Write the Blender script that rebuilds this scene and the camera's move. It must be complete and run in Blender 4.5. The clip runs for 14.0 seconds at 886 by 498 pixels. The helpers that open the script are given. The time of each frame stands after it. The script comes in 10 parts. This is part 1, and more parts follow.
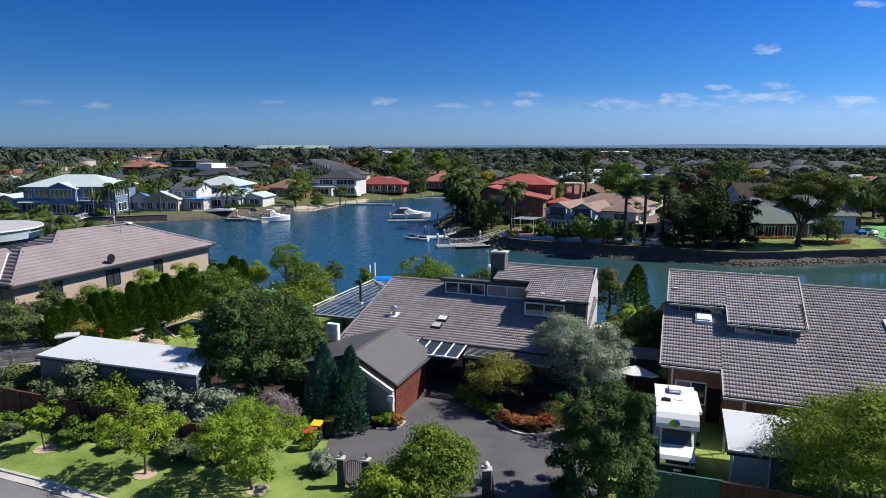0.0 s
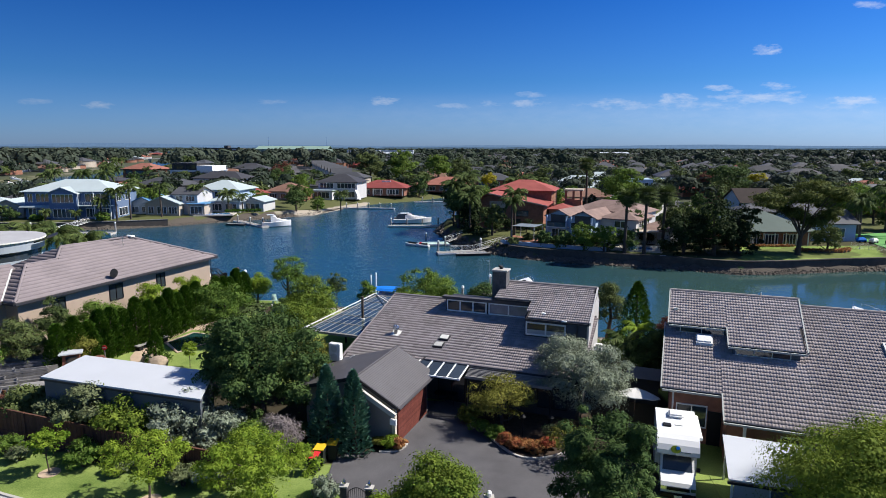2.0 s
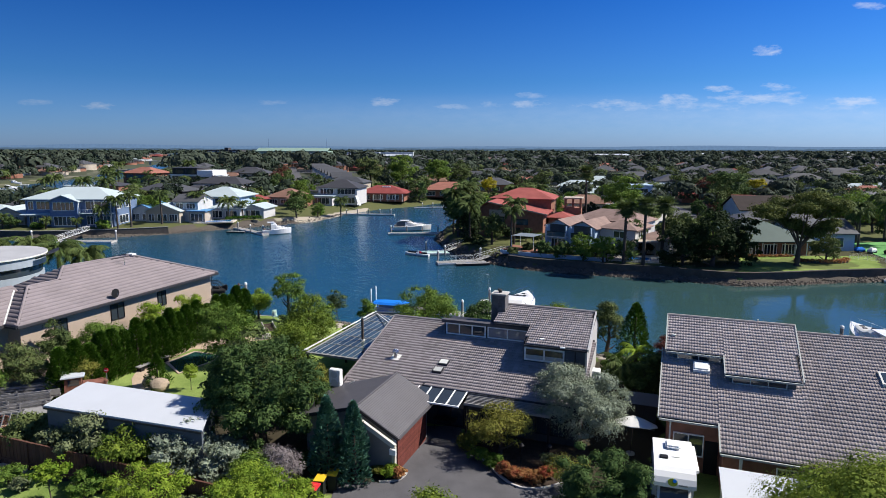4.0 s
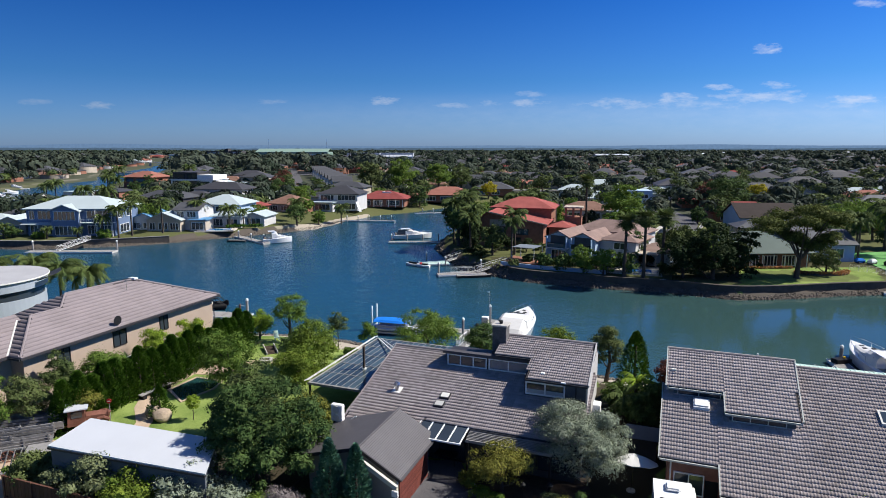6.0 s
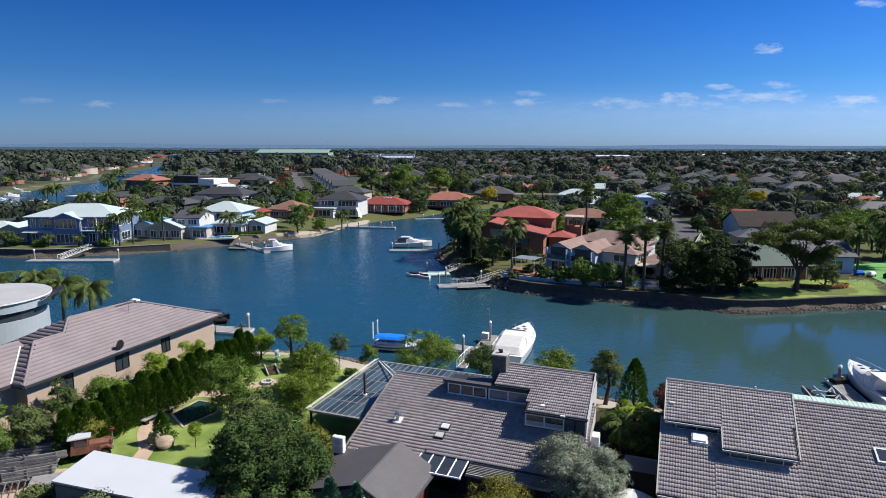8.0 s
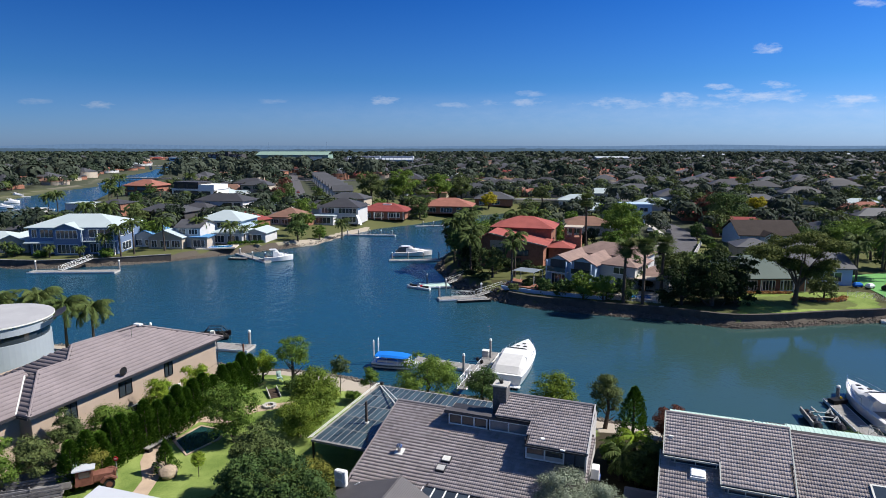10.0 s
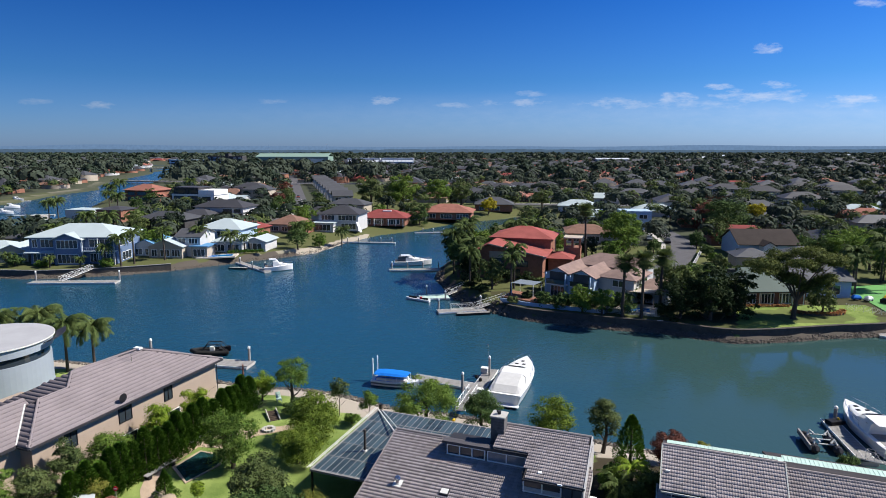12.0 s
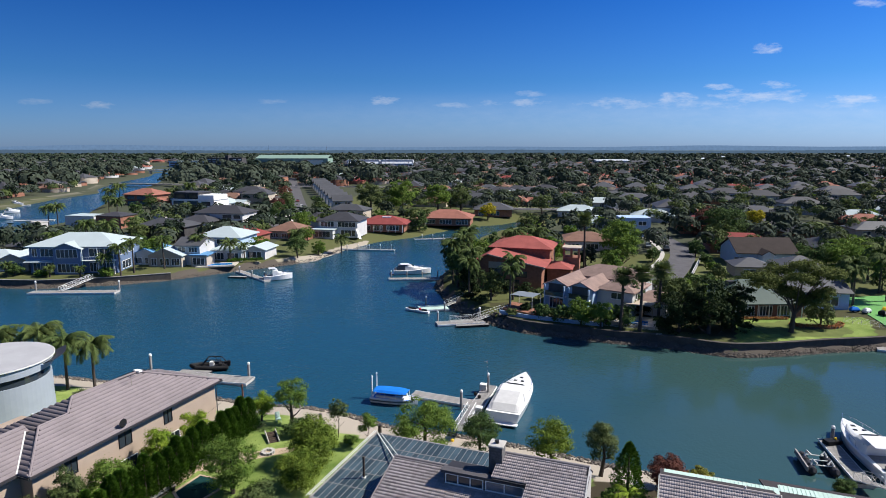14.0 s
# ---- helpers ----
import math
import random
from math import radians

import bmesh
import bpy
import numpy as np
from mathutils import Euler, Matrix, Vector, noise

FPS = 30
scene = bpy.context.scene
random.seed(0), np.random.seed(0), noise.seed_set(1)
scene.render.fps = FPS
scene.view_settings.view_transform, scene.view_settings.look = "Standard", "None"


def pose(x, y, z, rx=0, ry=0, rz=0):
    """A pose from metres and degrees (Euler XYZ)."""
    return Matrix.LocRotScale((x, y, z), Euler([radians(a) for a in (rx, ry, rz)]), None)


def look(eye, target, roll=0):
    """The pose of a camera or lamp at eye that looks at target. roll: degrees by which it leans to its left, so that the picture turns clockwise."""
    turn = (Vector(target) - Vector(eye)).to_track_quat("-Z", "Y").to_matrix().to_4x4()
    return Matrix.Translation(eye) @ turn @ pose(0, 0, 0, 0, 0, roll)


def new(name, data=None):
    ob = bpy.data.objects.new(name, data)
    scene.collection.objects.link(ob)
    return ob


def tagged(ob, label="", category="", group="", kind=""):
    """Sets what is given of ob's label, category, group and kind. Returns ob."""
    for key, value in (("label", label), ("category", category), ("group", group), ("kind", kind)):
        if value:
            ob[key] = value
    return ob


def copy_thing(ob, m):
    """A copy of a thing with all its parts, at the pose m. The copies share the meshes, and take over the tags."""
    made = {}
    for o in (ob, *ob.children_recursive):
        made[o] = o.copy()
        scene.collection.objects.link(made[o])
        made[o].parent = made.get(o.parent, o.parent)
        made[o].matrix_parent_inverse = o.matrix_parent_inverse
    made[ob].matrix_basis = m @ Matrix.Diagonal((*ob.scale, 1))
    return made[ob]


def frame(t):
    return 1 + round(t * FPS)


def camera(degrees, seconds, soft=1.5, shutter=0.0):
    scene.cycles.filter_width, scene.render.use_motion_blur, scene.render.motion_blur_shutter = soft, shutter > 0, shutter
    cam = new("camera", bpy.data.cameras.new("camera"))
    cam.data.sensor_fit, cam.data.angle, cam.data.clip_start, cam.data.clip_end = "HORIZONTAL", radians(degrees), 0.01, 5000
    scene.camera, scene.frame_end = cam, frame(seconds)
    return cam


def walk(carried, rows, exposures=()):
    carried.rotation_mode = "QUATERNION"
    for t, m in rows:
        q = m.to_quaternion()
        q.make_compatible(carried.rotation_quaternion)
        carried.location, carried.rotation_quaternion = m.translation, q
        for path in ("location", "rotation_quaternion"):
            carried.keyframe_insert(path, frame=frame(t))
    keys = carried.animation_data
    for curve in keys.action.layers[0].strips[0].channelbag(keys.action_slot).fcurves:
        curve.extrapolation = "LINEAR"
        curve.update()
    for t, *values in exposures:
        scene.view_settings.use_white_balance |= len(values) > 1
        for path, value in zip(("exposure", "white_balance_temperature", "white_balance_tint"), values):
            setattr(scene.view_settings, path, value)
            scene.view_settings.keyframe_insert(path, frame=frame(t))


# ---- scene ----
cam = camera(71.5, 14.0, 0.9)
PATH = [
    (0, (0.153, -0.202, 16.171), (0.152, 1.771, 15.843), 0.0),
    (0.5, (0.067, -0.259, 16.408), (0.066, 1.714, 16.079), 0.1),
    (1, (0.038, -0.301, 16.696), (0.036, 1.671, 16.367), 0.1),
    (1.5, (0.01, -0.257, 17.115), (0.009, 1.716, 16.786), 0.1),
    (2, (0.009, -0.195, 17.603), (0.008, 1.778, 17.275), 0.1),
    (2.5, (0.043, -0.207, 18.125), (0.042, 1.766, 17.797), 0.1),
    (3, (0.083, -0.234, 18.636), (0.082, 1.739, 18.307), 0.1),
    (3.2, (0.078, -0.252, 18.732), (0.077, 1.722, 18.408), 0.1),
    (5.5, (0.013, -0.094, 21.462), (0.011, 1.879, 21.132), 0.1),
    (6, (-0.008, -0.014, 22.017), (-0.01, 1.958, 21.688), 0.0),
    (6.5, (-0.001, 0.028, 22.614), (-0.003, 2.0, 22.283), 0.1),
    (7, (0.009, 0.024, 23.218), (0.007, 1.996, 22.887), 0.1),
    (7.5, (0.005, 0.074, 23.842), (0.003, 2.046, 23.511), 0.1),
    (8, (-0.024, 0.033, 24.467), (-0.027, 2.005, 24.136), 0.1),
    (10.5, (-0.112, 0.01, 27.692), (-0.114, 1.982, 27.362), 0.0),
    (11, (-0.074, 0.059, 28.339), (-0.076, 2.032, 28.009), 0.0),
    (11.5, (-0.004, 0.07, 28.976), (-0.006, 2.042, 28.646), 0.0),
    (12, (0.066, 0.182, 29.59), (0.063, 2.155, 29.26), 0.0),
    (12.5, (0.133, 0.246, 30.239), (0.131, 2.218, 29.909), 0.0),
    (13, (0.152, 0.315, 30.854), (0.15, 2.288, 30.524), 0.0),
    (13.5, (0.158, 0.299, 31.496), (0.156, 2.272, 31.166), 0.0),
    (14, (0.179, 0.316, 32.06), (0.177, 2.289, 31.73), 0.0),
]
walk(cam, [(t, look(eye, target, roll)) for t, eye, target, roll in PATH], exposures=((0, 0.55), (14, 0.55)))

# ---- world and light ----
SUN_ELEVATION, SUN_AZIMUTH = radians(46), radians(85)
world = bpy.data.worlds.new("sky")
scene.world = world
world.use_nodes = True
wn, wl = world.node_tree.nodes, world.node_tree.links
wn.clear()


def wnode(kind, **settings):
    n = wn.new(kind)
    for k, v in settings.items():
        n.inputs[k].default_value = v
    return n


sky = wn.new("ShaderNodeTexSky")
sky.sky_type, sky.sun_disc = "NISHITA", False
sky.sun_elevation, sky.sun_rotation = SUN_ELEVATION, SUN_AZIMUTH
sky.air_density, sky.dust_density, sky.ozone_density = 1.0, 0.4, 3.0
coords = wn.new("ShaderNodeTexCoord")
split = wn.new("ShaderNodeSeparateXYZ")
wl.new(coords.outputs["Generated"], split.inputs[0])
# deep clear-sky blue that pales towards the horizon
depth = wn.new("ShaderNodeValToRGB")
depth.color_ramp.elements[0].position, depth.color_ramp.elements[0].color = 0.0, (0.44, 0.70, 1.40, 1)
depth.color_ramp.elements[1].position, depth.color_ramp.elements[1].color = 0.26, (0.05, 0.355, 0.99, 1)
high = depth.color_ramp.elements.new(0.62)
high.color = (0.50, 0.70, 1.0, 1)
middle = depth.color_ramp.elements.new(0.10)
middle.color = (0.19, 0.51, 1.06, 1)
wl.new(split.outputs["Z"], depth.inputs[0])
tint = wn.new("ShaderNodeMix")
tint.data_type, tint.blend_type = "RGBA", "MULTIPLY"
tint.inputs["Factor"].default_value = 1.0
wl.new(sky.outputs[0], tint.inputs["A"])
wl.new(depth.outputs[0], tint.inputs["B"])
# fair-weather clouds: a low bank towards the east, and single puffs (bearing and height as slopes, half width, half height, strength)
def wmath(op, a, b):
    n = wn.new("ShaderNodeMath")
    n.operation = op
    for k, x in enumerate((a, b)):
        if isinstance(x, (int, float)):
            n.inputs[k].default_value = x
        else:
            wl.new(x, n.inputs[k])
    return n.outputs[0]


bearing = wmath("DIVIDE", split.outputs["X"], split.outputs["Y"])
height = wmath("DIVIDE", split.outputs["Z"], split.outputs["Y"])
stretch = wn.new("ShaderNodeMapping")
stretch.inputs["Scale"].default_value = (1.0, 1.0, 3.0)
wl.new(coords.outputs["Generated"], stretch.inputs[0])
puff = wnode("ShaderNodeTexNoise", Scale=34.0, Detail=9.0, Roughness=0.66)
wl.new(stretch.outputs[0], puff.inputs["Vector"])
ragged = wmath("MULTIPLY", wmath("SUBTRACT", puff.outputs[0], 0.49), 6.0)
PUFFS = [(0.510, 0.1488, 0.026, 0.0088, 0.5), (0.432, 0.0930, 0.022, 0.006, 0.5), (0.524, 0.0948, 0.028, 0.006, 0.45), (0.368, 0.0748, 0.036, 0.0092, 0.5), (0.497, 0.0766, 0.083, 0.0115, 0.42), (0.659, 0.0722, 0.055, 0.0083, 0.5), (0.274, 0.0661, 0.064, 0.0088, 0.36), (0.409, 0.0626, 0.101, 0.0105, 0.3), (0.135, 0.0678, 0.038, 0.006, 0.42), (0.139, 0.0818, 0.026, 0.005, 0.3), (0.077, 0.0670, 0.030, 0.005, 0.28), (-0.093, 0.0713, 0.034, 0.007, 0.42), (-0.546, 0.0635, 0.034, 0.006, 0.36), (-0.272, 0.0696, 0.026, 0.005, 0.2), (0.014, 0.0635, 0.034, 0.005, 0.28), (0.660, 0.2176, 0.026, 0.006, 0.4), (-0.648, 0.0696, 0.03, 0.005, 0.2), (0.642, 0.0608, 0.073, 0.0092, 0.3)]
cover = 0.0
for a0, h0, wide, tall, much in PUFFS:
    da = wmath("DIVIDE", wmath("SUBTRACT", bearing, a0), wide)
    dh = wmath("DIVIDE", wmath("SUBTRACT", height, h0), tall)
    near_ = wmath("SUBTRACT", 1.0, wmath("ADD", wmath("MULTIPLY", da, da), wmath("MULTIPLY", dh, dh)))
    fade = wmath("MAXIMUM", wmath("MULTIPLY", wmath("ADD", near_, ragged), 0.6), 0.0)
    inside_ = wmath("MULTIPLY", wmath("MINIMUM", fade, 1.0), much * 1.25)
    limit = wmath("MINIMUM", wmath("MAXIMUM", wmath("ADD", near_, 1.2), 0.0), 1.0)
    cover = wmath("MAXIMUM", wmath("MULTIPLY", inside_, limit), cover)
bank = wn.new("ShaderNodeValToRGB")
bank.color_ramp.elements[0].position, bank.color_ramp.elements[0].color = 0.0, (0.05, 0.05, 0.05, 1)
bank.color_ramp.elements[1].position, bank.color_ramp.elements[1].color = 0.085, (0, 0, 0, 1)
belt = bank.color_ramp.elements.new(0.052)
belt.color = (1, 1, 1, 1)
wl.new(height, bank.inputs[0])
east = wn.new("ShaderNodeMapRange")
east.inputs["From Min"].default_value, east.inputs["From Max"].default_value = -0.7, 0.6
east.inputs["To Min"].default_value, east.inputs["To Max"].default_value = 0.0, 0.3
wl.new(bearing, east.inputs["Value"])
veil = wmath("MULTIPLY", wmath("MULTIPLY", bank.outputs[0], east.outputs[0]), wmath("ADD", wmath("MULTIPLY", puff.outputs[0], 1.2), 0.1))
clouds = wn.new("ShaderNodeMix")
clouds.data_type = "RGBA"
wl.new(wmath("MAXIMUM", cover, veil), clouds.inputs["Factor"])
wl.new(tint.outputs["Result"], clouds.inputs["A"])
clouds.inputs["B"].default_value = (6.0, 6.7, 8.2, 1)
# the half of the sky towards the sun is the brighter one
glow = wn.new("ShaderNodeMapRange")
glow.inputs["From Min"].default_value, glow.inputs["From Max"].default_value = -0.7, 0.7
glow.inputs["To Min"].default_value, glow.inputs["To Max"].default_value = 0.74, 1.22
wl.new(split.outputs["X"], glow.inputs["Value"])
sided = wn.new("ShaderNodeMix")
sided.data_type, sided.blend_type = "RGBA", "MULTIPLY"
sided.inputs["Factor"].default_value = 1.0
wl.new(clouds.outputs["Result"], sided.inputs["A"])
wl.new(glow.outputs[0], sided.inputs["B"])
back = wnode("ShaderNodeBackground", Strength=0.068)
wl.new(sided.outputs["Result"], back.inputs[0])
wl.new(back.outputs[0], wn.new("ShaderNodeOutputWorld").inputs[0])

sun = new("sun", bpy.data.lights.new("sun", "SUN"))
sun.data.energy, sun.data.angle, sun.data.color = 5.0, radians(0.53), (1.0, 0.95, 0.87)
TO_SUN = Vector((math.sin(SUN_AZIMUTH) * math.cos(SUN_ELEVATION), math.cos(SUN_AZIMUTH) * math.cos(SUN_ELEVATION), math.sin(SUN_ELEVATION)))
sun.matrix_world = look(TO_SUN * 300, (0, 0, 0))

# ---- materials ----


def material(name, col, rough=0.6, metal=0.0, var=0.18, scale=0.6, bump=0.15, bscale=25.0, spread=0.0, island=0.0, spec=0.16, col2=None):
    """A surface with stains at a large and grain at a small scale; spread and island vary it from object to object and piece to piece."""
    m = bpy.data.materials.new(name)
    m.use_nodes = True
    n, l = m.node_tree.nodes, m.node_tree.links
    p = n["Principled BSDF"]
    p.inputs["Roughness"].default_value, p.inputs["Metallic"].default_value = rough, metal
    p.inputs["Specular IOR Level"].default_value = spec
    tc = n.new("ShaderNodeTexCoord")
    big, fine = n.new("ShaderNodeTexNoise"), n.new("ShaderNodeTexNoise")
    big.inputs["Scale"].default_value, big.inputs["Detail"].default_value, big.inputs["Roughness"].default_value = scale, 5, 0.6
    fine.inputs["Scale"].default_value, fine.inputs["Detail"].default_value = bscale, 3
    for x in (big, fine):
        l.new(tc.outputs["Object"], x.inputs["Vector"])
    add = n.new("ShaderNodeMath")
    add.operation = "MULTIPLY_ADD"
    l.new(fine.outputs[0], add.inputs[0])
    add.inputs[1].default_value = 0.5
    l.new(big.outputs[0], add.inputs[2])
    val = add.outputs[0]
    for how, out, kind in ((spread, "Random", "ShaderNodeObjectInfo"), (island, "Random Per Island", "ShaderNodeNewGeometry")):
        if how:
            g = n.new(kind)
            a = n.new("ShaderNodeMath")
            a.operation = "MULTIPLY_ADD"
            l.new(g.outputs[out], a.inputs[0])
            a.inputs[1].default_value = how
            l.new(val, a.inputs[2])
            s = n.new("ShaderNodeMath")
            s.operation = "SUBTRACT"
            l.new(a.outputs[0], s.inputs[0])
            s.inputs[1].default_value = how / 2
            val = s.outputs[0]
    ramp = n.new("ShaderNodeMix")
    ramp.data_type = "RGBA"
    mr = n.new("ShaderNodeMapRange")
    mr.inputs["From Min"].default_value, mr.inputs["From Max"].default_value = 0.5, 1.0
    l.new(val, mr.inputs["Value"])
    l.new(mr.outputs[0], ramp.inputs["Factor"])
    lo = col2 or col
    ramp.inputs["A"].default_value = (*[min(1, c * (1 - var)) for c in col], 1)
    ramp.inputs["B"].default_value = (*[min(1, c * (1 + var)) for c in lo], 1)
    l.new(ramp.outputs["Result"], p.inputs["Base Color"])
    if bump:
        b = n.new("ShaderNodeBump")
        b.inputs["Strength"].default_value, b.inputs["Distance"].default_value = bump, 0.02
        l.new(fine.outputs[0], b.inputs["Height"])
        l.new(b.outputs[0], p.inputs["Normal"])
    return m


def leafage(name, col, col2, glow=0.3, rough=0.75, bscale=1.6):
    """Leaves: two tones mixed leaf by leaf and clump by clump, with some light passing through."""
    m = bpy.data.materials.new(name)
    m.use_nodes = True
    n, l = m.node_tree.nodes, m.node_tree.links
    p = n["Principled BSDF"]
    p.inputs["Roughness"].default_value, p.inputs["Specular IOR Level"].default_value = rough, 0.1
    g, tc, z, oi = n.new("ShaderNodeNewGeometry"), n.new("ShaderNodeTexCoord"), n.new("ShaderNodeTexNoise"), n.new("ShaderNodeObjectInfo")
    z.inputs["Scale"].default_value = bscale
    l.new(tc.outputs["Object"], z.inputs["Vector"])
    a = n.new("ShaderNodeMath")
    a.operation = "MULTIPLY_ADD"
    l.new(g.outputs["Random Per Island"], a.inputs[0])
    a.inputs[1].default_value = 0.4
    zz = n.new("ShaderNodeMath")
    zz.operation = "MULTIPLY"
    l.new(z.outputs[0], zz.inputs[0])
    zz.inputs[1].default_value = 1.7
    l.new(zz.outputs[0], a.inputs[2])
    b = n.new("ShaderNodeMath")
    b.operation = "MULTIPLY_ADD"
    l.new(oi.outputs["Random"], b.inputs[0])
    b.inputs[1].default_value = 0.35
    l.new(a.outputs[0], b.inputs[2])
    mr = n.new("ShaderNodeMapRange")
    mr.inputs["From Min"].default_value, mr.inputs["From Max"].default_value = 0.72, 1.68
    l.new(b.outputs[0], mr.inputs["Value"])
    mix = n.new("ShaderNodeMix")
    mix.data_type = "RGBA"
    mix.inputs["A"].default_value, mix.inputs["B"].default_value = (*col, 1), (*col2, 1)
    l.new(mr.outputs[0], mix.inputs["Factor"])
    l.new(mix.outputs["Result"], p.inputs["Base Color"])
    t = n.new("ShaderNodeBsdfTranslucent")
    l.new(mix.outputs["Result"], t.inputs["Color"])
    ms = n.new("ShaderNodeMixShader")
    ms.inputs[0].default_value = glow
    l.new(p.outputs[0], ms.inputs[1])
    l.new(t.outputs[0], ms.inputs[2])
    l.new(ms.outputs[0], n["Material Output"].inputs["Surface"])
    return m


M = {}
M["tile"] = material("concrete roof tile", (0.285, 0.25, 0.245), 0.85, var=0.22, scale=0.35, spread=0.25, island=0.35, bump=0.3)
M["tile_base"] = material("roof underlay", (0.045, 0.04, 0.042), 0.9)
M["tile_nb"] = material("weathered pinkish grey roof tile", (0.335, 0.29, 0.278), 0.85, var=0.22, scale=0.35, spread=0.25, island=0.3, bump=0.3)
M["tile_lh"] = material("flat mauve-brown roof tile", (0.21, 0.178, 0.181), 0.8, var=0.16, scale=0.3, island=0.08, bump=0.2)
M["ridge"] = material("ridge capping", (0.22, 0.2, 0.2), 0.7)
M["metal_roof"] = material("charcoal roof sheet", (0.085, 0.08, 0.085), 0.55, var=0.12)
M["metal_grey"] = material("grey ribbed roof sheet", (0.12, 0.114, 0.118), 0.5, var=0.12, island=0.1)
M["fascia"] = material("charcoal fascia", (0.035, 0.035, 0.04), 0.5)
M["gutter"] = material("pale gutter paint", (0.62, 0.62, 0.58), 0.45, var=0.08)
M["white"] = material("white paint", (0.78, 0.78, 0.76), 0.4, var=0.06, bump=0.05)
M["white_sheet"] = material("white steel roof sheet", (0.48, 0.50, 0.53), 0.45, var=0.05, scale=0.3, bump=0.05)
M["gel"] = material("white gelcoat", (0.74, 0.74, 0.73), 0.18, var=0.03, bump=0.0, spec=0.5)
M["steel"] = material("stainless tube", (0.6, 0.6, 0.62), 0.25, 1.0, var=0.05, bump=0.0)
M["dark"] = material("black trim", (0.015, 0.015, 0.017), 0.5, var=0.2)
M["rubber"] = material("black rubber", (0.02, 0.02, 0.02), 0.8)
M["grey_wall"] = material("light grey render", (0.42, 0.41, 0.40), 0.8, var=0.08, scale=0.8)
M["dark_wall"] = material("dark painted brick", (0.06, 0.058, 0.06), 0.8, var=0.2, bump=0.4)
M["slate_wall"] = material("blue-grey garage cladding", (0.10, 0.115, 0.135), 0.7, var=0.12)
M["brick"] = material("red-brown brick", (0.26, 0.125, 0.085), 0.85, var=0.25, scale=1.5, island=0.3, bump=0.4)
M["stone"] = material("grey stacked stone", (0.125, 0.118, 0.118), 0.85, var=0.35, scale=2.5, bump=0.5)
M["beige"] = material("beige render", (0.36, 0.285, 0.225), 0.85, var=0.08, scale=0.5)
M["door_timber"] = material("maroon-stained cedar board", (0.125, 0.038, 0.03), 0.7, var=0.25, scale=3.0, spread=0.3)
M["fence_timber"] = material("red-brown stained paling", (0.105, 0.05, 0.036), 0.8, var=0.3, scale=2.0, spread=0.35)
M["grey_timber"] = material("weathered grey timber", (0.25, 0.24, 0.23), 0.85, var=0.2, scale=2.0, spread=0.3, island=0.2)
M["green_steel"] = material("dark green steel fence sheet", (0.045, 0.10, 0.085), 0.45, var=0.1)
M["asphalt"] = material("dark asphalt", (0.095, 0.092, 0.098), 0.9, var=0.2, scale=0.5, bump=0.5, bscale=60)
M["road"] = material("faded street asphalt", (0.15, 0.15, 0.155), 0.9, var=0.15, scale=0.4, bump=0.4, bscale=60)
M["concrete"] = material("pale concrete", (0.42, 0.40, 0.37), 0.85, var=0.15, scale=0.8)
M["sand"] = material("pale beach sand", (0.42, 0.375, 0.31), 0.95, var=0.12, scale=0.5)
M["gravel"] = material("tan gravel path", (0.42, 0.32, 0.23), 0.95, var=0.15, scale=1.0, bump=0.5, bscale=40)
M["bark"] = material("grey-brown bark", (0.075, 0.06, 0.05), 0.9, var=0.3, scale=4.0, bump=0.6)
M["soil"] = material("dark mulch", (0.055, 0.04, 0.03), 0.95, var=0.35, scale=3.0, bump=0.6)
M["rock"] = material("brown-grey rock", (0.115, 0.1, 0.085), 0.9, var=0.35, scale=1.5, island=0.5, bump=0.5, bscale=8)
M["boulder"] = material("tan boulder", (0.34, 0.27, 0.20), 0.9, var=0.25, scale=2.0, bump=0.4, bscale=8)
M["old_timber"] = material("silvered old timber", (0.17, 0.165, 0.165), 0.9, var=0.3, scale=3.0, spread=0.4)
M["garage_wall"] = material("grey garage cladding", (0.27, 0.26, 0.25), 0.8, var=0.1)
M["sea_wall"] = material("dark weathered sea wall", (0.075, 0.067, 0.06), 0.9, var=0.3, scale=0.8, bump=0.4)
M["rust"] = material("rusted truck steel", (0.16, 0.07, 0.05), 0.8, var=0.35, scale=2.5)
M["blue_canvas"] = material("bright blue canvas", (0.012, 0.17, 0.62), 0.6, var=0.1, scale=1.0)
M["pool_water"] = material("blue pool water", (0.01, 0.16, 0.50), 0.08, var=0.12, scale=1.0, bump=0.0, spec=0.4)
M["pond_water"] = material("dark green pool water", (0.012, 0.045, 0.045), 0.06, var=0.15, scale=1.0, bump=0.0, spec=0.4)
M["canopy_cover"] = material("cream canvas cover", (0.54, 0.535, 0.52), 0.75, var=0.08, scale=1.5)
M["red_plastic"] = material("red plastic", (0.62, 0.03, 0.04), 0.4, var=0.1)
M["yellow_plastic"] = material("yellow plastic", (0.72, 0.45, 0.03), 0.4, var=0.1)
M["bin_plastic"] = material("dark green-black plastic", (0.02, 0.024, 0.022), 0.5)
M["pale_green"] = material("pale green steel sheet", (0.46, 0.60, 0.53), 0.5, var=0.06)
M["glass_roof"] = material("dark tinted roof glazing", (0.034, 0.044, 0.058), 0.10, var=0.25, scale=0.6, bump=0.0, spread=0.4, spec=0.5)
M["glass_patio"] = material("greenish patio glazing", (0.045, 0.070, 0.082), 0.14, var=0.35, scale=0.4, bump=0.0, spread=0.5, spec=0.5)
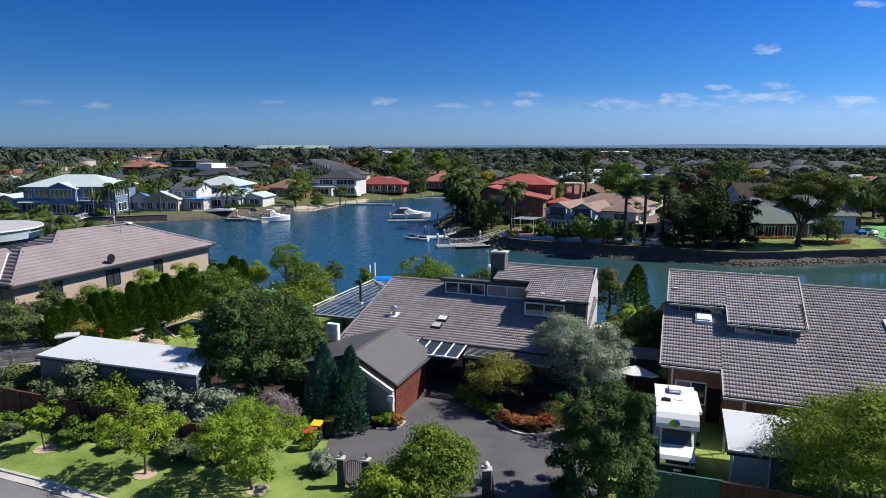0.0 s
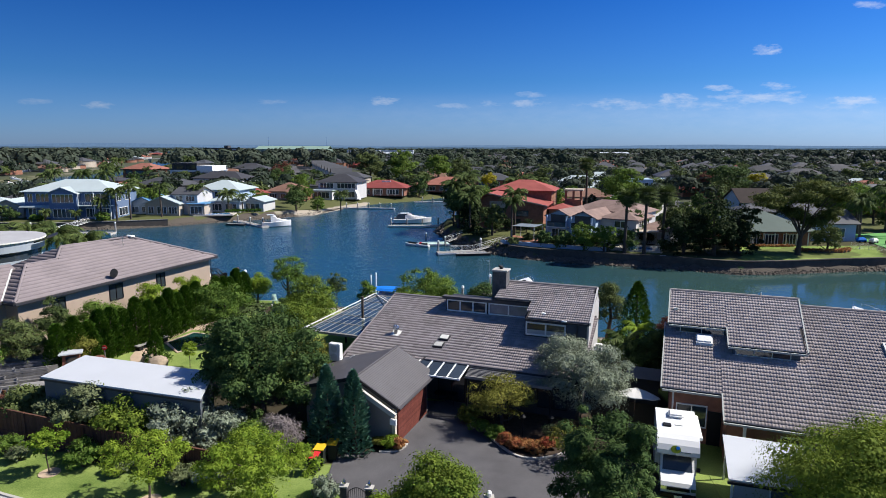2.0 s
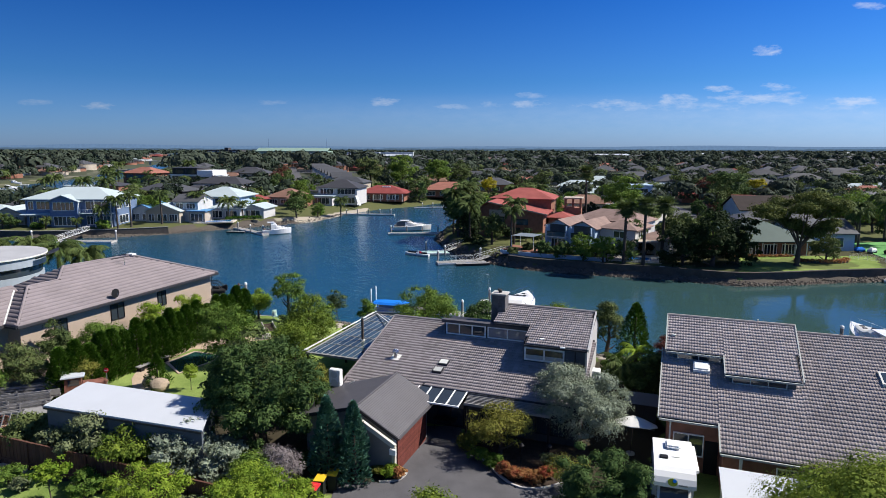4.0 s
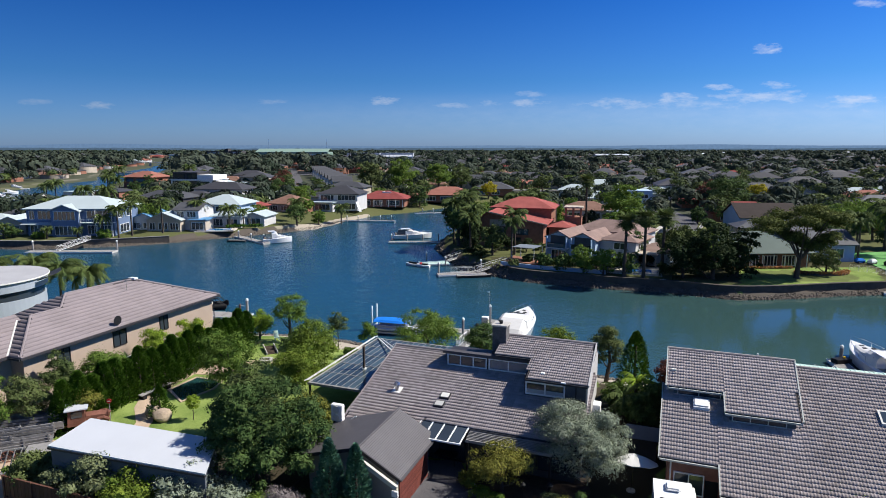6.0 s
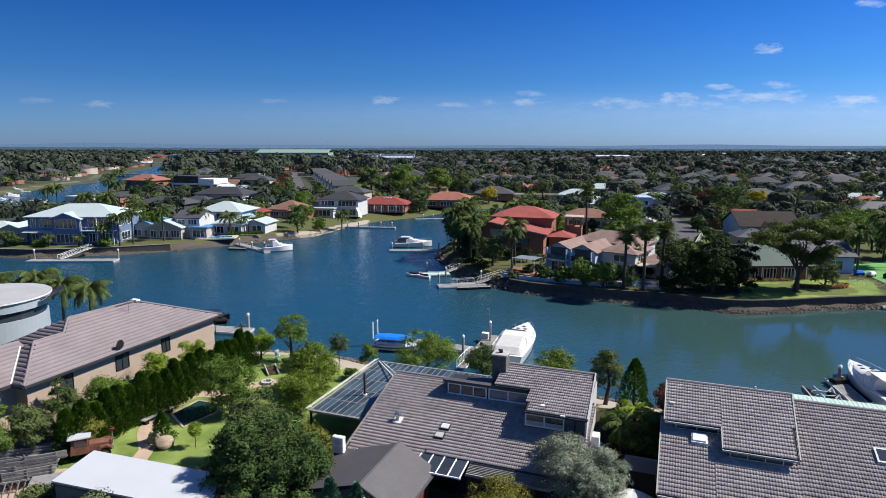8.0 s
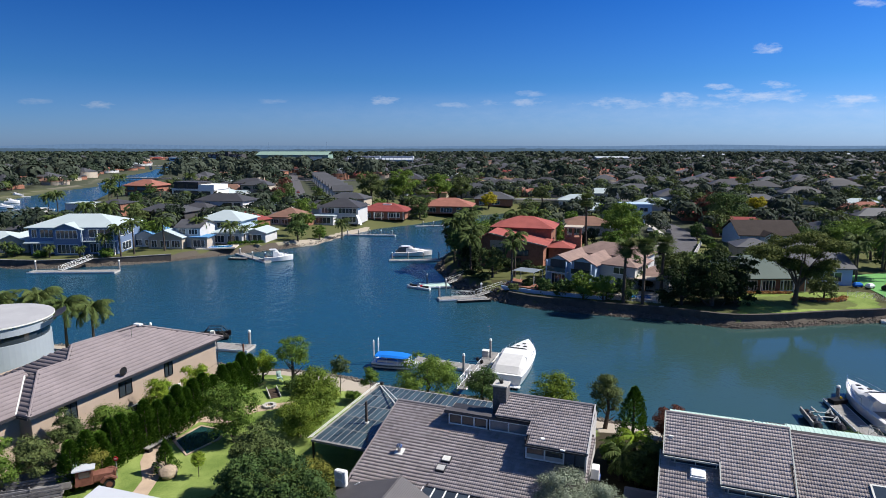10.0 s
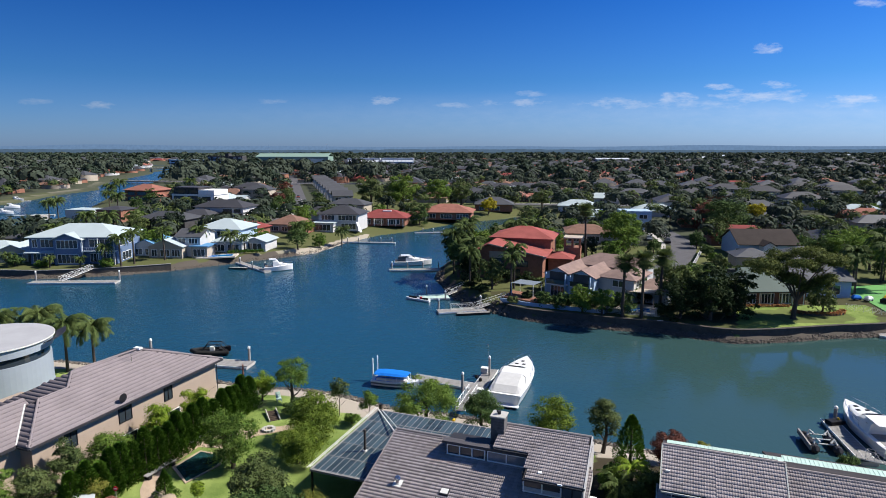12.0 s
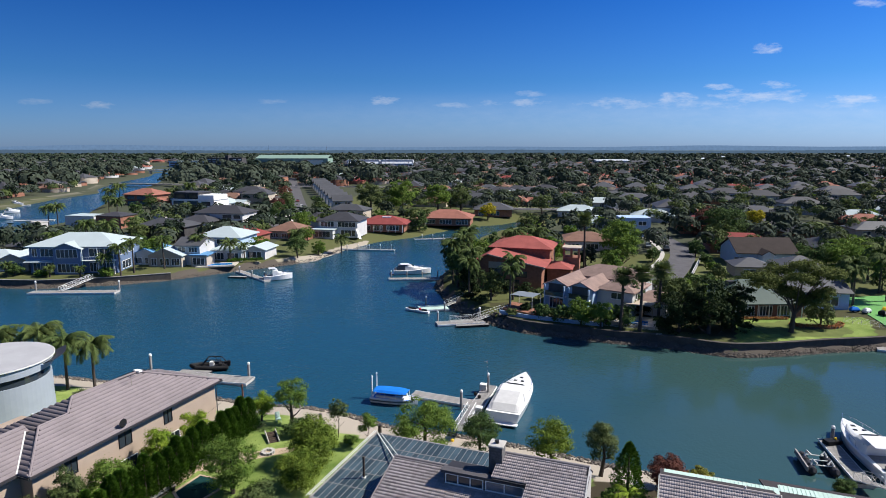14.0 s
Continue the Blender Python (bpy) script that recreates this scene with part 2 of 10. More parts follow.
M["glass_drawn"] = material("glazing before pale curtains", (0.20, 0.215, 0.24), 0.08, var=0.2, scale=1.2, bump=0.0, spec=0.7)
M["nb_trim"] = material("grey-cream eaves paint", (0.38, 0.395, 0.37), 0.5, var=0.12)
M["cream"] = material("cream barge paint", (0.52, 0.49, 0.42), 0.6, var=0.08)
M["recess_shade"] = material("dark recess-shade paint", (0.10, 0.095, 0.09), 0.9)
M["blind"] = material("pale blind", (0.45, 0.45, 0.43), 0.9)
M["pool_tile"] = material("pale pool coping", (0.5, 0.45, 0.38), 0.8)

glass = bpy.data.materials.new("window glass")
glass.use_nodes = True
gp = glass.node_tree.nodes["Principled BSDF"]
gp.inputs["Base Color"].default_value, gp.inputs["Roughness"].default_value = (0.03, 0.04, 0.05, 1), 0.04
gp.inputs["Specular IOR Level"].default_value = 0.9
M["glass"] = glass

M["leaf_lime"] = leafage("bright lime leaf", (0.107, 0.189, 0.0182), (0.286, 0.37, 0.0455), 0.35)
M["leaf_moss"] = leafage("mossy yellow-green leaf", (0.070, 0.125, 0.0175), (0.215, 0.27, 0.040), 0.3)
M["leaf_mid"] = leafage("mid green leaf", (0.0598, 0.124, 0.0208), (0.166, 0.237, 0.0442), 0.3)
M["leaf_dark"] = leafage("dark green leaf", (0.0312, 0.0676, 0.0195), (0.0975, 0.146, 0.0442), 0.2)
M["leaf_olive"] = leafage("grey olive leaf", (0.15, 0.188, 0.131), (0.288, 0.325, 0.237), 0.2)
M["leaf_grey"] = leafage("dusty grey-green leaf", (0.0806, 0.107, 0.0468), (0.182, 0.205, 0.104), 0.2)
M["leaf_blue"] = leafage("blue-green conifer spray", (0.048, 0.132, 0.0864), (0.108, 0.222, 0.156), 0.15)
# these two leaf tones have the distance's bluish haze mixed into their colour
M["leaf_far"] = leafage("haze-tinted distant dark leaf", (0.0165, 0.0297, 0.0176), (0.0462, 0.0638, 0.0407), 0.1)
M["leaf_far_gum"] = leafage("haze-tinted distant eucalypt leaf", (0.0286, 0.0418, 0.0286), (0.0704, 0.0858, 0.0594), 0.1)
M["leaf_deep"] = leafage("deep evergreen leaf", (0.011, 0.024, 0.008), (0.032, 0.05, 0.016), 0.12)
M["leaf_hedge"] = leafage("deep green hedge spray", (0.0264, 0.0715, 0.0066), (0.0715, 0.143, 0.0132), 0.15)
M["leaf_gold"] = leafage("golden green leaf", (0.124, 0.14, 0.026), (0.28, 0.267, 0.0585), 0.3)
M["leaf_gum"] = leafage("dull eucalypt leaf", (0.0504, 0.0792, 0.024), (0.134, 0.163, 0.0576), 0.2)
M["leaf_red"] = leafage("dull red-brown leaf", (0.09, 0.035, 0.03), (0.18, 0.075, 0.05), 0.2)
M["leaf_palm"] = leafage("palm frond", (0.034, 0.06, 0.016), (0.105, 0.135, 0.042), 0.2)
M["leaf_yellow"] = leafage("yellow flowering leaf", (0.22, 0.20, 0.015), (0.42, 0.36, 0.03), 0.3)
M["flower"] = leafage("orange-red flower", (0.27, 0.055, 0.035), (0.38, 0.24, 0.09), 0.3)
M["leaf_lawn"] = leafage("sunlit olive-green leaf", (0.05, 0.072, 0.018), (0.17, 0.185, 0.05), 0.25)
M["twig"] = leafage("bare grey twig", (0.12, 0.10, 0.10), (0.22, 0.19, 0.19), 0.05)
M["grass_blade"] = leafage("grass tuft", (0.10, 0.15, 0.02), (0.20, 0.25, 0.04), 0.3)

# ground: lawn, sand, bare earth and distance in one sheet, told apart by the masks of the sheet
ground_mat = material("ground", (0.104, 0.184, 0.036), 0.95, var=0.35, scale=0.25, bump=0.4, bscale=12, col2=(0.198, 0.246, 0.072))
gn, gl = ground_mat.node_tree.nodes, ground_mat.node_tree.links
gbase = gn["Principled BSDF"]
gbase.inputs["Specular IOR Level"].default_value = 0.05
lawn = gbase.inputs["Base Color"].links[0].from_socket
for mask, pale, deep in (("dry", (0.125, 0.118, 0.055), (0.066, 0.086, 0.03)), ("suburb", (0.085, 0.086, 0.066), (0.04, 0.054, 0.026)), ("mulch", (0.06, 0.045, 0.033), (0.035, 0.035, 0.02)), ("sandy", (0.40, 0.355, 0.29), (0.29, 0.25, 0.20)), ("rocky", (0.14, 0.12, 0.10), (0.055, 0.048, 0.04))):
    at, nz, mr, tone, mx = (gn.new(k) for k in ("ShaderNodeAttribute", "ShaderNodeTexNoise", "ShaderNodeMapRange", "ShaderNodeMix", "ShaderNodeMix"))
    at.attribute_name = mask
    nz.inputs["Scale"].default_value, nz.inputs["Detail"].default_value = (0.03, 6) if mask == "suburb" else (0.9, 6)
    tone.data_type = mx.data_type = "RGBA"
    tone.inputs["A"].default_value, tone.inputs["B"].default_value = (*pale, 1), (*deep, 1)
    edge = gn.new("ShaderNodeMath")
    edge.operation = "MULTIPLY_ADD"
    gl.new(nz.outputs[0], edge.inputs[0])
    edge.inputs[1].default_value = 0.5
    gl.new(at.outputs["Fac"], edge.inputs[2])
    mr.inputs["From Min"].default_value, mr.inputs["From Max"].default_value = 0.68, 0.82
    gl.new(edge.outputs[0], mr.inputs["Value"])
    gl.new(nz.outputs[0], tone.inputs["Factor"])
    gl.new(mr.outputs[0], mx.inputs["Factor"])
    gl.new(lawn, mx.inputs["A"])
    gl.new(tone.outputs["Result"], mx.inputs["B"])
    lawn = mx.outputs["Result"]
gl.new(lawn, gbase.inputs["Base Color"])
M["ground"] = ground_mat

water_mat = bpy.data.materials.new("canal water")
water_mat.use_nodes = True
an, al = water_mat.node_tree.nodes, water_mat.node_tree.links
wp = an["Principled BSDF"]
wp.inputs["IOR"].default_value = 1.33
tc = an.new("ShaderNodeTexCoord")
ripple, swell, patch = an.new("ShaderNodeTexNoise"), an.new("ShaderNodeTexNoise"), an.new("ShaderNodeTexNoise")
ripple.inputs["Scale"].default_value, ripple.inputs["Detail"].default_value = 2.2, 4
swell.inputs["Scale"].default_value = 0.5
patch.inputs["Scale"].default_value, patch.inputs["Detail"].default_value = 0.03, 3
for x in (ripple, swell, patch):
    al.new(tc.outputs["Object"], x.inputs["Vector"])
# deep blue in the open channel, calmer in the sheltered eastern reach, where green is shallows plus painted tree
# reflections
where = an.new("ShaderNodeSeparateXYZ")
al.new(tc.outputs["Object"], where.inputs[0])
drift = an.new("ShaderNodeMath")
drift.operation = "MULTIPLY_ADD"
al.new(patch.outputs[0], drift.inputs[0])
drift.inputs[1].default_value = 50.0
al.new(where.outputs["X"], drift.inputs[2])
shelter = an.new("ShaderNodeMapRange")
shelter.interpolation_type = "SMOOTHSTEP"
shelter.inputs["From Min"].default_value, shelter.inputs["From Max"].default_value = 16.0, 70.0
al.new(drift.outputs[0], shelter.inputs["Value"])
ruffle = an.new("ShaderNodeMapRange")
ruffle.inputs["To Min"].default_value, ruffle.inputs["To Max"].default_value = 0.17, 0.03
al.new(shelter.outputs[0], ruffle.inputs["Value"])
al.new(ruffle.outputs[0], wp.inputs["Roughness"])
shade = an.new("ShaderNodeMix")
shade.data_type = "RGBA"
shade.inputs["A"].default_value, shade.inputs["B"].default_value = (0.011, 0.056, 0.093, 1), (0.032, 0.070, 0.068, 1)
al.new(shelter.outputs[0], shade.inputs["Factor"])
al.new(shade.outputs["Result"], wp.inputs["Base Color"])
calm = an.new("ShaderNodeMapRange")
calm.inputs["From Min"].default_value, calm.inputs["From Max"].default_value = 0.4, 0.62
calm.inputs["To Min"].default_value, calm.inputs["To Max"].default_value = 0.55, 1.0
al.new(patch.outputs[0], calm.inputs["Value"])
sumw = an.new("ShaderNodeMath")
sumw.operation = "MULTIPLY_ADD"
al.new(ripple.outputs[0], sumw.inputs[0])
al.new(calm.outputs[0], sumw.inputs[1])
al.new(swell.outputs[0], sumw.inputs[2])
still = an.new("ShaderNodeMapRange")
still.inputs["To Min"].default_value, still.inputs["To Max"].default_value = 0.85, 0.12
al.new(shelter.outputs[0], still.inputs["Value"])
wb = an.new("ShaderNodeBump")
wb.inputs["Distance"].default_value = 0.15
al.new(still.outputs[0], wb.inputs["Strength"])
al.new(sumw.outputs[0], wb.inputs["Height"])
al.new(wb.outputs[0], wp.inputs["Normal"])
M["water"] = water_mat

# ---- builders ----
TURN = -20.5          # the street grid's turn, degrees
PSI = radians(20.5)
ORIGIN = {}


def grid(u, v, z=0.0):
    """A place in the street grid (u along the eaves, v towards the water) in the world."""
    return (u * math.cos(PSI) + v * math.sin(PSI), -u * math.sin(PSI) + v * math.cos(PSI), z)


def thing(name, label, category, at=(0, 0, 0), turn=0.0, group="", kind="", offset=None):
    """An Empty at the thing's base. offset: the point of the parts' coordinates that lies at the base."""
    ob = new(name)
    ob.empty_display_size = 0.3
    ob.matrix_basis = pose(*at, 0, 0, turn)
    if offset:
        ORIGIN[ob.name] = Vector(offset)
    return tagged(ob, label, category, group, kind)


def in_grid(name, label, category, u, v, z=0.0, group="", kind=""):
    return thing(name, label, category, grid(u, v, z), TURN, group, kind, (u, v, z))


def part(name, bm, mat, parent, label=""):
    """Links a bmesh (or a ready mesh) as one mesh object under a thing or a part."""
    if isinstance(bm, bpy.types.Mesh):
        me = bm
    else:
        bmesh.ops.recalc_face_normals(bm, faces=bm.faces)
        me = bpy.data.meshes.new(name)
        bm.to_mesh(me)
        bm.free()
    me.materials.clear()
    me.materials.append(M[mat] if isinstance(mat, str) else mat)
    ob = new(name, me)
    if parent:
        root = parent
        while root.parent:
            root = root.parent
        if root.name in ORIGIN:
            me.transform(Matrix.Translation(-ORIGIN[root.name]))
        ob.parent = parent
    return tagged(ob, label)


def lone(name, bm, mat, label, category, kind="", group=""):
    return tagged(part(name, bm, mat, None), label, category, group, kind)


def box(x0, x1, y0, y1, z0, z1, bm=None, bevel=0.0):
    bm = bm or bmesh.new()
    v = [bm.verts.new((x, y, z)) for z in (z0, z1) for x, y in ((x0, y0), (x1, y0), (x1, y1), (x0, y1))]
    f = [bm.faces.new([v[i] for i in q]) for q in ((3, 2, 1, 0), (4, 5, 6, 7), (0, 1, 5, 4), (1, 2, 6, 5), (2, 3, 7, 6), (3, 0, 4, 7))]
    if bevel:
        bmesh.ops.bevel(bm, geom=list({e for x in f for e in x.edges}), offset=bevel, segments=2, affect="EDGES")
    return bm


def prism(poly, z0, z1, bm=None):
    """A plan outline raised from z0 to z1."""
    bm = bm or bmesh.new()
    a, b = [bm.verts.new((*p, z0)) for p in poly], [bm.verts.new((*p, z1)) for p in poly]
    bm.faces.new(a[::-1]), bm.faces.new(b)
    for i in range(len(poly)):
        j = (i + 1) % len(poly)
        bm.faces.new((a[i], a[j], b[j], b[i]))
    return bm


def loft(rings, bm=None, close=True):
    """Skins a row of rings of equal length and caps the ends."""
    bm = bm or bmesh.new()
    vs = [[bm.verts.new(p) for p in r] for r in rings]
    n = len(rings[0])
    for a, b in zip(vs, vs[1:]):
        for i in range(n if close else n - 1):
            j = (i + 1) % n
            bm.faces.new((a[i], a[j], b[j], b[i]))
    if close:
        bm.faces.new(vs[0][::-1]), bm.faces.new(vs[-1])
    return bm


def across(profile, u0, u1, bm=None):
    """A profile in v and z drawn out along u."""
    return loft([[(u, v, z) for v, z in profile] for u in (u0, u1)], bm)


def slab(pts, thick, bm=None):
    """A flat roof panel: a polygon in space given depth downwards."""
    return loft([[(x, y, z - thick) for x, y, z in pts], list(pts)], bm)


def beam(p, q, w, h, bm=None):
    bm = bm or bmesh.new()
    p, q = Vector(p), Vector(q)
    d = (q - p).normalized()
    s = d.cross(Vector((0, 0, 1)))
    s = s.normalized() if s.length > 1e-4 else Vector((1, 0, 0))
    t = s.cross(d)
    r = [s * (a * w / 2) + t * (b * h / 2) for a, b in ((-1, -1), (1, -1), (1, 1), (-1, 1))]
    return loft([[p + o for o in r], [q + o for o in r]], bm)


def tube(pts, radii, n=8, bm=None):
    """A round bar through points."""
    bm = bm or bmesh.new()
    pts = [Vector(p) for p in pts]
    if not hasattr(radii, "__len__"):
        radii = [radii] * len(pts)
    rings = []
    for i, p in enumerate(pts):
        d = (pts[min(i + 1, len(pts) - 1)] - pts[max(i - 1, 0)]).normalized()
        s = d.cross(Vector((0.31, 0.17, 0.93) if abs(d.z) < 0.9 else (1, 0, 0))).normalized()
        t = d.cross(s)
        rings.append([p + (s * math.cos(a) + t * math.sin(a)) * radii[i] for a in (k * math.tau / n for k in range(n))])
    return loft(rings, bm)


def raw_mesh(name, verts, faces):
    """A mesh from arrays: verts (n, 3), faces (m, k)."""
    verts, faces = np.asarray(verts, np.float32), np.asarray(faces, np.int32)
    me = bpy.data.meshes.new(name)
    m, k = faces.shape
    me.vertices.add(len(verts)), me.loops.add(m * k), me.polygons.add(m)
    me.vertices.foreach_set("co", verts.ravel())
    me.loops.foreach_set("vertex_index", faces.ravel())
    me.polygons.foreach_set("loop_start", np.arange(0, m * k, k, dtype=np.int32))
    me.update(calc_edges=True)
    me.validate()
    return me


# ---- terrain and water ----
WATER_Z = -3.44
NEAR_SHORE = [(-260, 118), (-120, 100), (-60, 92), (-44, 88), (-32, 83.5), (-26, 81.5), (-18, 80.5), (-12, 78), (-6.5, 74.5), (0, 73), (8, 70), (18, 65.5), (28, 61), (40, 56), (55, 51), (80, 43), (140, 27), (260, 0)]
RIGHT_SHORE = [(260, 150), (130, 118), (95, 106), (77, 103), (68, 102), (59, 100), (49, 99), (45, 101), (38, 105), (30, 107), (23, 110), (15, 113), (10, 118), (5, 124), (2, 130), (0, 138), (-3, 151), (-2, 165), (1, 176), (5, 184), (9, 214), (15, 241), (25, 262), (40, 280), (46, 292)]
LEFT_SHORE = [(38, 293), (27, 280), (14, 272), (2, 259), (-12, 239), (-24.5, 228), (-34, 209), (-39, 189), (-48, 180), (-61, 170), (-73, 160), (-84, 154.5), (-102, 150), (-111, 151), (-150, 152), (-260, 158)]
CANAL = np.array(NEAR_SHORE + RIGHT_SHORE + LEFT_SHORE, float)
RIVER = np.array([(-700, 335), (-249, 345), (-250, 360), (-263, 421), (-262, 470), (-285, 508), (-318, 600), (-335, 680), (-350, 741), (-440, 960), (-590, 1268), (-575, 1268), (-405, 950), (-301, 666), (-268, 569), (-226, 421), (-186, 317), (-178, 286), (-178, 262), (-180, 238), (-700, 225)], float)


def signed(poly, x, y):
    """Distance from the outline, positive on land."""
    best, inside = np.full(x.shape, 1e9), np.zeros(x.shape, bool)
    for (ax, ay), (bx, by) in zip(poly, np.roll(poly, -1, 0)):
        dx, dy = bx - ax, by - ay
        t = np.clip(((x - ax) * dx + (y - ay) * dy) / (dx * dx + dy * dy), 0, 1)
        best = np.minimum(best, (x - ax - t * dx) ** 2 + (y - ay - t * dy) ** 2)
        hit = ((ay > y) != (by > y)) & (x < dx * (y - ay) / (dy if dy else 1e-9) + ax)
        inside ^= hit
    d = np.sqrt(best)
    return np.where(inside, -d, d)


def nearside(x, y):
    return y < np.interp(x, [p[0] for p in NEAR_SHORE], [p[1] for p in NEAR_SHORE]) + 18


def land(x, y):
    """Height of the ground, and the distances from the canal and the river."""
    x, y = np.asarray(x, float), np.asarray(y, float)
    dc, dr = signed(CANAL, x, y), signed(RIVER, x, y)
    near = nearside(x, y)
    beach = np.interp(dc, [-8, 0, 3.5, 8, 14], [-6.0, WATER_Z, -2.5, -0.9, 0.0])
    bank = np.interp(dc, [-8, 0, 1.1, 2.3, 2.5, 2.9, 12, 40], [-6.0, -4.2, WATER_Z, -2.75, -2.7, -1.55, -1.25, -1.2])
    sandy = np.interp(dc, [-8, 0, 9, 16, 40], [-6.0, WATER_Z, -2.2, -1.35, -1.2])
    cove = np.clip((y - 186) / 14, 0, 1)
    far = bank * (1 - cove) + sandy * cove
    h = np.where(near, beach, far)
    river = np.interp(dr, [-8, 0, 6, 14], [-6.0, WATER_Z, -2.0, -1.2])
    return np.where(near, h, np.minimum(h, river)), dc, dr


def ground_z(x, y):
    return float(land(np.array([x]), np.array([y]))[0][0])


def lines(fine, near, mid, far):
    a = np.arange(-near, near + 0.1, fine)
    b = np.arange(near + 4, mid, 5.0)
    c = np.geomspace(mid, far, 26)
    return a, np.concatenate([b, c])


xa, xb = lines(1.3, 112, 420, 9000)
gx = np.concatenate([-xb[::-1], xa, xb])
gy = np.concatenate([[-60, -30, -10, 0, 8], np.arange(14, 285, 1.3), np.arange(288, 800, 6.0), np.geomspace(810, 9000, 28)])
X, Y = np.meshgrid(gx, gy)
Z, DC, DR = land(X, Y)
Z = Z + np.where((DC > 4) & (DR > 4), 0.025 * np.sin(X * 0.37 + 1.3 * np.sin(Y * 0.21)) * np.sin(Y * 0.31), 0)
nx, ny = len(gx), len(gy)
idx = np.arange(nx * ny).reshape(ny, nx)
quads = np.stack([idx[:-1, :-1], idx[:-1, 1:], idx[1:, 1:], idx[1:, :-1]], -1).reshape(-1, 4)
me = raw_mesh("ground", np.stack([X, Y, Z], -1).reshape(-1, 3), quads)
NEAR = nearside(X, Y)
VV = X * math.sin(PSI) + Y * math.cos(PSI)
UU = X * math.cos(PSI) - Y * math.sin(PSI)
LAWN = (X > 52 + (Y - 105) * 0.47) & (X < 77 + (Y - 105) * 0.5) & (Y > 98) & (Y < 117)
masks = {
    "dry": np.where(~NEAR & ~LAWN, 0.62, 0) + np.where(LAWN & (np.hypot((X - 66) / 10, (Y - 110.5) / 5) < 1), 0.5, 0),
    "sandy": np.where(NEAR & (DC < 9), 0.6, 0) * (DC > -6) * (Y < 120) + np.where(~NEAR & (DC < 3.6) & (Y > 176) & (X < -28) & (X > -60), 0.5, 0) + np.where(~NEAR & (DC < 5.5) & (Y > 186), 0.42, 0) + np.where((DR < 9) & (X < -236 - (Y - 345) * 0.27) & (Y > 330) & (Y < 560), 0.45, 0),
    "rocky": np.where(~NEAR & (DC < 3.2) & (Y < 186), 0.7, 0) + np.where((DR < 5) & (X > -240), 0.5, 0) + np.where(NEAR & (DC < 1.2), 0.45, 0),
    "suburb": np.where((Y > 190) & (DC > 14) & (DR > 14), 0.45, 0) + np.where((X > 20) & (Y > 128) & (Y < 330), 0.22, 0) + np.where((X < -60) & (Y > 178), 0.22, 0) + np.where(Y > 420, 0.2, 0) + np.where((X < -150) & (Y > 185), 0.3, 0),
    "mulch": np.where(~NEAR & ~LAWN & (X > 4) & (X < 110) & (Y > 98) & (Y < 130) & (DC > 5.5), 0.5, 0) + np.where((UU > -33) & (UU < -5) & (VV > 23.0) & (VV < 36) & (Y > 31.5), 0.62, 0) + np.where((UU > -46.5) & (UU < -43) & (VV > 26) & (VV < 58), 0.5, 0) + np.where((UU > -6) & (UU < 0.5) & (VV > 30) & (VV < 60), 0.62, 0) + np.where((UU > -21) & (UU < -6) & (VV > 52) & (VV < 58), 0.4, 0),
}
for key, values in masks.items():
    me.attributes.new(key, "FLOAT", "POINT").data.foreach_set("value", np.clip(values, 0, 1).astype(np.float32).ravel())
me.polygons.foreach_set("use_smooth", np.ones(len(me.polygons), bool))
ground = tagged(part("ground", me, "ground", None), "lawns, beach and suburban ground round the canals", "ground", kind="structure")

bm = bmesh.new()
ring = [(-1500, -40), (1500, -40), (1500, 1400), (-1500, 1400)]
bm.faces.new([bm.verts.new((*p, WATER_Z)) for p in ring])
lone("water", bm, "water", "blue-green canal water with light ripples", "water", "structure")


def strip(line, inner, outer, z0, z1):
    """A band along a polyline, from inner to outer to the left of its run."""
    pts = [Vector(p) for p in line]
    nor = []
    for i in range(len(pts)):
        d = (pts[min(i + 1, len(pts) - 1)] - pts[max(i - 1, 0)]).normalized()
        nor.append(Vector((-d.y, d.x)))
    rings = []
    for p, n in zip(pts, nor):
        a, b = p + n * inner, p + n * outer
        rings.append([(a.x, a.y, z0), (b.x, b.y, z0), (b.x, b.y, z1), (a.x, a.y, z1)])
    return loft(rings)


def smooth_line(pts, step=2.0):
    """A polyline run through with a soft curve."""
    p = np.array(pts, float)
    s = np.concatenate([[0], np.cumsum(np.hypot(*np.diff(p, axis=0).T))])
    q = np.arange(0, s[-1], step)
    out = np.stack([np.interp(q, s, p[:, 0]), np.interp(q, s, p[:, 1])], -1)
    for _ in range(4):
        out[1:-1] = (out[:-2] + 2 * out[1:-1] + out[2:]) / 4
    return [tuple(x) for x in out]


RW = smooth_line([p for p in RIGHT_SHORE if p[0] > 6 and p[1] < 160][1:])
wall = thing("sea_wall", "dark concrete sea wall above rocks along the bank", "wall", kind="structure")
part("panel", strip(RW, -2.75, -2.25, -3.3, -1.45), "sea_wall", wall)
part("coping", strip(RW, -2.85, -2.15, -1.446, -1.32), "sea_wall", wall, "weathered concrete coping")
LW = smooth_line([(-72, 159.6), (-84, 154.3), (-102, 149.8), (-111, 150.8), (-150, 151.8), (-220, 155)])
wall = thing("sea_wall", "dark timber sea wall below a narrow lawn", "wall", kind="structure")
part("panel", strip(LW, -2.75, -2.35, -3.3, -1.5), "sea_wall", wall)
part("coping", strip(LW, -2.85, -2.25, -1.496, -1.40), "grey_timber", wall)


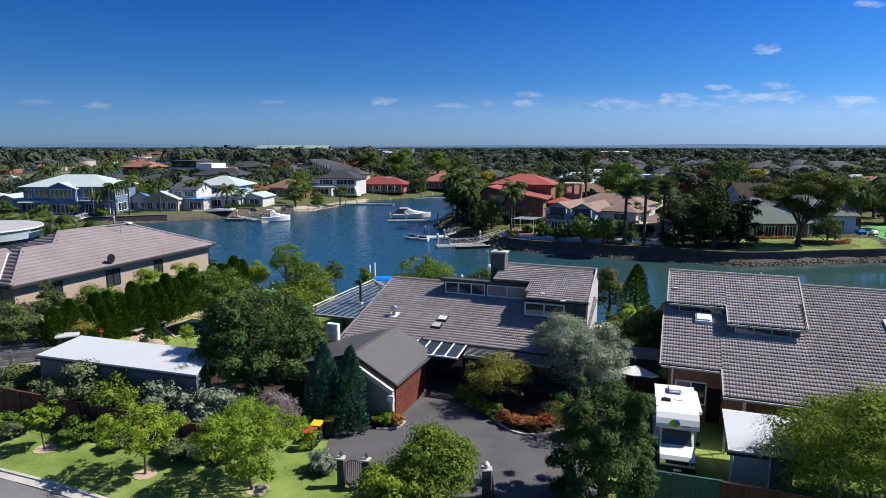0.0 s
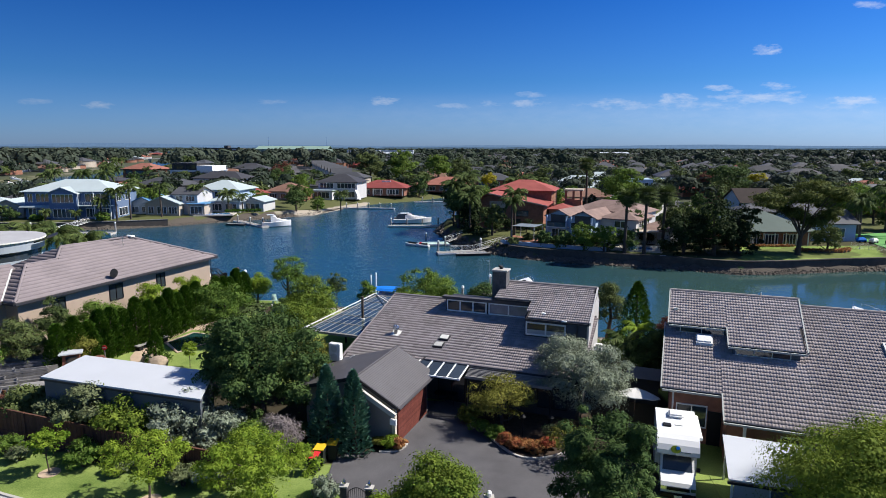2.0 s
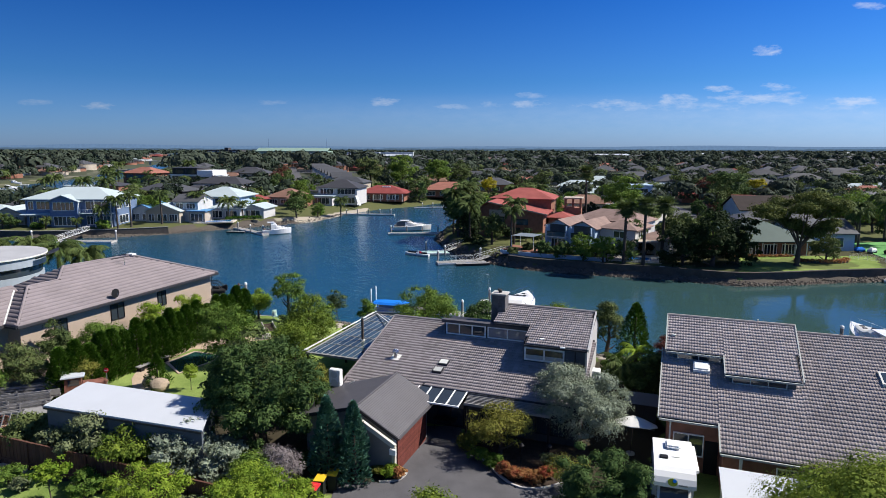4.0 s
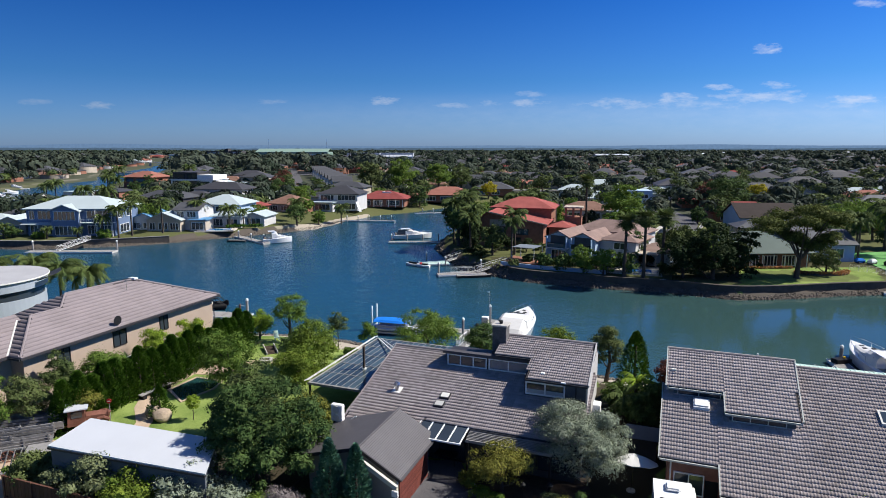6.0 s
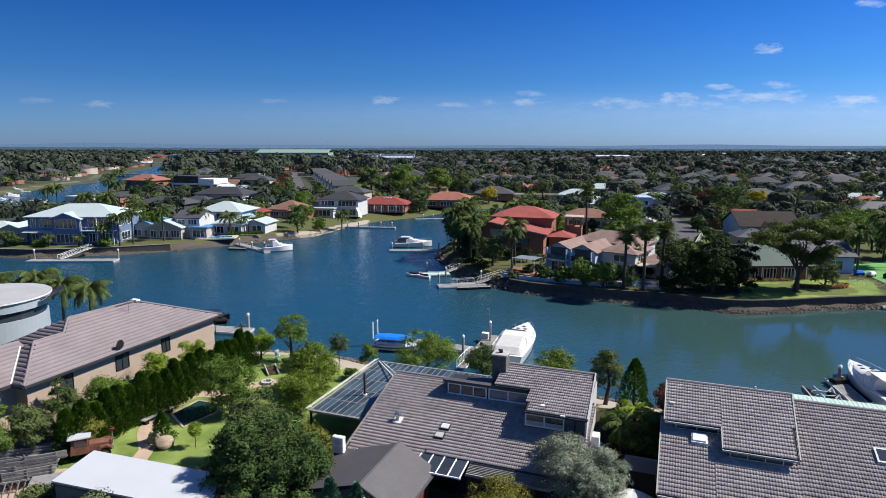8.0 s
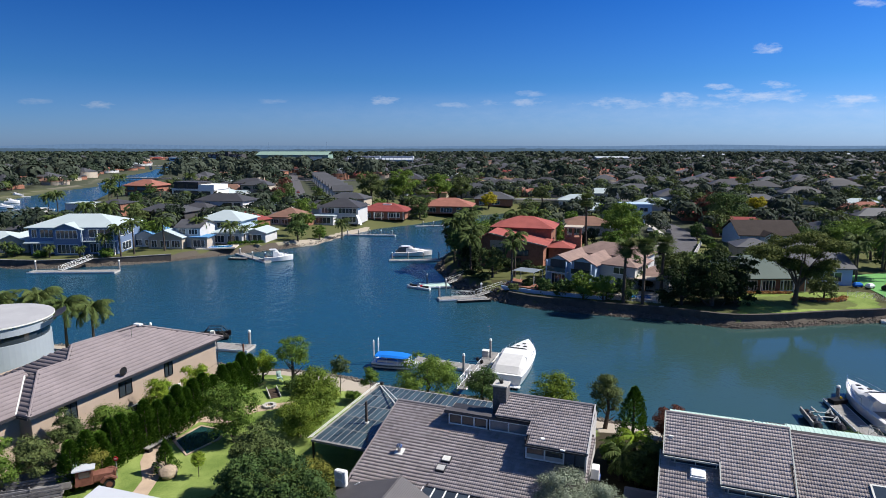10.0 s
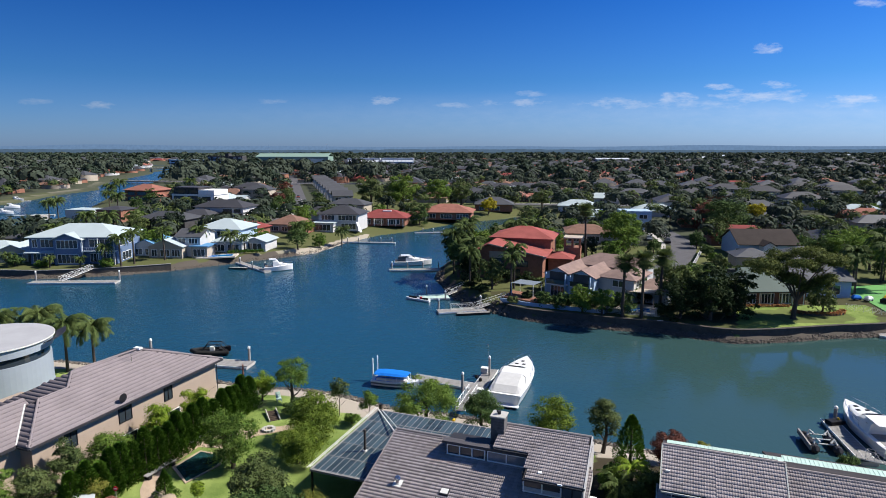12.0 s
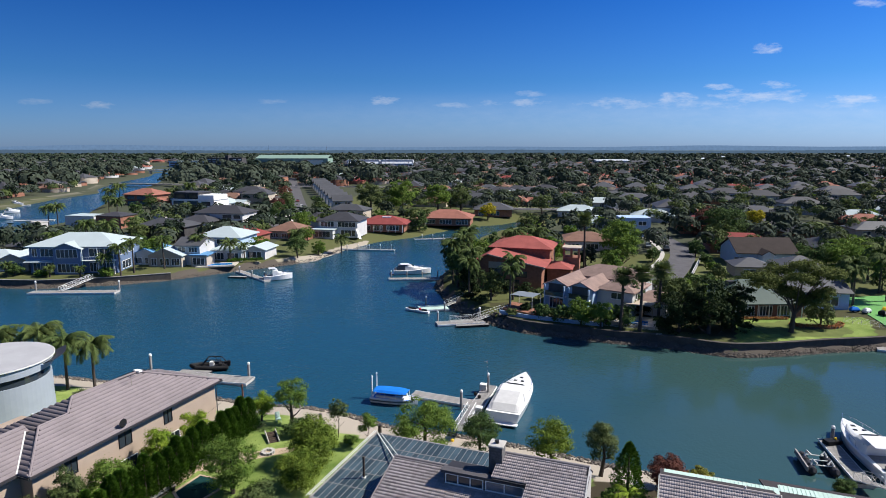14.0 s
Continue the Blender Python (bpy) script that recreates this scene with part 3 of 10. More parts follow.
def pebbles(name, line, d0, d1, count, size, mat, label, seed):
    """Loose rocks along a shore, d0 to d1 metres inland."""
    rng = np.random.default_rng(seed)
    base = np.array([(1, 0, 0), (-1, 0, 0), (0, 1, 0), (0, -1, 0), (0, 0, 1), (0, 0, -1)], float)
    tri = np.array([(0, 2, 4), (2, 1, 4), (1, 3, 4), (3, 0, 4), (2, 0, 5), (1, 2, 5), (3, 1, 5), (0, 3, 5)])
    p = np.array(line)
    i = rng.integers(0, len(p) - 1, count)
    f = rng.random((count, 1))
    c = p[i] * (1 - f) + p[i + 1] * f
    d = p[i + 1] - p[i]
    d /= np.linalg.norm(d, axis=1, keepdims=True)
    c = c + np.stack([-d[:, 1], d[:, 0]], -1) * rng.uniform(d0, d1, (count, 1))
    z = land(c[:, 0], c[:, 1])[0]
    s = size * rng.uniform(0.4, 1.3, (count, 1, 1)) * np.array([1, 1, 0.7])
    a = rng.uniform(0, math.tau, count)
    v = (base[None] + rng.normal(0, 0.28, (count, 6, 3))) * s
    v = np.stack([v[..., 0] * np.cos(a)[:, None] - v[..., 1] * np.sin(a)[:, None], v[..., 0] * np.sin(a)[:, None] + v[..., 1] * np.cos(a)[:, None], v[..., 2]], -1)
    v += np.stack([c[:, 0], c[:, 1], z + size * 0.1], -1)[:, None]
    faces = (tri[None] + 6 * np.arange(count)[:, None, None]).reshape(-1, 3)
    return lone(name, raw_mesh(name, v.reshape(-1, 3), faces), mat, label, "rocks", "stuff")


pebbles("shore_rocks", RW, -2.3, -0.9, 3000, 0.2, "rock", "brown boulders heaped along the sea wall", 3)
pebbles("shore_rocks", smooth_line(LEFT_SHORE[6:]), -2.3, -0.8, 3000, 0.2, "rock", "brown boulders along the far bank", 4)
pebbles("shore_rocks", smooth_line([(12, 117), (5, 124), (2, 130), (0, 138), (-3, 151), (-2, 165), (1, 176), (5, 184)]), -2.6, 0.4, 900, 0.45, "rock", "brown boulders round the point", 5)
pebbles("shore_rocks", smooth_line(NEAR_SHORE[2:13]), -1.8, 0.3, 2200, 0.22, "rock", "small pale stones along the beach edge", 6)

# ---- the main house ----
TILED = []            # roof planes that get their tiles at the end of the file


def tiles_later(parent, corners, mat, width=0.33, gauge=0.335, wave=0.026, lip=0.052, pieces=0):
    """Notes a roof plane (corners in the thing's coordinates, the first two along the eave) to be tiled later."""
    TILED.append((parent, [Vector(c) for c in corners], mat, width, gauge, wave, lip, pieces))


def roof_panel(parent, corners, mat_tile, label="", name="roof", **kw):
    r = part(name, slab(corners, 0.14), "tile_base", parent, label)
    tiles_later(r, corners, mat_tile, **kw)
    return r


def cap(parent, p, q, r=0.11, mat="ridge", name="ridge_cap"):
    return part(name, tube([p, q], r, 8), mat, parent)


def window(parent, u0, u1, z0, z1, at, axis="v", panes=2, mat="white", depth=0.09, bar=0.06, drawn=(), out=-1):
    """A framed window on a wall; at is the wall's plane, out the side that it faces. Frame, sill, panes."""
    def put(a0, a1, d0, d1, c0, c1, bm=None):
        lo, hi = sorted((at + out * d0, at + out * d1))
        return box(a0, a1, lo, hi, c0, c1, bm) if axis == "v" else box(lo, hi, a0, a1, c0, c1, bm)
    f = bmesh.new()
    xs = [u0 + bar / 2 + (u1 - u0 - bar) * i / panes + s * bar / 2 for i in range(panes + 1) for s in (-1, 1)]
    zs = [z0, z0 + bar, z1 - bar, z1]
    corner = {}

    def vert(i, j, k):
        if (i, j, k) not in corner:
            d = at + out * (depth if k else 0.003)
            corner[i, j, k] = f.verts.new((xs[i], d, zs[j]) if axis == "v" else (d, xs[i], zs[j]))
        return corner[i, j, k]

    def solid(i, j):
        return 0 <= i < len(xs) - 1 and 0 <= j < 3 and not (j == 1 and i % 2)
    for i in range(len(xs) - 1):
        for j in range(3):
            if solid(i, j):
                f.faces.new([vert(i, j, 1), vert(i + 1, j, 1), vert(i + 1, j + 1, 1), vert(i, j + 1, 1)])
                for (di, dj), (p, q) in (((0, -1), ((i, j), (i + 1, j))), ((1, 0), ((i + 1, j), (i + 1, j + 1))), ((0, 1), ((i + 1, j + 1), (i, j + 1))), ((-1, 0), ((i, j + 1), (i, j)))):
                    if not solid(i + di, j + dj):
                        f.faces.new([vert(*p, 0), vert(*q, 0), vert(*q, 1), vert(*p, 1)])
    bmesh.ops.recalc_face_normals(f, faces=f.faces)
    w = part("window", f, mat, parent)
    for i in range(panes):
        a, b = (u0 + bar / 2 + (u1 - u0 - bar) * k / panes for k in (i, i + 1))
        part("pane", put(a + bar / 2, b - bar / 2, 0.012, 0.03, z0 + bar, z1 - bar), "glass_drawn" if i in drawn else "glass", w)
    return w


S = 0.33


def lower(v):
    return 2.79 + S * (v - 36.18)


def upper(v):
    return 5.80 + S * (v - 40.9)


house = in_grid("house", "dark grey tiled split-level house with clerestory windows", "house", -13, 41)
part("wall", across([(36.5, -0.3), (36.5, 2.6), (44.6, 5.3), (46.8, 3.95), (46.8, -0.3)], -20.9, -15.6), "dark_wall", house)
part("wall", across([(38.2, -0.3), (38.2, 3.2), (44.6, 5.3), (46.8, 3.95), (46.8, -0.3)], -15.6, -4.9), "dark_wall", house)
roof_panel(house, [(-21.25, 35.75, lower(35.75)), (-15.5, 35.75, lower(35.75)), (-15.5, 44.65, lower(44.65)), (-21.25, 44.65, lower(44.65))], "tile", pieces=170)
roof_panel(house, [(-15.5, 37.45, lower(37.45)), (-4.6, 37.45, lower(37.45)), (-4.6, 44.3, lower(44.3)), (-15.5, 44.3, lower(44.3))], "tile", pieces=150)
part("roof", slab([(-21.25, 44.66, 5.585), (-4.9, 44.66, 5.585), (-4.9, 47.2, 4.05), (-21.25, 47.2, 4.05)], 0.14), "tile_base", house)
cap(house, (-21.3, 44.66, 5.62), (-16.3, 44.66, 5.62))
for v0, v1, u in ((35.7, 44.6, -21.3),):
    part("bargeboard", beam((u, v0, lower(v0) - 0.02), (u, v1, lower(v1) - 0.02), 0.09, 0.2), "tile", house)
part("gutter", box(-21.2, -15.5, 35.62, 35.74, 2.50, 2.62), "fascia", house)
part("gutter", box(-12.1, -4.6, 37.33, 37.44, 3.06, 3.18), "fascia", house)

# clerestory
part("clerestory_wall", box(-16.1, -9.3, 43.25, 44.9, 4.7, 6.02), "fascia", house, "black clerestory wall")
part("clerestory_roof", loft([[(u, 43.08, 6.02), (u, 43.08, 6.24), (u, 43.5, 6.26), (u, 45.9, 5.24), (u, 45.9, 5.1)] for u in (-16.35, -9.3)]), "metal_roof", house, "flat charcoal steel roof")
window(house, -16.0, -12.75, 5.1, 6.0, 43.24, panes=3, mat="white", bar=0.09)
window(house, -12.6, -9.45, 5.1, 6.0, 43.24, panes=2, mat="white", bar=0.09, drawn=(0, 1))
# upper storey
part("upper_wall", box(-9.3, -4.9, 41.4, 46.2, 3.6, 5.85), "dark_wall", house)
part("upper_wall", box(-11.9, -9.31, 43.4, 46.2, 6.1, 6.55), "fascia", house)
window(house, -9.22, -6.36, 4.46, 5.42, 41.39, panes=2, mat="white", bar=0.11)
part("blind", box(-9.1, -6.48, 41.33, 41.352, 4.58, 4.86), "blind", house, "half-drawn pale blinds")
part("wall_panel", box(-6.3, -4.95, 41.35, 41.395, 4.5, 5.6), "slate_wall", house, "dark grey wall cladding")
part("gable_wall", across([(41.0, 2.6), (41.0, upper(41.0) - 0.05), (45.3, upper(45.3) - 0.05), (47.3, 5.9), (47.3, 2.6)], -4.89, -4.76), "grey_wall", house, "pale grey rendered gable end")
roof_panel(house, [(-9.1, 40.9, upper(40.9)), (-4.75, 40.9, upper(40.9)), (-4.75, 45.3, upper(45.3)), (-9.1, 45.3, upper(45.3))], "tile")
roof_panel(house, [(-11.95, 42.96, upper(42.96)), (-9.1, 42.96, upper(42.96)), (-9.1, 45.3, upper(45.3)), (-11.95, 45.3, upper(45.3))], "tile")
part("roof", slab([(-11.95, 45.31, upper(45.3)), (-4.75, 45.31, upper(45.3)), (-4.75, 48.2, 5.45), (-11.95, 48.2, 5.45)], 0.14), "tile_base", house)
cap(house, (-11.95, 45.3, upper(45.3) + 0.04), (-4.72, 45.3, upper(45.3) + 0.04))
part("bargeboard", beam((-4.7, 40.85, upper(40.85)), (-4.7, 45.35, upper(45.35)), 0.1, 0.22), "grey_wall", house)
part("gutter", box(-9.15, -4.75, 40.78, 40.89, 5.65, 5.77), "fascia", house)
part("gutter", box(-11.95, -9.15, 42.83, 42.94, 6.31, 6.44), "fascia", house)
part("downpipe", tube([(-5.6, 41.3, 5.7), (-5.6, 41.3, 4.5)], 0.045), "fascia", house)
part("flood_light", box(-6.6, -6.25, 40.75, 40.88, 5.78, 5.88, bevel=0.02), "white", house)
part("flood_light", box(-8.15, -7.85, 41.4, 41.65, 6.0, 6.1, bevel=0.02), "white", house)
# chimney of stacked stone
ch = part("chimney", box(-12.66, -11.55, 44.22, 45.15, 4.8, 8.2), "stone", house, "grey stacked-stone chimney")
part("chimney_cap", box(-12.74, -11.47, 44.14, 45.23, 8.204, 8.34, bevel=0.03), "concrete", ch)
part("flue", tube([(-12.1, 44.7, 8.34), (-12.1, 44.7, 8.5), (-12.25, 44.5, 8.66)], [0.16, 0.16, 0.05]), "dark", ch)
rng = np.random.default_rng(11)
for k in range(60):
    zz, aa = 5.3 + 2.75 * (k // 5) / 12, k % 5
    w = rng.uniform(0.16, 0.24)
    if aa < 4:
        c = -12.62 + 0.27 * aa + rng.uniform(0, 0.05)
        part("stone", box(c, c + w, 44.19, 44.218, zz, zz + rng.uniform(0.14, 0.19), bevel=0.008), "stone", ch)
# skylights, whirlybird vent, air conditioner, flue pipe
for u, v, name in ((-14.9, 40.17, "skylight"), (-15.0, 39.2, "skylight")):
    z = lower(v)
    s = part(name, slab([(u - 0.36, v - 0.3, lower(v - 0.3) + 0.17), (u + 0.36, v - 0.3, lower(v - 0.3) + 0.17), (u + 0.36, v + 0.3, lower(v + 0.3) + 0.17), (u - 0.36, v + 0.3, lower(v + 0.3) + 0.17)], 0.16), "fascia", house)
    # the upper lens is pale to stand for sky reflected in its glass
    part("lens", slab([(u - 0.3, v - 0.24, lower(v - 0.24) + 0.2), (u + 0.3, v - 0.24, lower(v - 0.24) + 0.2), (u + 0.3, v + 0.24, lower(v + 0.24) + 0.2), (u - 0.3, v + 0.24, lower(v + 0.24) + 0.2)], 0.02), "blind" if v < 39.5 else "gutter", s)
vz = lower(40.1)
vent = part("roof_vent", tube([(-18.75, 40.1, vz - 0.1), (-18.75, 40.1, vz + 0.3)], [0.15, 0.13], 12), "steel", house, "spherical turbine roof vent")
bm = bmesh.new()
for k in range(14):
    a = k * math.tau / 14
    tube([(-18.75 + math.cos(a + 0.12 * j) * math.sin(b) * 0.22, 40.1 + math.sin(a + 0.12 * j) * math.sin(b) * 0.22, vz + 0.5 - math.cos(b) * 0.2) for j, b in enumerate((0.5, 1.1, 1.7, 2.3, 2.9))], 0.035, 4, bm)
part("turbine", bm, "steel", vent)
part("flashing", slab([(-19.1, 39.8, lower(39.8) + 0.06), (-18.4, 39.8, lower(39.8) + 0.06), (-18.4, 40.5, lower(40.5) + 0.06), (-19.1, 40.5, lower(40.5) + 0.06)], 0.02), "gutter", vent)
# porch glazing with white rails
pg = part("porch_frame", beam((-15.7, 37.98, 3.33), (-12.15, 37.98, 3.33), 0.08, 0.1), "white", house)
for k in range(5):
    u = -15.62 + 0.86 * k
    part("rail", beam((u, 38.0, 3.33), (u - 0.05, 35.6, 2.76), 0.07, 0.09), "white", pg)
part("rail", beam((-15.7, 35.6, 2.76), (-12.15, 35.6, 2.76), 0.08, 0.1), "white", pg)
for k in range(4):
    u = -15.58 + 0.86 * k
    part("glazing", slab([(u, 35.65, 2.77), (u + 0.78, 35.65, 2.77), (u + 0.78, 37.95, 3.31), (u, 37.95, 3.31)], 0.03), "glass_roof", pg)
# pergola of dark slats
pl = part("pergola", box(-12.0, -6.3, 36.25, 36.35, 2.68, 2.86), "grey_timber", house, "weathered dark pergola slats")
for k in range(9):
    v = 37.35 - 0.135 * k
    part("slat", box(-12.05, -6.3, v - 0.03, v + 0.03, lower(v) - 0.13, lower(v) - 0.05), "grey_timber", pl)
for u in (-11.9, -9.1, -6.4):
    part("post", box(u - 0.06, u + 0.06, 36.24, 36.36, -0.1, 2.68), "dark", pl)
    part("rafter", beam((u, 37.4, 2.98), (u, 36.2, 2.6), 0.06, 0.14), "dark", pl)
window(house, -14.6, -12.6, 0.15, 2.2, 38.19, panes=2, mat="dark")
window(house, -11.4, -8.2, 0.5, 2.3, 38.19, panes=3, mat="dark")
window(house, -7.6, -5.6, 0.6, 2.2, 38.19, panes=2, mat="dark")
part("air_conditioner_bracket", box(-4.6, -3.9, 42.5, 43.4, 2.9, 3.0), "steel", house)
ac2 = part("air_conditioner", box(-4.55, -4.0, 42.55, 43.35, 3.0, 3.75, bevel=0.03), "white", house, "white wall-mounted air conditioner")



def settle(p):
    """Eases the roof's pitch and sets the upper storey further back up the slope."""
    u, v, z = p
    if v <= 40.5:
        return Vector((u, v, z - 0.066 * max(0.0, v - 35.75) * (z > 2.0)))
    d = min(1.45, 0.3 * (v - 40.5))
    return Vector((u - 0.15 * d, v + d, 16.17 - (16.17 - z) * (1 + d / v) if z > 2.0 else z))


base = ORIGIN[house.name]
for ob in house.children_recursive:
    for vert in ob.data.vertices:
        vert.co = settle(vert.co + base) - base
TILED[:] = [(host, [settle(c) for c in corners], *rest) for host, corners, *rest in TILED]

# garage wing
gar = in_grid("garage", "garage wing with a steep grey roof and cedar door", "garage", -17, 33)
GR, GE = (-16.9, 4.2), (-14.15, 2.68)
part("wall", loft([[(-14.62, v, -0.3), (-14.62, v, 2.45), (-16.9, v, 3.9), (-20.7, v, 2.7), (-20.7, v, -0.3)] for v in (30.95, 36.1)]), "garage_wall", gar, "grey painted gable wall")
r = part("roof", loft([[(GR[0], v, GR[1]), (GE[0], v, GE[1]), (GE[0], v, GE[1] - 0.12), (GR[0], v, GR[1] - 0.14)] for v in (30.5, 36.4)]), "metal_grey", gar, "grey ribbed steel roof slope")
for k in range(24):
    f = (k + 0.5) / 24
    u, z = GR[0] + (GE[0] - GR[0]) * f, GR[1] + (GE[1] - GR[1]) * f
    part("batten", beam((u, 30.5, z + 0.008), (u, 36.4, z + 0.008), 0.03, 0.022), "metal_grey", r)
part("roof", loft([[(GR[0], v, GR[1]), (GR[0], v, GR[1] - 0.12), (-21.5, v, 2.70), (-21.5, v, 2.82)] for v in (30.5, 36.1)]), "metal_roof", gar, "smooth charcoal roof slope")
cap(gar, (GR[0], 30.45, GR[1] + 0.02), (GR[0], 36.4, GR[1] + 0.02), 0.07, "metal_roof")
part("bargeboard", beam((GR[0], 30.44, GR[1] - 0.1), (GE[0] - 0.02, 30.44, GE[1] - 0.1), 0.08, 0.2), "fascia", gar)
part("parapet", beam((GR[0] - 0.1, 30.06, GR[1] - 0.34), (GE[0] - 0.02, 30.06, GE[1] - 0.36), 0.2, 0.26), "cream", gar, "cream painted sloping parapet")
part("meter_box", box(-14.5, -14.1, 30.0, 30.16, 1.75, 2.1, bevel=0.02), "white", gar)
part("bargeboard", beam((GR[0], 30.44, GR[1] - 0.1), (-21.5, 30.44, 2.75), 0.06, 0.22), "fascia", gar)
br = part("gutter", box(GE[0] - 0.02, GE[0] + 0.13, 30.45, 36.45, GE[1] - 0.14, GE[1] - 0.05), "metal_roof", gar, "dark gutter on white brackets")
for k in range(10):
    v = 30.7 + 0.62 * k
    part("bracket", beam((GE[0] + 0.1, v, GE[1] - 0.1), (-14.62, v, GE[1] - 0.26), 0.05, 0.05), "white", br)
part("corner_post", box(-14.75, -14.55, 30.85, 31.1, -0.1, 2.3), "cream", gar, "cream corner post")
gd = part("garage_door", box(-14.6, -14.56, 31.25, 35.8, 0.02, 2.28), "door_timber", gar, "maroon cedar garage door of level boards")
for k in range(15):
    part("board", box(-14.555, -14.525, 31.27, 35.78, 0.03 + 0.15 * k, 0.165 + 0.15 * k), "door_timber", gd)
part("threshold", box(-14.5, -13.9, 31.1, 36.0, -0.02, 0.035), "concrete", gar)
part("drain", box(-13.88, -13.7, 31.1, 36.0, -0.02, 0.03), "dark", gar)
acu = in_grid("air_conditioner", "tall white air-conditioning condenser on the garage roof", "air conditioner", -21.3, 35.6, 2.72)
part("case", box(-21.75, -20.85, 35.45, 35.85, 2.9, 4.15, bevel=0.04), "white", acu)
for z in (3.22, 3.82):
    part("fan_grille", tube([(-21.3, 35.44, z), (-21.3, 35.41, z)], 0.26, 16), "gutter", acu)
for u in (-21.6, -21.0):
    part("foot", box(u - 0.05, u + 0.05, 35.4, 35.9, 2.72, 2.9), "steel", acu)
part("pipe", tube([(-20.85, 35.6, 3.0), (-20.5, 35.6, 2.95), (-20.2, 35.7, 3.2), (-19.9, 35.8, 3.4)], 0.04), "white", acu)

# glazed patio roof beside and behind the house
pat = in_grid("glazed_patio_roof", "dark glazed patio roof on white rails", "patio roof", -24, 47)
part("frame", box(-27.2, -27.05, 41.0, 53.6, 2.80, 2.98), "grey_timber", pat)
for du, dz in ((0.0, 0.22), (-0.28, 0.12)):
    part("rail", beam((-27.2 + du, 40.9, 2.95 + dz), (-27.2 + du, 53.7, 2.95 + dz), 0.045, 0.045), "gutter", pat)
for k in range(7):
    part("bracket", beam((-27.5, 41.2 + 2.05 * k, 3.05), (-27.1, 41.2 + 2.05 * k, 3.15), 0.05, 0.05), "white", pat)
part("frame", box(-27.2, -11.0, 53.45, 53.6, 2.80, 2.98), "grey_timber", pat)
part("frame", box(-27.2, -21.0, 40.9, 41.05, 2.80, 2.98), "grey_timber", pat)
for k in range(28):
    u = -27.05 + 0.575 * k
    part("glazing_bar", box(u - 0.014, u + 0.014, 41.05, 53.45, 2.93, 2.98), "grey_timber", pat)
for j in range(5):
    v = 41.1 + 2.47 * j
    part("glazing_bar", box(-27.05, -11.5, v - 0.03, v + 0.03, 2.93, 2.985), "grey_timber", pat)
for k in range(27):
    for j in range(5):
        u, v = -27.03 + 0.575 * k, 41.13 + 2.47 * j
        if not (u > -21.5 and v < 45):
            part("pane", box(u, u + 0.535, v, v + 2.42, 2.935, 2.955), "glass_patio", pat)
part("hip_bar", beam((-27.0, 53.4, 3.02), (-22.0, 47.5, 3.6), 0.09, 0.09), "gutter", pat)
part("hip_bar", beam((-26.6, 53.4, 3.02), (-21.6, 47.9, 3.6), 0.05, 0.05), "gutter", pat)
for u, v in ((-27.1, 41.1), (-27.1, 47.2), (-27.1, 53.5), (-19, 53.5), (-11.1, 53.5)):
    part("post", box(u - 0.07, u + 0.07, v - 0.07, v + 0.07, -0.2, 2.8), "dark", pat)
fl = in_grid("flue_pipe", "tall dark flue pipe through the glazed roof", "flue", -24.3, 45.3, 2.96)
part("pipe", tube([(-24.3, 45.3, 2.96), (-24.3, 45.3, 5.0)], 0.11, 10), "bark", fl)
part("collar", tube([(-24.3, 45.3, 2.96), (-24.3, 45.3, 3.08)], 0.2, 12), "gutter", fl)

# ---- the neighbour's house ----
nb = in_grid("house", "grey-tiled brick house with a raised roof and pale gutters", "house", 10, 41)


def nlow(v):
    return 4.6 + S * (v - 40.9)


def nup(v):
    return 5.32 + S * (v - 40.9)


part("wall", across([(37.75, -0.6), (37.75, 3.35), (47.0, 6.4), (54, 4.2), (54, -0.6)], 0.55, 3.6), "brick", nb, "red-brown brick wall")
part("wall", across([(35.65, -0.6), (35.65, 2.68), (47.0, 6.4), (54, 4.2), (54, -0.6)], 3.6, 27.5), "brick", nb, "red-brown brick wall")
roof_panel(nb, [(0.1, 37.27, nlow(37.27)), (3.45, 37.27, nlow(37.27)), (3.45, 43.9, nlow(43.9)), (0.1, 43.9, nlow(43.9))], "tile_nb", width=0.35, gauge=0.345, pieces=120)
roof_panel(nb, [(3.45, 35.17, nlow(35.17)), (8.2, 35.17, nlow(35.17)), (8.2, 43.9, nlow(43.9)), (3.45, 43.9, nlow(43.9))], "tile_nb", width=0.35, gauge=0.345, pieces=150)
roof_panel(nb, [(8.2, 35.17, nlow(35.17)), (28.0, 35.17, nlow(35.17)), (28.0, 47.3, nlow(47.3)), (8.2, 47.3, nlow(47.3))], "tile_nb", width=0.35, gauge=0.345)
part("roof", slab([(8.2, 47.31, nlow(47.3)), (28, 47.31, nlow(47.3)), (28, 55, 4.2), (8.2, 55, 4.2)], 0.14), "tile_base", nb)
part("roof", slab([(0.3, 46.84, nup(46.83)), (8.45, 46.84, nup(46.83)), (8.45, 52, 5.2), (0.3, 52, 5.2)], 0.14), "tile_base", nb)
cap(nb, (8.3, 47.3, nlow(47.3) + 0.04), (28, 47.3, nlow(47.3) + 0.04), mat="tile_nb")
roof_panel(nb, [(0.3, 42.7, nup(42.7)), (3.9, 42.7, nup(42.7)), (3.9, 46.83, nup(46.83)), (0.3, 46.83, nup(46.83))], "tile_nb", width=0.35, gauge=0.345)
roof_panel(nb, [(3.9, 40.9, nup(40.9)), (8.15, 40.9, nup(40.9)), (8.45, 46.83, nup(46.83)), (3.9, 46.83, nup(46.83))], "tile_nb", width=0.35, gauge=0.345)
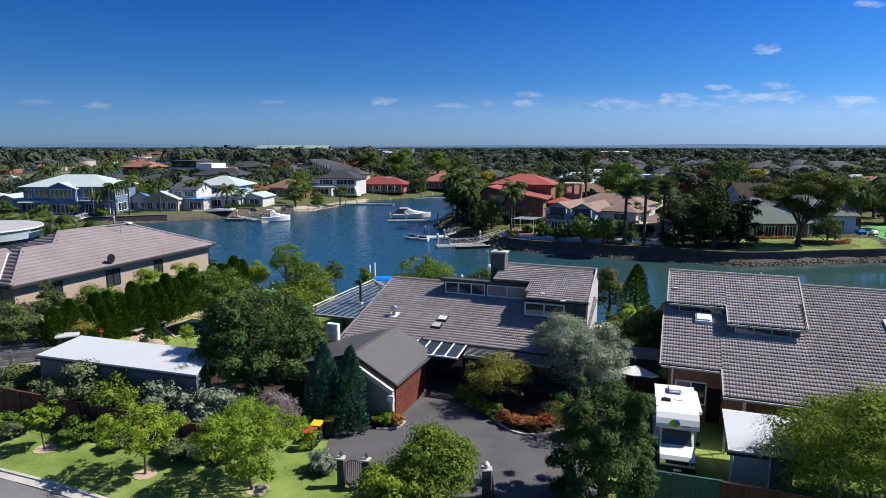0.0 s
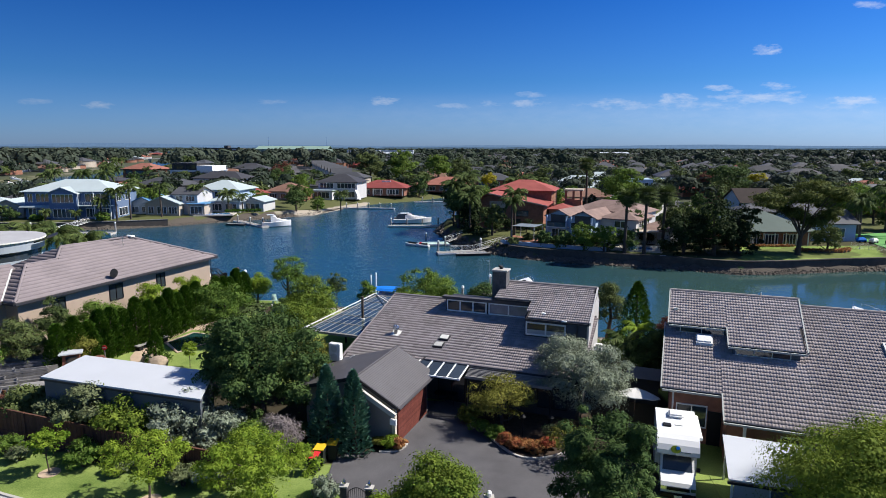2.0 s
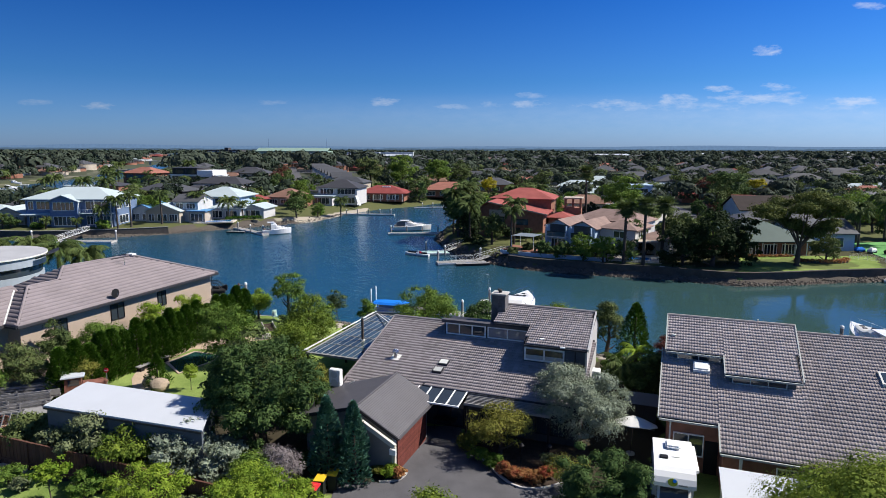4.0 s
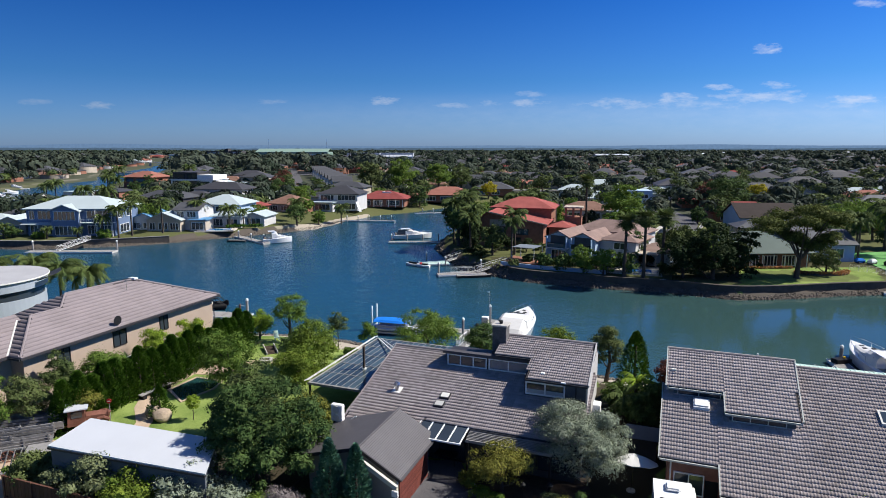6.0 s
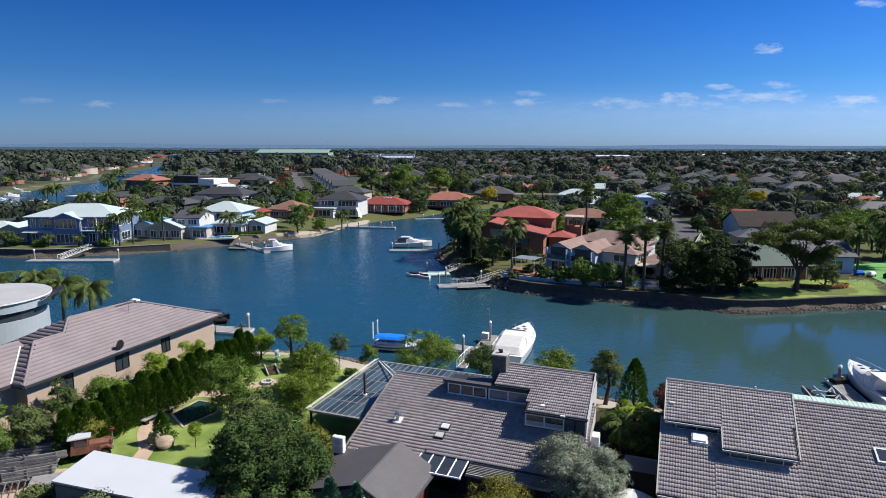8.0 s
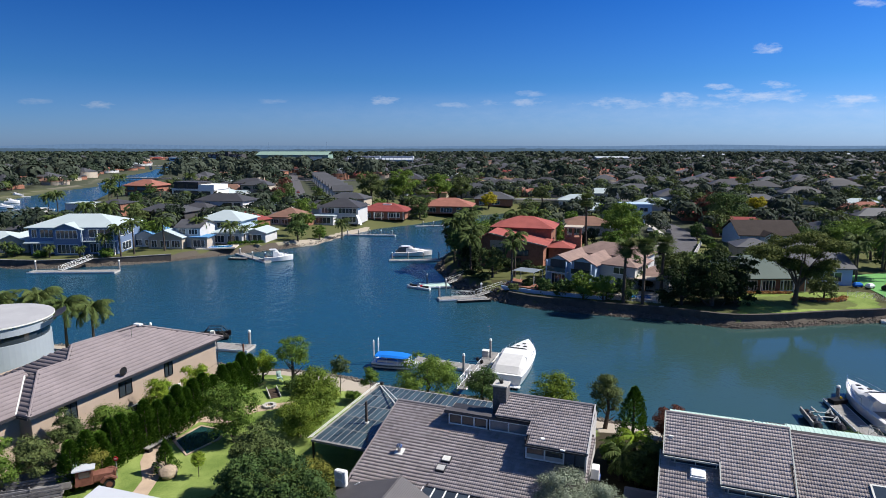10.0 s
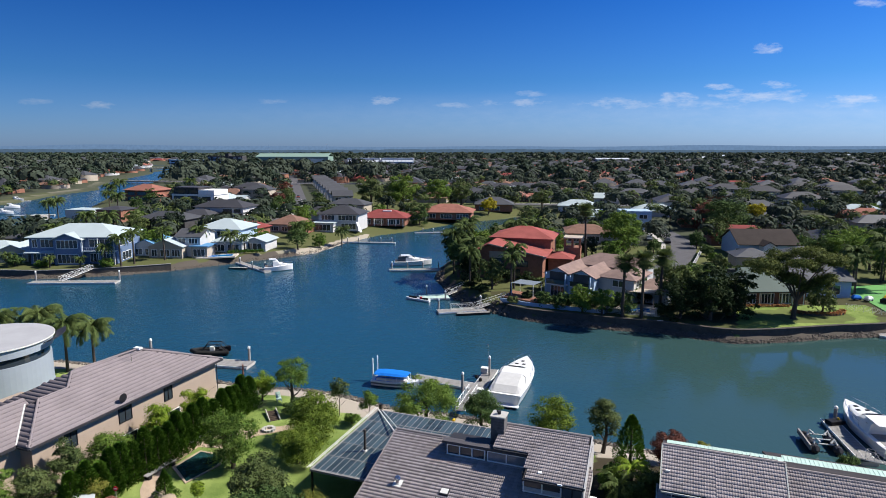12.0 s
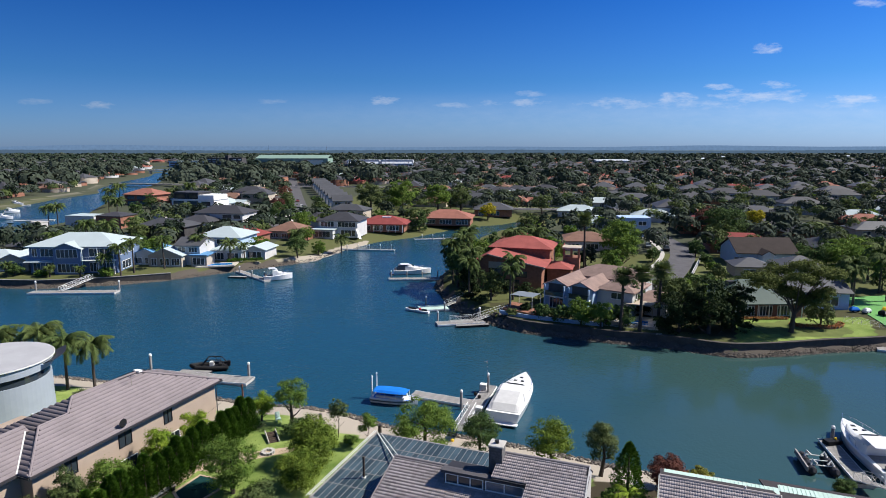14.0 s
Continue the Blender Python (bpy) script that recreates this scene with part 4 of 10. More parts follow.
cap(nb, (0.25, 46.83, nup(46.83) + 0.04), (8.5, 46.83, nup(46.83) + 0.04), mat="tile_nb")
part("clerestory_wall", box(0.75, 4.5, 43.0, 46.5, 4.9, 5.9), "slate_wall", nb)
part("clerestory_wall", box(4.15, 7.9, 41.15, 46.5, 4.3, 5.28), "slate_wall", nb)
window(nb, 1.0, 3.7, 5.30, 5.82, 42.99, panes=2, mat="gutter", bar=0.05)
window(nb, 4.3, 7.4, 4.70, 5.14, 41.14, panes=3, mat="gutter", bar=0.05)
for a, b in (((0.3, 42.63, nup(42.63)), (3.9, 42.63, nup(42.63))), ((3.83, 40.83, nup(40.83)), (8.2, 40.83, nup(40.83))), ((0.1, 37.2, nlow(37.2)), (3.45, 37.2, nlow(37.2))), ((3.4, 35.1, nlow(35.1)), (28.0, 35.1, nlow(35.1)))):
    part("gutter", beam(Vector(a) - Vector((0, 0.03, 0.08)), Vector(b) - Vector((0, 0.03, 0.08)), 0.11, 0.11), "nb_trim", nb, "pale cream gutter")
for a, b in (((0.24, 42.65, nup(42.65)), (0.24, 46.9, nup(46.9))), ((3.84, 40.85, nup(40.85)), (3.84, 42.7, nup(42.7))), ((8.24, 40.83, nup(40.83)), (8.52, 46.9, nup(46.9))), ((0.04, 37.2, nlow(37.2)), (0.04, 43.9, nlow(43.9))), ((3.4, 35.1, nlow(35.1)), (3.4, 37.3, nlow(37.3)))):
    part("bargeboard", beam(Vector(a) + Vector((0, 0, 0.02)), Vector(b) + Vector((0, 0, 0.02)), 0.08, 0.15), "nb_trim", nb)
sl = part("skylight", slab([(2.0, 41.7, nlow(41.7) + 0.22), (3.0, 41.7, nlow(41.7) + 0.22), (3.0, 42.5, nlow(42.5) + 0.26), (2.0, 42.5, nlow(42.5) + 0.26)], 0.2), "white", nb, "white domed skylight")
part("dome", slab([(2.08, 41.78, nlow(41.78) + 0.3), (2.92, 41.78, nlow(41.78) + 0.3), (2.92, 42.42, nlow(42.42) + 0.32), (2.08, 42.42, nlow(42.42) + 0.32)], 0.06), "gel", sl)
sr = part("skylight", slab([(12.7, 42.45, nlow(42.45) + 0.2), (13.7, 42.45, nlow(42.45) + 0.2), (13.7, 43.65, nlow(43.65) + 0.2), (12.7, 43.65, nlow(43.65) + 0.2)], 0.18), "gutter", nb, "pale framed roof window")
part("pane", slab([(12.82, 42.57, nlow(42.57) + 0.21), (13.58, 42.57, nlow(42.57) + 0.21), (13.58, 43.53, nlow(43.53) + 0.21), (12.82, 43.53, nlow(43.53) + 0.21)], 0.02), "glass", sr)
part("vent_pipe", tube([(6.2, 46.9, 7.0), (6.2, 46.9, 7.55)], 0.06), "gutter", nb)
part("aerial_foot", box(0.55, 0.85, 44.2, 44.4, nup(44.3) + 0.04, nup(44.3) + 0.16, bevel=0.02), "gutter", nb)
window(nb, 0.95, 2.7, 1.0, 2.4, 37.74, panes=2, mat="white", bar=0.07)
part("door", box(2.75, 3.5, 37.70, 37.745, -0.3, 2.1), "dark", nb, "dark recessed front door")
window(nb, 6.3, 7.3, 1.2, 2.1, 35.64, panes=2, mat="white", bar=0.06)
part("post", box(4.4, 4.55, 35.1, 35.25, -0.5, 2.5), "gutter", nb, "cream verandah post")
part("downpipe", tube([(0.75, 37.3, 3.25), (0.75, 37.3, -0.4)], 0.05), "gutter", nb)
part("step", box(2.5, 3.6, 36.9, 37.7, -0.45, -0.2), "concrete", nb)
# ribbed green sheet roofs behind the ridge
vb = in_grid("verandah_roof", "pale green corrugated verandah roof behind the house", "verandah roof", 10, 50)
for u0, u1, v0, v1, z in ((0.6, 8.9, 47.6, 50.4, 6.05), (9.1, 20.0, 50.4, 52.0, 5.5)):
    sheet = part("sheet", box(u0, u1, v0, v1, z - 0.05, z), "pale_green", vb)
    for k in range(int((u1 - u0) / 0.3)):
        part("rib", box(u0 + 0.3 * k + 0.1, u0 + 0.3 * k + 0.17, v0, v1, z + 0.001, z + 0.03), "pale_green", sheet)
part("post", box(0.8, 0.95, 50.1, 50.25, -0.6, 6.0), "gutter", vb)
part("post", box(19.7, 19.85, 51.7, 51.85, -0.6, 5.45), "gutter", vb)
part("infill_roof", slab([(8.9, 47.4, 6.5), (20, 47.4, 6.5), (20, 50.3, 5.7), (8.9, 50.3, 5.7)], 0.1), "tile_nb", vb, "flat brown tile slope")

# ---- the long house ----
lh = in_grid("house", "long two-storey beige house with a mauve tiled hip roof", "house", -53, 43)
E5, R8 = 5.4, 8.3
U0, U1, V0, V1 = -57.2, -47.75, 31.9, 54.9
part("wall", box(U0 + 0.6, U1 - 0.6, V0 + 0.6, V1 - 0.6, -1.0, E5 - 0.02), "beige", lh, "beige rendered wall")
RU = -52.45
A_, B_, C_ = (-52.75, 40.05, 8.4), (-51.35, 38.4, 7.56), (-51.35, 35.6, 7.56)
FLAT = dict(width=0.4, gauge=0.42, wave=0.0, lip=0.03)
roof_panel(lh, [(U1, V0, E5), (U1, V1, E5), (RU, 47.5, R8), A_, B_, C_], "tile_lh", **FLAT)
roof_panel(lh, [(U1, V1, E5), (U0, V1, E5), (RU, 47.5, R8)], "tile_lh", **FLAT)
roof_panel(lh, [(U0, V1, E5), (U0, 40.0, E5), A_, (RU, 47.5, R8)], "tile_lh", **FLAT)
# street end: a hipped upper part, a lower wing with its own ridge, and a front wing in a valley
roof_panel(lh, [(-58.6, 34.2, 5.42), (-51.5, 34.2, 5.42), B_, A_], "tile_lh", **FLAT)
roof_panel(lh, [(-54.95, V0, E5), (U1, V0, E5), C_], "tile_lh", **FLAT)
part("roof", slab([(-54.95, V0, E5), C_, B_, (-54.95, 38.4, E5)], 0.14), "tile_lh", lh)
roof_panel(lh, [(-49.2, 24.0, E5 + 0.02), (-49.2, V0, E5 + 0.02), (-52.5, 35.3, 7.42), (-52.9, 35.3, 7.62), (-52.9, 24.0, 7.62)], "tile_lh", **FLAT)
part("roof", slab([(-52.9, 24.0, 7.62), (-52.9, 35.3, 7.62), (-57.2, 35.3, E5), (-57.2, 24.0, E5)], 0.14), "tile_lh", lh)
part("valley_flashing", beam((-49.2, V0, E5 + 0.08), (-52.2, 35.0, 7.3), 0.12, 0.03), "gutter", lh, "pale valley flashing")
part("wall", box(-60, U1 - 0.7, V0 + 0.7, 40, -1.0, E5 - 0.03), "beige", lh)
part("wall", box(-56.6, -49.8, 24.6, V0 + 0.69, -1.0, E5 - 0.03), "beige", lh)
for p_, q_ in (((U1, V0, E5), C_), (C_, B_), (B_, A_), (A_, (RU, 47.5, R8)), ((RU, 47.5, R8), (U1, V1, E5))):
    cap(lh, Vector(p_) + Vector((0, 0, 0.05)), Vector(q_) + Vector((0, 0, 0.05)), 0.11, "tile_lh")
part("gutter", box(-49.2, -49.06, 24.0, V0 - 0.12, E5 - 0.2, E5 - 0.04), "fascia", lh)
part("gutter", box(U1 - 0.05, U1 + 0.1, V0, V1, E5 - 0.2, E5 - 0.04), "fascia", lh, "charcoal gutter")
part("gutter", box(-49.05, U1, V0 - 0.1, V0 + 0.03, E5 - 0.2, E5 - 0.04), "fascia", lh)
part("soffit", box(U1 - 0.6, U1 - 0.06, V0 + 0.1, V1 - 0.1, E5 - 0.16, E5 - 0.08), "beige", lh)
for v, w in ((35.4, 1.2), (41.0, 1.5), (46.6, 1.1)):
    window(lh, v, v + w, 3.4, 4.9, U1 - 0.6, axis="u", panes=2, mat="dark", out=1)
for v, w in ((35.0, 1.6), (41.0, 2.0), (47.0, 1.6)):
    window(lh, v, v + w, 0.4, 2.1, U1 - 0.6, axis="u", panes=2, mat="white", out=1)
window(lh, -52.0, -50.4, 3.3, 4.8, V0 + 0.7, panes=2, mat="dark")
part("downpipe", tube([(U1 - 0.5, V1 - 0.5, 5.2), (U1 - 0.5, V1 - 0.5, -0.8)], 0.05), "fascia", lh)
part("exhaust_vent", box(-52.9, -52.0, 47.3, 47.8, 8.32, 8.5, bevel=0.03), "white", lh)
mast = part("aerial", tube([(-51.3, 45.6, 7.7), (-51.3, 45.6, 8.7)], 0.03, 6), "steel", lh)
for k in range(5):
    part("element", tube([(-51.6, 45.3 + 0.15 * k, 8.65), (-51.0, 45.3 + 0.15 * k, 8.65)], 0.015, 5), "steel", mast)


def dish(host, u, v, z):
    d = part("satellite_dish", tube([(u, v, z - 0.35), (u, v, z + 0.25)], 0.035, 6), "dark", host, "dark satellite dish")
    rings = []
    for r, off in ((0.05, 0.0), (0.25, 0.04), (0.42, 0.12), (0.44, 0.13)):
        rings.append([(u + off * 0.9 + 0.05, v + math.cos(a) * r, z + 0.3 + math.sin(a) * r) for a in (k * math.tau / 14 for k in range(14))])
    part("reflector", loft(rings), "dark", d)
    part("feed_arm", tube([(u, v, z + 0.1), (u + 0.55, v - 0.1, z + 0.3)], 0.02, 5), "steel", d)


dish(lh, -47.95, 41.2, 5.75)

# ---- the round house beside it ----
rot = thing("round_house", "round white house with a flat pale roof", "house", (-54.0, 70.6, 0))
RR = 6.5
M["wall_membrane"] = material("pale grey roof membrane", (0.36, 0.36, 0.37), 0.8, var=0.1, scale=0.4)
M["round_wall"] = material("pale blue-white render", (0.28, 0.315, 0.36), 0.8, var=0.06)


def drum(r, z0, z1, n=64):
    return loft([[(r * math.cos(a), r * math.sin(a), z) for a in (k * math.tau / n for k in range(n))] for z in (z0, z1)])


part("wall", drum(RR - 0.4, -1.5, 4.7), "round_wall", rot, "white curved wall")
part("window_band", drum(RR - 0.55, 4.7, 5.75), "glass", rot, "dark curved band of glazing")
part("wall", drum(RR - 0.15, 5.75, 6.8), "round_wall", rot)
part("roof_edge", drum(RR + 0.1, 6.8, 6.95), "gutter", rot)
part("roof", drum(RR + 0.05, 6.95, 7.0), "wall_membrane", rot, "pale flat roof membrane")
sk = part("skylight", box(-1.2, 1.0, -3.1, -2.6, 7.0, 7.25, bevel=0.03), "white", rot)
part("lens", box(-1.1, 0.9, -3.02, -2.68, 7.253, 7.3), "glass", sk)
part("canopy", loft([[(r * math.cos(a), r * math.sin(a), z) for r, z in ((RR + 0.1, 6.5), (RR + 1.3, 7.0), (RR + 1.3, 7.06), (RR + 0.1, 6.6))] for a in (radians(d) for d in range(-4, 46, 5))]), "fascia", rot, "dark curved canopy")
part("wall_light", box(RR - 0.6, RR - 0.25, -2.6, -2.4, 0.9, 1.15, bevel=0.02), "white", rot)
part("base_opening", drum(RR - 0.36, -1.2, 1.0, 64), "round_wall", rot)

# ---- plants ----


def unit(a):
    return a / np.maximum(np.linalg.norm(a, axis=-1, keepdims=True), 1e-9)


def lumps(rng, rx, ry, rz, z, k, small=0.42):
    """Crown lumps: a core and k smaller, uneven ones about it. Rows of centre and radii."""
    rows = [(0, 0, z - rz * 0.06, rx * 0.66, ry * 0.66, rz * 0.72)]
    bulge, turn = rng.uniform(0.05, 0.16), rng.uniform(0, math.tau)
    for i in range(int(k * 2.0)):
        a, b = i * 2.4 + rng.uniform(-0.5, 0.5), math.asin(np.clip(rng.uniform(-0.8, 1.0), -1, 1))
        s = small * 0.72 * rng.uniform(0.55, 1.4)
        push = (1 - 0.85 * s) * rng.uniform(0.74, 1.08) * (1 + bulge * math.cos(2 * (a - turn)) + bulge * 0.6 * math.sin(3 * a + 4 * b))
        rows.append((math.cos(a) * math.cos(b) * rx * push, math.sin(a) * math.cos(b) * ry * push, z + math.sin(b) * rz * push, rx * s * rng.uniform(0.85, 1.2), ry * s * rng.uniform(0.85, 1.2), min(rz, (rx + ry) / 2) * s * rng.uniform(0.6, 0.95)))
    return np.array(rows)


def foliage(rng, blobs, n, size, aspect=0.6, shell=0.72, up=0.25, gap=0.35, shoots=0.2, loose=0.36):
    """n small leaf sprays on the lumps' shells and on shoots that stand out of them: arrays of verts and faces."""
    area = (blobs[:, 3] * blobs[:, 4] + blobs[:, 3] * blobs[:, 5] + blobs[:, 4] * blobs[:, 5])
    i = rng.choice(len(blobs), n, p=area / area.sum())
    d = unit(rng.normal(size=(n, 3)))
    d[:, 2] = np.where(d[:, 2] < -0.35, -d[:, 2] * 0.5, d[:, 2])
    twigs = unit(rng.normal(size=(len(blobs), 12, 3)) + np.array([0, 0, 0.35]))
    shoot = rng.random(n) < shoots
    d = np.where(shoot[:, None], twigs[i, rng.integers(0, 12, n)] + rng.normal(size=(n, 3)) * 0.16, d)
    d = unit(d)
    ph = blobs[i, 0] * 3.1 + blobs[i, 1] * 1.7
    wob = 1 + 0.10 * np.sin(5 * d[:, 0] + ph) * np.sin(6 * d[:, 2] + 2 * ph) + 0.06 * np.sin(11 * d[:, 1] + ph)
    inner = (rng.random(n) < 0.22) & ~shoot
    r = np.where(inner, rng.uniform(0.5, 0.72, n), shell + (1.05 - shell) * rng.random(n) ** 0.6) * wob
    r = np.where(shoot, rng.uniform(0.85, 1.38, n), r)
    keep = rng.random(n) > gap * (0.5 + 0.5 * np.sin(7 * d[:, 0] + 5 * d[:, 1] + ph))
    keep |= inner | shoot
    i, d, r, inner = i[keep], d[keep], r[keep], inner[keep]
    n = len(i)
    p = blobs[i, :3] + d * r[:, None] * blobs[i, 3:]
    nor = unit(d * 0.8 + rng.normal(size=(n, 3)) * loose + np.array([0, 0, up]))
    t = unit(np.cross(nor, rng.normal(size=(n, 3))))
    b = np.cross(nor, t)
    s = (size * rng.uniform(0.55, 1.4, n) * np.where(inner, 2.2, 1.0))[:, None]
    v = np.stack([p - t * s * 0.5, p + b * s * aspect * 0.5 + nor * s * 0.08, p + t * s * 0.5, p - b * s * aspect * 0.5 + nor * s * 0.08], 1)
    return v.reshape(-1, 3), np.arange(4 * n).reshape(-1, 4)


def trunk_bm(rng, h, r, lean=0.06, limbs=5, reach=1.5, start=0.45, bm=None, at=(0, 0, 0)):
    """A tapered trunk with limbs that end in the crown."""
    bm = bm or bmesh.new()
    x, y, z = at
    mid = (x + rng.uniform(-lean, lean) * h, y + rng.uniform(-lean, lean) * h, z + h * 0.5)
    top = (x + rng.uniform(-lean, lean) * h, y + rng.uniform(-lean, lean) * h, z + h)
    tube([(x, y, z - 0.3), (x, y, z + 0.05), mid, top], [r * 1.35, r * 1.1, r * 0.75, r * 0.25], 8, bm)
    for k in range(limbs):
        a, f = k * 2.4 + rng.uniform(-0.4, 0.4), start + (0.9 - start) * k / max(1, limbs)
        s = Vector((x, y, z)).lerp(Vector(mid), f * 2) if f < 0.5 else Vector(mid).lerp(Vector(top), f * 2 - 1)
        e = s + Vector((math.cos(a) * reach, math.sin(a) * reach, reach * rng.uniform(0.5, 1.0)))
        m = s.lerp(e, 0.5) + Vector((0, 0, -0.12 * reach))
        tube([s, m, e], [r * 0.5, r * 0.32, r * 0.12], 6, bm)
    return bm


def tree(label, x, y, h, w, leaf, z=None, name="tree", clear=0.28, k=16, n=5000, size=0.2, aspect=0.6, seed=0, trunk=None, small=0.42, gap=0.35, depth=None, group="", shell=0.72, squash=1.0, fine=0.6, more=2.15, shoots=0.2, loose=0.36):
    """A broad-leaved tree h high and w wide, with its crown starting at clear * h."""
    rng = np.random.default_rng(seed)
    base = ground_z(x, y) if z is None else z
    t = thing(name, label, name if name in ("tree", "shrub") else "tree", (x, y, base), group=group)
    rz = h * (1 - clear) / 2
    part("trunk", trunk_bm(rng, h * 0.72, trunk or 0.035 * h, reach=w * 0.26, start=clear), "bark", t)
    v, f = foliage(rng, lumps(rng, w / 2, (depth or w) / 2 * squash, rz, h - rz, k, small), int(n * more), size * fine, aspect, shell, gap=gap, shoots=shoots, loose=loose)
    part("crown", raw_mesh("crown", v, f), leaf, t)
    return t


def conifer(label, x, y, h, w, leaf, z=None, n=2600, size=0.22, seed=0, group="", power=0.8, name="conifer"):
    """A narrow upright conifer of overlapping sprays."""
    rng = np.random.default_rng(seed)
    t = thing(name, label, "tree", (x, y, ground_z(x, y) if z is None else z), group=group)
    part("trunk", tube([(0, 0, -0.2), (0, 0, h * 0.8)], [0.03 * h, 0.01 * h], 7), "bark", t)
    f = rng.random(n) ** 0.8
    a = rng.uniform(0, math.tau, n)
    lobes = 1 + 0.16 * np.sin(3 * a + 9 * f + seed) + 0.12 * np.sin(7 * a - 14 * f)
    r = w / 2 * np.minimum(1, 0.62 + f * 4) * (1 - f) ** power * lobes * rng.uniform(0.75, 1.08, n)
    p = np.stack([np.cos(a) * r, np.sin(a) * r, 0.005 * h + f * h * 0.99], -1)
    out = np.stack([np.cos(a), np.sin(a), np.full(n, 0.9)], -1)
    tdir = unit(out + rng.normal(size=(n, 3)) * 0.3)
    b = unit(np.cross(tdir, out * [1, 1, -1] + rng.normal(size=(n, 3)) * 0.5))
    s = (size * rng.uniform(0.6, 1.3, n))[:, None]
    v = np.stack([p - tdir * s * 0.5, p + b * s * 0.25, p + tdir * s * 0.5, p - b * s * 0.25], 1).reshape(-1, 3)
    part("crown", raw_mesh("crown", v, np.arange(4 * n).reshape(-1, 4)), leaf, t)
    return t


def shrub(label, x, y, h, w, leaf, z=None, n=1500, size=0.16, seed=0, k=9, depth=None, aspect=0.6, group="", gap=0.3, name="shrub", shoots=0.15, loose=0.36):
    """A bush with stems and a lumpy crown down to the ground."""
    rng = np.random.default_rng(seed)
    t = thing(name, label, "shrub", (x, y, ground_z(x, y) if z is None else z), group=group)
    bm = bmesh.new()
    for i in range(5):
        a = i * 1.26 + rng.uniform(-0.3, 0.3)
        tube([(0, 0, -0.15), (math.cos(a) * w * 0.12, math.sin(a) * w * 0.12, h * 0.4), (math.cos(a) * w * 0.28, math.sin(a) * w * 0.28, h * 0.8)], [0.04, 0.03, 0.012], 5, bm)
    part("stems", bm, "bark", t)
    v, f = foliage(rng, lumps(rng, w / 2, (depth or w) / 2, h / 2, h / 2, k, 0.45), int(n * 2.8), size * 0.73, aspect, 0.65, gap=gap, shoots=shoots, loose=loose)
    v[:, 2] = np.maximum(v[:, 2], 0.02)
    part("crown", raw_mesh("crown", v, f), leaf, t)
    return t


def frond_strip(p0, heading, length, lift, bend, leaflet, leaf_n, rng):
    """One feather frond: a rib that leaves the head at the angle lift and arches over by bend, with hanging leaflets to both sides."""
    t = np.linspace(0.0, 1, leaf_n)
    e = lift - bend * t ** 1.25
    step = length / (leaf_n - 1)
    flat, zz = np.cumsum(np.cos(e)) * step - math.cos(lift) * step, np.cumsum(np.sin(e)) * step - math.sin(lift) * step
    ch, sh = math.cos(heading), math.sin(heading)
    rib = np.stack([p0[0] + ch * flat, p0[1] + sh * flat, p0[2] + zz], -1)
    along = np.stack([ch * np.cos(e), sh * np.cos(e), np.sin(e)], -1)
    wid = leaflet * (np.sin(np.clip(0.12 + t * 0.88, 0, 1) * math.pi * 0.94) * 0.85 + 0.15)
    verts = []
    for side in (-1, 1):
        sag = wid * rng.uniform(0.35, 0.95, leaf_n)
        tip = rib + np.stack([-sh * side * wid * 0.75, ch * side * wid * 0.75, -sag], -1) + along * (wid * 0.45)[:, None]
        half = along * step * 0.55
        verts.append(np.stack([rib - half, rib + half, tip + half * 0.35, tip - half * 0.35], 1))
    return np.concatenate(verts).reshape(-1, 3)


